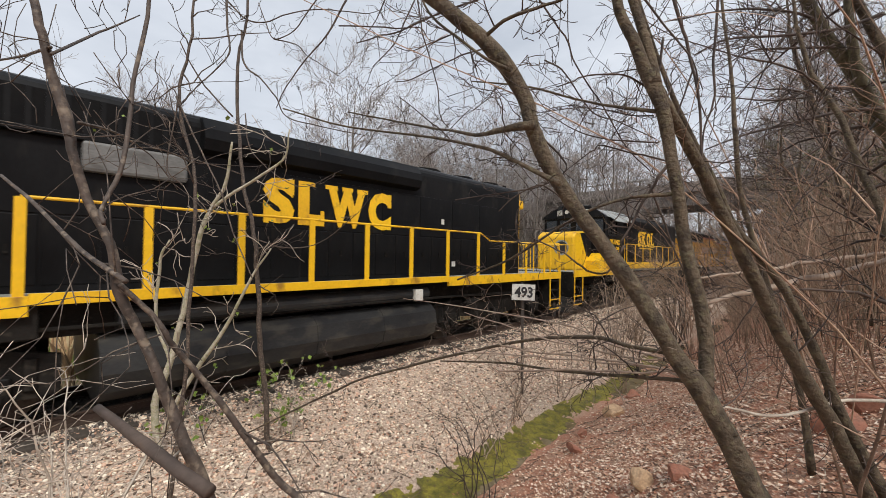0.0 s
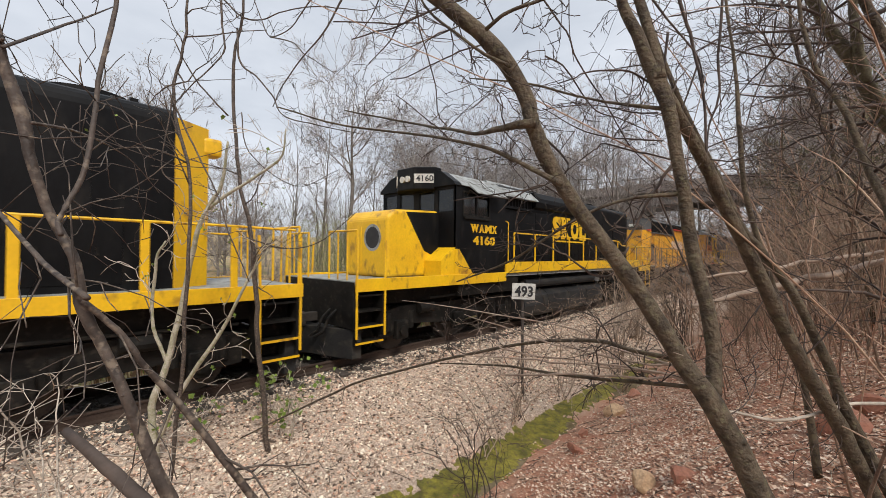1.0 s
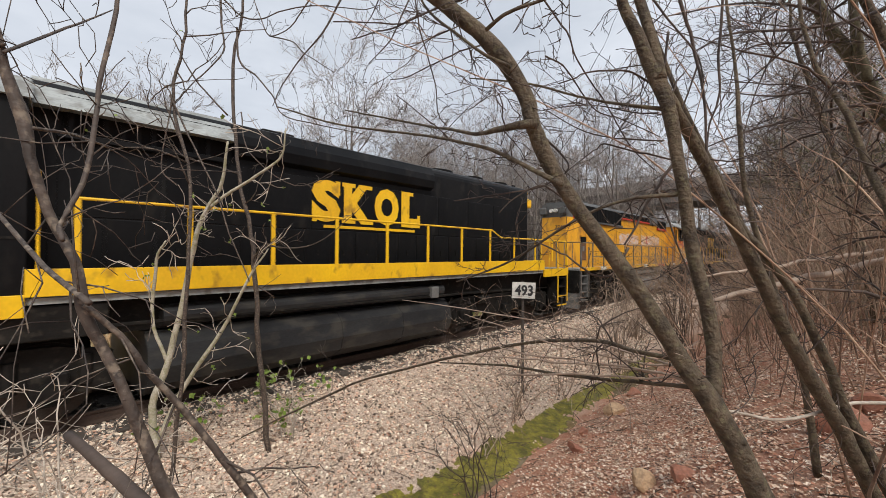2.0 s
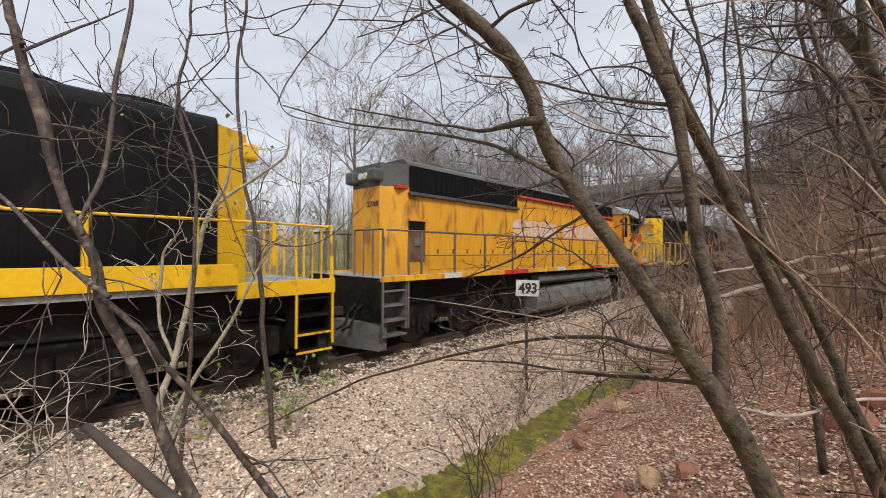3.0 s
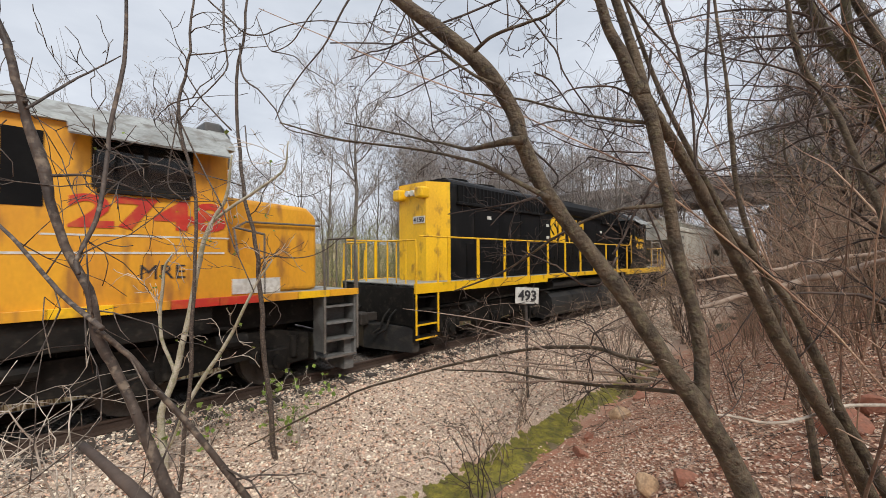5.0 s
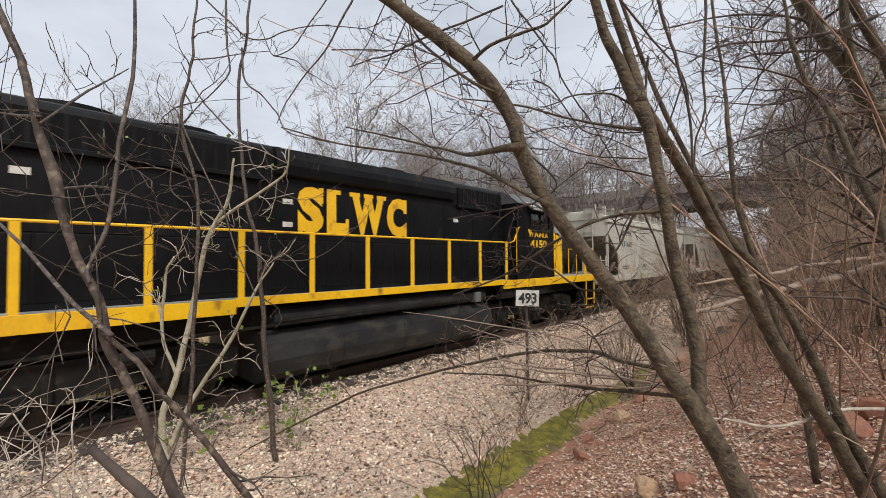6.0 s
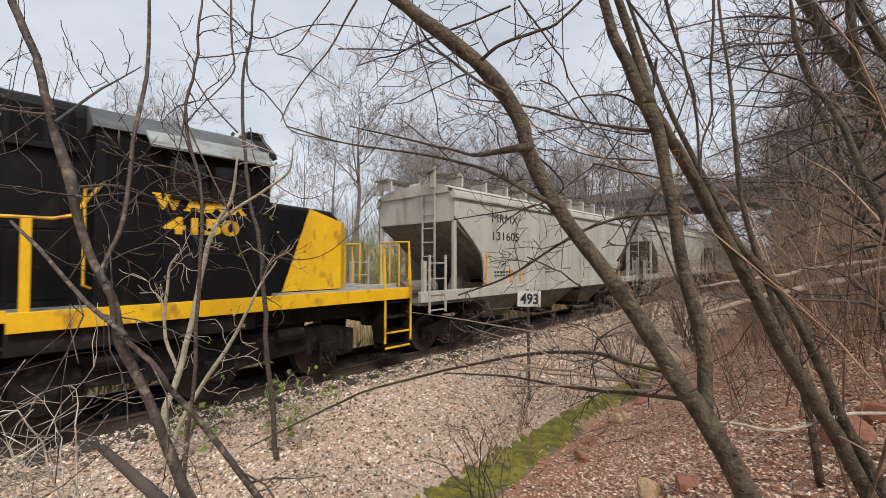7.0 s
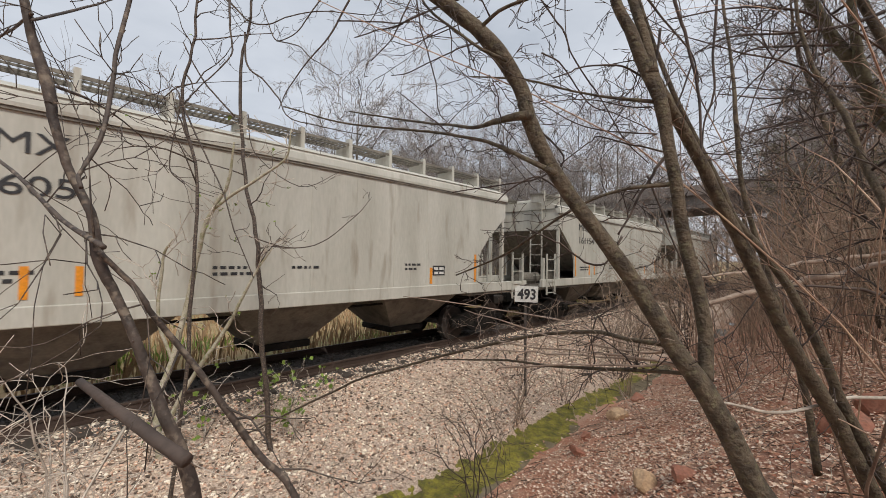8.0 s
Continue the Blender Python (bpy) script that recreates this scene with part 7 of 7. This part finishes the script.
# ---------------- ditch, stones and litter ----------------
def water():
    verts, faces, xs = [], [], np.arange(-8, 30, 0.5)
    for x in xs:
        verts += [(x, 3.3, -1.27), (x, 5.0, -1.27)]
    n = len(xs)
    faces = [(2 * i, 2 * i + 2, 2 * i + 3, 2 * i + 1) for i in range(n - 1)]
    ob = link_mesh("ditch_water", verts, faces, M["water"])
    tagged(ob, "shallow murky brown water in the ditch", "water", kind="structure")


water()


def moss():
    """A mat of algae that rises from the water and thins out at its ragged edges."""
    xs, ys = np.arange(0.3, 16, 0.045), np.arange(3.5, 5.05, 0.04)
    verts = []
    for y in ys:
        for x in xs:
            mid = 4.13 + 0.10 * noise.noise((x * 0.5, 2, 0)) + 0.008 * x
            n = 0.70 - 0.05 * max(0.0, x - 5.5) - ((y - mid) / (0.57 - 0.018 * x)) ** 2
            n += 0.55 * noise.noise((x * 1.1, y * 1.8, 4)) + 0.6 * noise.noise((x * 4.1, y * 4.7, 8)) + 0.34 * noise.noise((x * 13, y * 13, 1))
            z = max(height(x, y), -1.27) + 0.022 * max(-2.0, min(1.0, n))
            verts.append((x, y, z + 0.006 * noise.noise((x * 31, y * 31, 5))))
    w = len(xs)
    faces = [(j * w + i, j * w + i + 1, (j + 1) * w + i + 1, (j + 1) * w + i) for j in range(len(ys) - 1) for i in range(w - 1)]
    ob = link_mesh("algae_mat", verts, faces, M["moss"], smooth=True)
    tagged(ob, "green and olive algae mat in the ditch", "algae", kind="stuff")


moss()

ICO = bmesh.new()
bmesh.ops.create_icosphere(ICO, subdivisions=1, radius=1)
ICO_V = np.array([v.co[:] for v in ICO.verts])
ICO_F = np.array([[v.index for v in f.verts] for f in ICO.faces])
ICO.free()


def scatter(name, places, sizes, material, label, category, squash=0.6, seed=1):
    """Angular stones, one loose mesh."""
    rng = np.random.default_rng(seed)
    n = len(places)
    v = np.repeat(ICO_V[None], n, 0) * rng.uniform(0.62, 1.3, (n, len(ICO_V), 1))
    v *= rng.uniform(0.65, 1.3, (n, 1, 3)) * np.array([1, 1, squash])
    a = rng.uniform(0, 2 * np.pi, n)
    tilt = rng.normal(0, 0.35, n)
    c, s = np.cos(tilt)[:, None], np.sin(tilt)[:, None]
    v = np.stack([v[..., 0] * c - v[..., 2] * s, v[..., 1], v[..., 0] * s + v[..., 2] * c], -1)
    c, s = np.cos(a)[:, None], np.sin(a)[:, None]
    v = np.stack([v[..., 0] * c - v[..., 1] * s, v[..., 0] * s + v[..., 1] * c, v[..., 2]], -1)
    v = v * np.array(sizes)[:, None, None] + np.array(places)[:, None, :]
    f = (ICO_F[None] + (np.arange(n) * len(ICO_V))[:, None, None]).reshape(-1, 3)
    me = bpy.data.meshes.new(name)
    me.from_pydata(v.reshape(-1, 3).tolist(), [], f.tolist())
    me.materials.append(material)
    return tagged(new(name, me), label, category, kind="stuff")


def stones():
    random.seed(130)
    pl, sz = [], []
    while len(pl) < 34000:
        x = -2 + 30 * random.random() ** 1.7 if random.random() < 0.85 else random.gauss(-3, 4)
        y = random.uniform(4.55, 7.75)
        if y < 4.95 and random.random() < (4.95 - y) * 2:
            continue
        s = random.uniform(0.011, 0.031) * (1 + 0.03 * max(0, x))
        pl.append((x, y, height(x, y) + s * 0.25))
        sz.append(s)
    scatter("gravel", pl, sz, M["stones"], "loose pale pinkish crushed stone gravel", "gravel")
    pl, sz = [], []
    while len(pl) < 9000:
        x, y = -6 + 34 * random.random() ** 1.4, random.uniform(7.0, 10.4)
        s = random.uniform(0.02, 0.04)
        pl.append((x, y, height(x, y) + s * 0.25))
        sz.append(s)
    scatter("ballast", pl, sz, M["darkstones"], "dark ballast between the sleepers, toned for the train's shade", "ballast", seed=2)


stones()


def litter():
    """Curled dead leaves over the bank and gravel."""
    random.seed(140)
    w = Wood()
    count = 0
    while count < 165000:
        if random.random() < 0.75:
            x = random.triangular(-8, 22, 2.5)
            y = random.triangular(-6.0, 3.9, 2.0) if random.random() < 0.85 else random.uniform(4.6, 7.4)
        else:
            x, y = random.gauss(6, 8), random.gauss(-1.0, 2.4)
        if y > 3.98 and y < 4.55 or x < -9 or x > 34:
            continue
        count += 1
        z = height(x, y) + random.uniform(0.002, 0.03)
        s = (0.008 + 0.021 * random.random() ** 1.8) * (1 + 0.03 * max(0, x))
        a = random.uniform(0, 2 * math.pi)
        c, q = math.cos(a), math.sin(a)
        h1, h2, lift = random.uniform(-0.3, 0.7) * s, random.uniform(-0.3, 0.7) * s, random.uniform(-0.2, 0.5) * s
        n = len(w.v)
        for u, v, h in ((-1, 0, lift), (0, 0.55, h1), (1, 0, lift), (0, -0.55, h2), (0, 0, 0)):
            w.v.append((x + (u * c - v * q) * s, y + (u * q + v * c) * s, z + h + 0.004))
        w.f += [(n, n + 4, n + 1), (n + 1, n + 4, n + 2), (n + 2, n + 4, n + 3), (n + 3, n + 4, n)]
    ob = w.done("leaf_litter", M["leaves"], None, "curled dead brown leaves littering the ground", False)
    tagged(ob, category="leaf litter", kind="stuff")


litter()


def fallen_twigs():
    """Short dry sticks strewn over the bank and the gravel."""
    random.seed(150)
    w = Wood()
    for _ in range(2600):
        x = random.triangular(-7, 17, 3.0)
        y = random.uniform(-1.5, 3.6) if random.random() < 0.75 else random.uniform(4.7, 7.2)
        a, ln = random.uniform(0, 2 * math.pi), random.uniform(0.08, 0.5)
        r = random.uniform(0.002, 0.006)
        pts = []
        for k in range(4):
            q = (k / 3 - 0.5) * ln
            px, py = x + math.cos(a) * q + random.gauss(0, 0.012), y + math.sin(a) * q + random.gauss(0, 0.012)
            pts.append((px, py, height(px, py) + r + random.uniform(0.004, 0.03)))
        w.tube(pts, [r, r, r * 0.8, r * 0.5], 4)
    ob = w.done("fallen_twigs", M["sticks"], None, "dry broken twigs strewn over bank and gravel")
    tagged(ob, category="twigs", kind="stuff")


fallen_twigs()


def rock(x, y, size, material, label, seed, flat=0.75, sink=0.3):
    random.seed(seed)
    bm = bmesh.new()
    bmesh.ops.create_icosphere(bm, subdivisions=3, radius=1)
    o = seed * 3.7
    planes = [(Vector((random.gauss(0, 1), random.gauss(0, 1), random.gauss(0.2, 0.8))).normalized(), random.uniform(0.45, 0.8)) for _ in range(9)]
    for v in bm.verts:
        for nrm, h in planes:
            k = v.co.dot(nrm)
            if k > h:
                v.co -= nrm * (k - h) * 0.92
        v.co *= 1 + 0.07 * noise.noise(v.co * 3 + Vector((o, 0, 0)))
        v.co = Vector((v.co.x * size, v.co.y * size * 0.8, v.co.z * size * flat))
    me = bpy.data.meshes.new("rock")
    bm.to_mesh(me)
    bm.free()
    me.materials.append(material)
    ob = new("rock", me)
    ob.matrix_basis = pose(x, y, height(x, y) + size * flat * (1 - 2 * sink), 0, 0, random.uniform(0, 360))
    tagged(ob, label, "rock")


rock(4.78, 1.42, 0.20, M["rock"], "tan block of sandstone lying on the leafy bank", 214, 0.72, 0.2)
rock(4.75, 0.98, 0.20, M["redrock"], "flat red shale rock half buried in the bank", 201, 0.5, 0.4)
rock(4.55, 1.62, 0.15, M["redrock"], "flat red shale rock in the leaf litter", 202)
rock(8.87, 3.19, 0.24, M["rock"], "pale tan rock at the bank foot", 203)
rock(6.62, 3.02, 0.17, M["redrock"], "red shale rock at the ditch edge", 204)
rock(5.48, -0.16, 0.26, M["redrock"], "large rounded boulder half buried in the red bank", 205)
rock(10.64, 3.35, 0.21, M["redrock"], "small red rock on the bank", 206)
rock(7.53, 3.28, 0.13, M["redrock"], "small red rock on the bank", 207)
rock(5.89, -0.42, 0.20, M["redrock"], "red shale boulder in the bank", 208)


def motions():
    for car, x in TRAIN:
        walk(car, [(t, pose(x - SPEED * t, YC, 0)) for t in (0, 1, 2, 3, 4, 5, 6, 7, 8)])
    steps = [k / 15 for k in range(121)]
    for ob, x, r in WHEELS:
        walk(ob, [(t, pose(x, 0, r, 0, -math.degrees(SPEED * t / r), 0)) for t in steps])


motions()
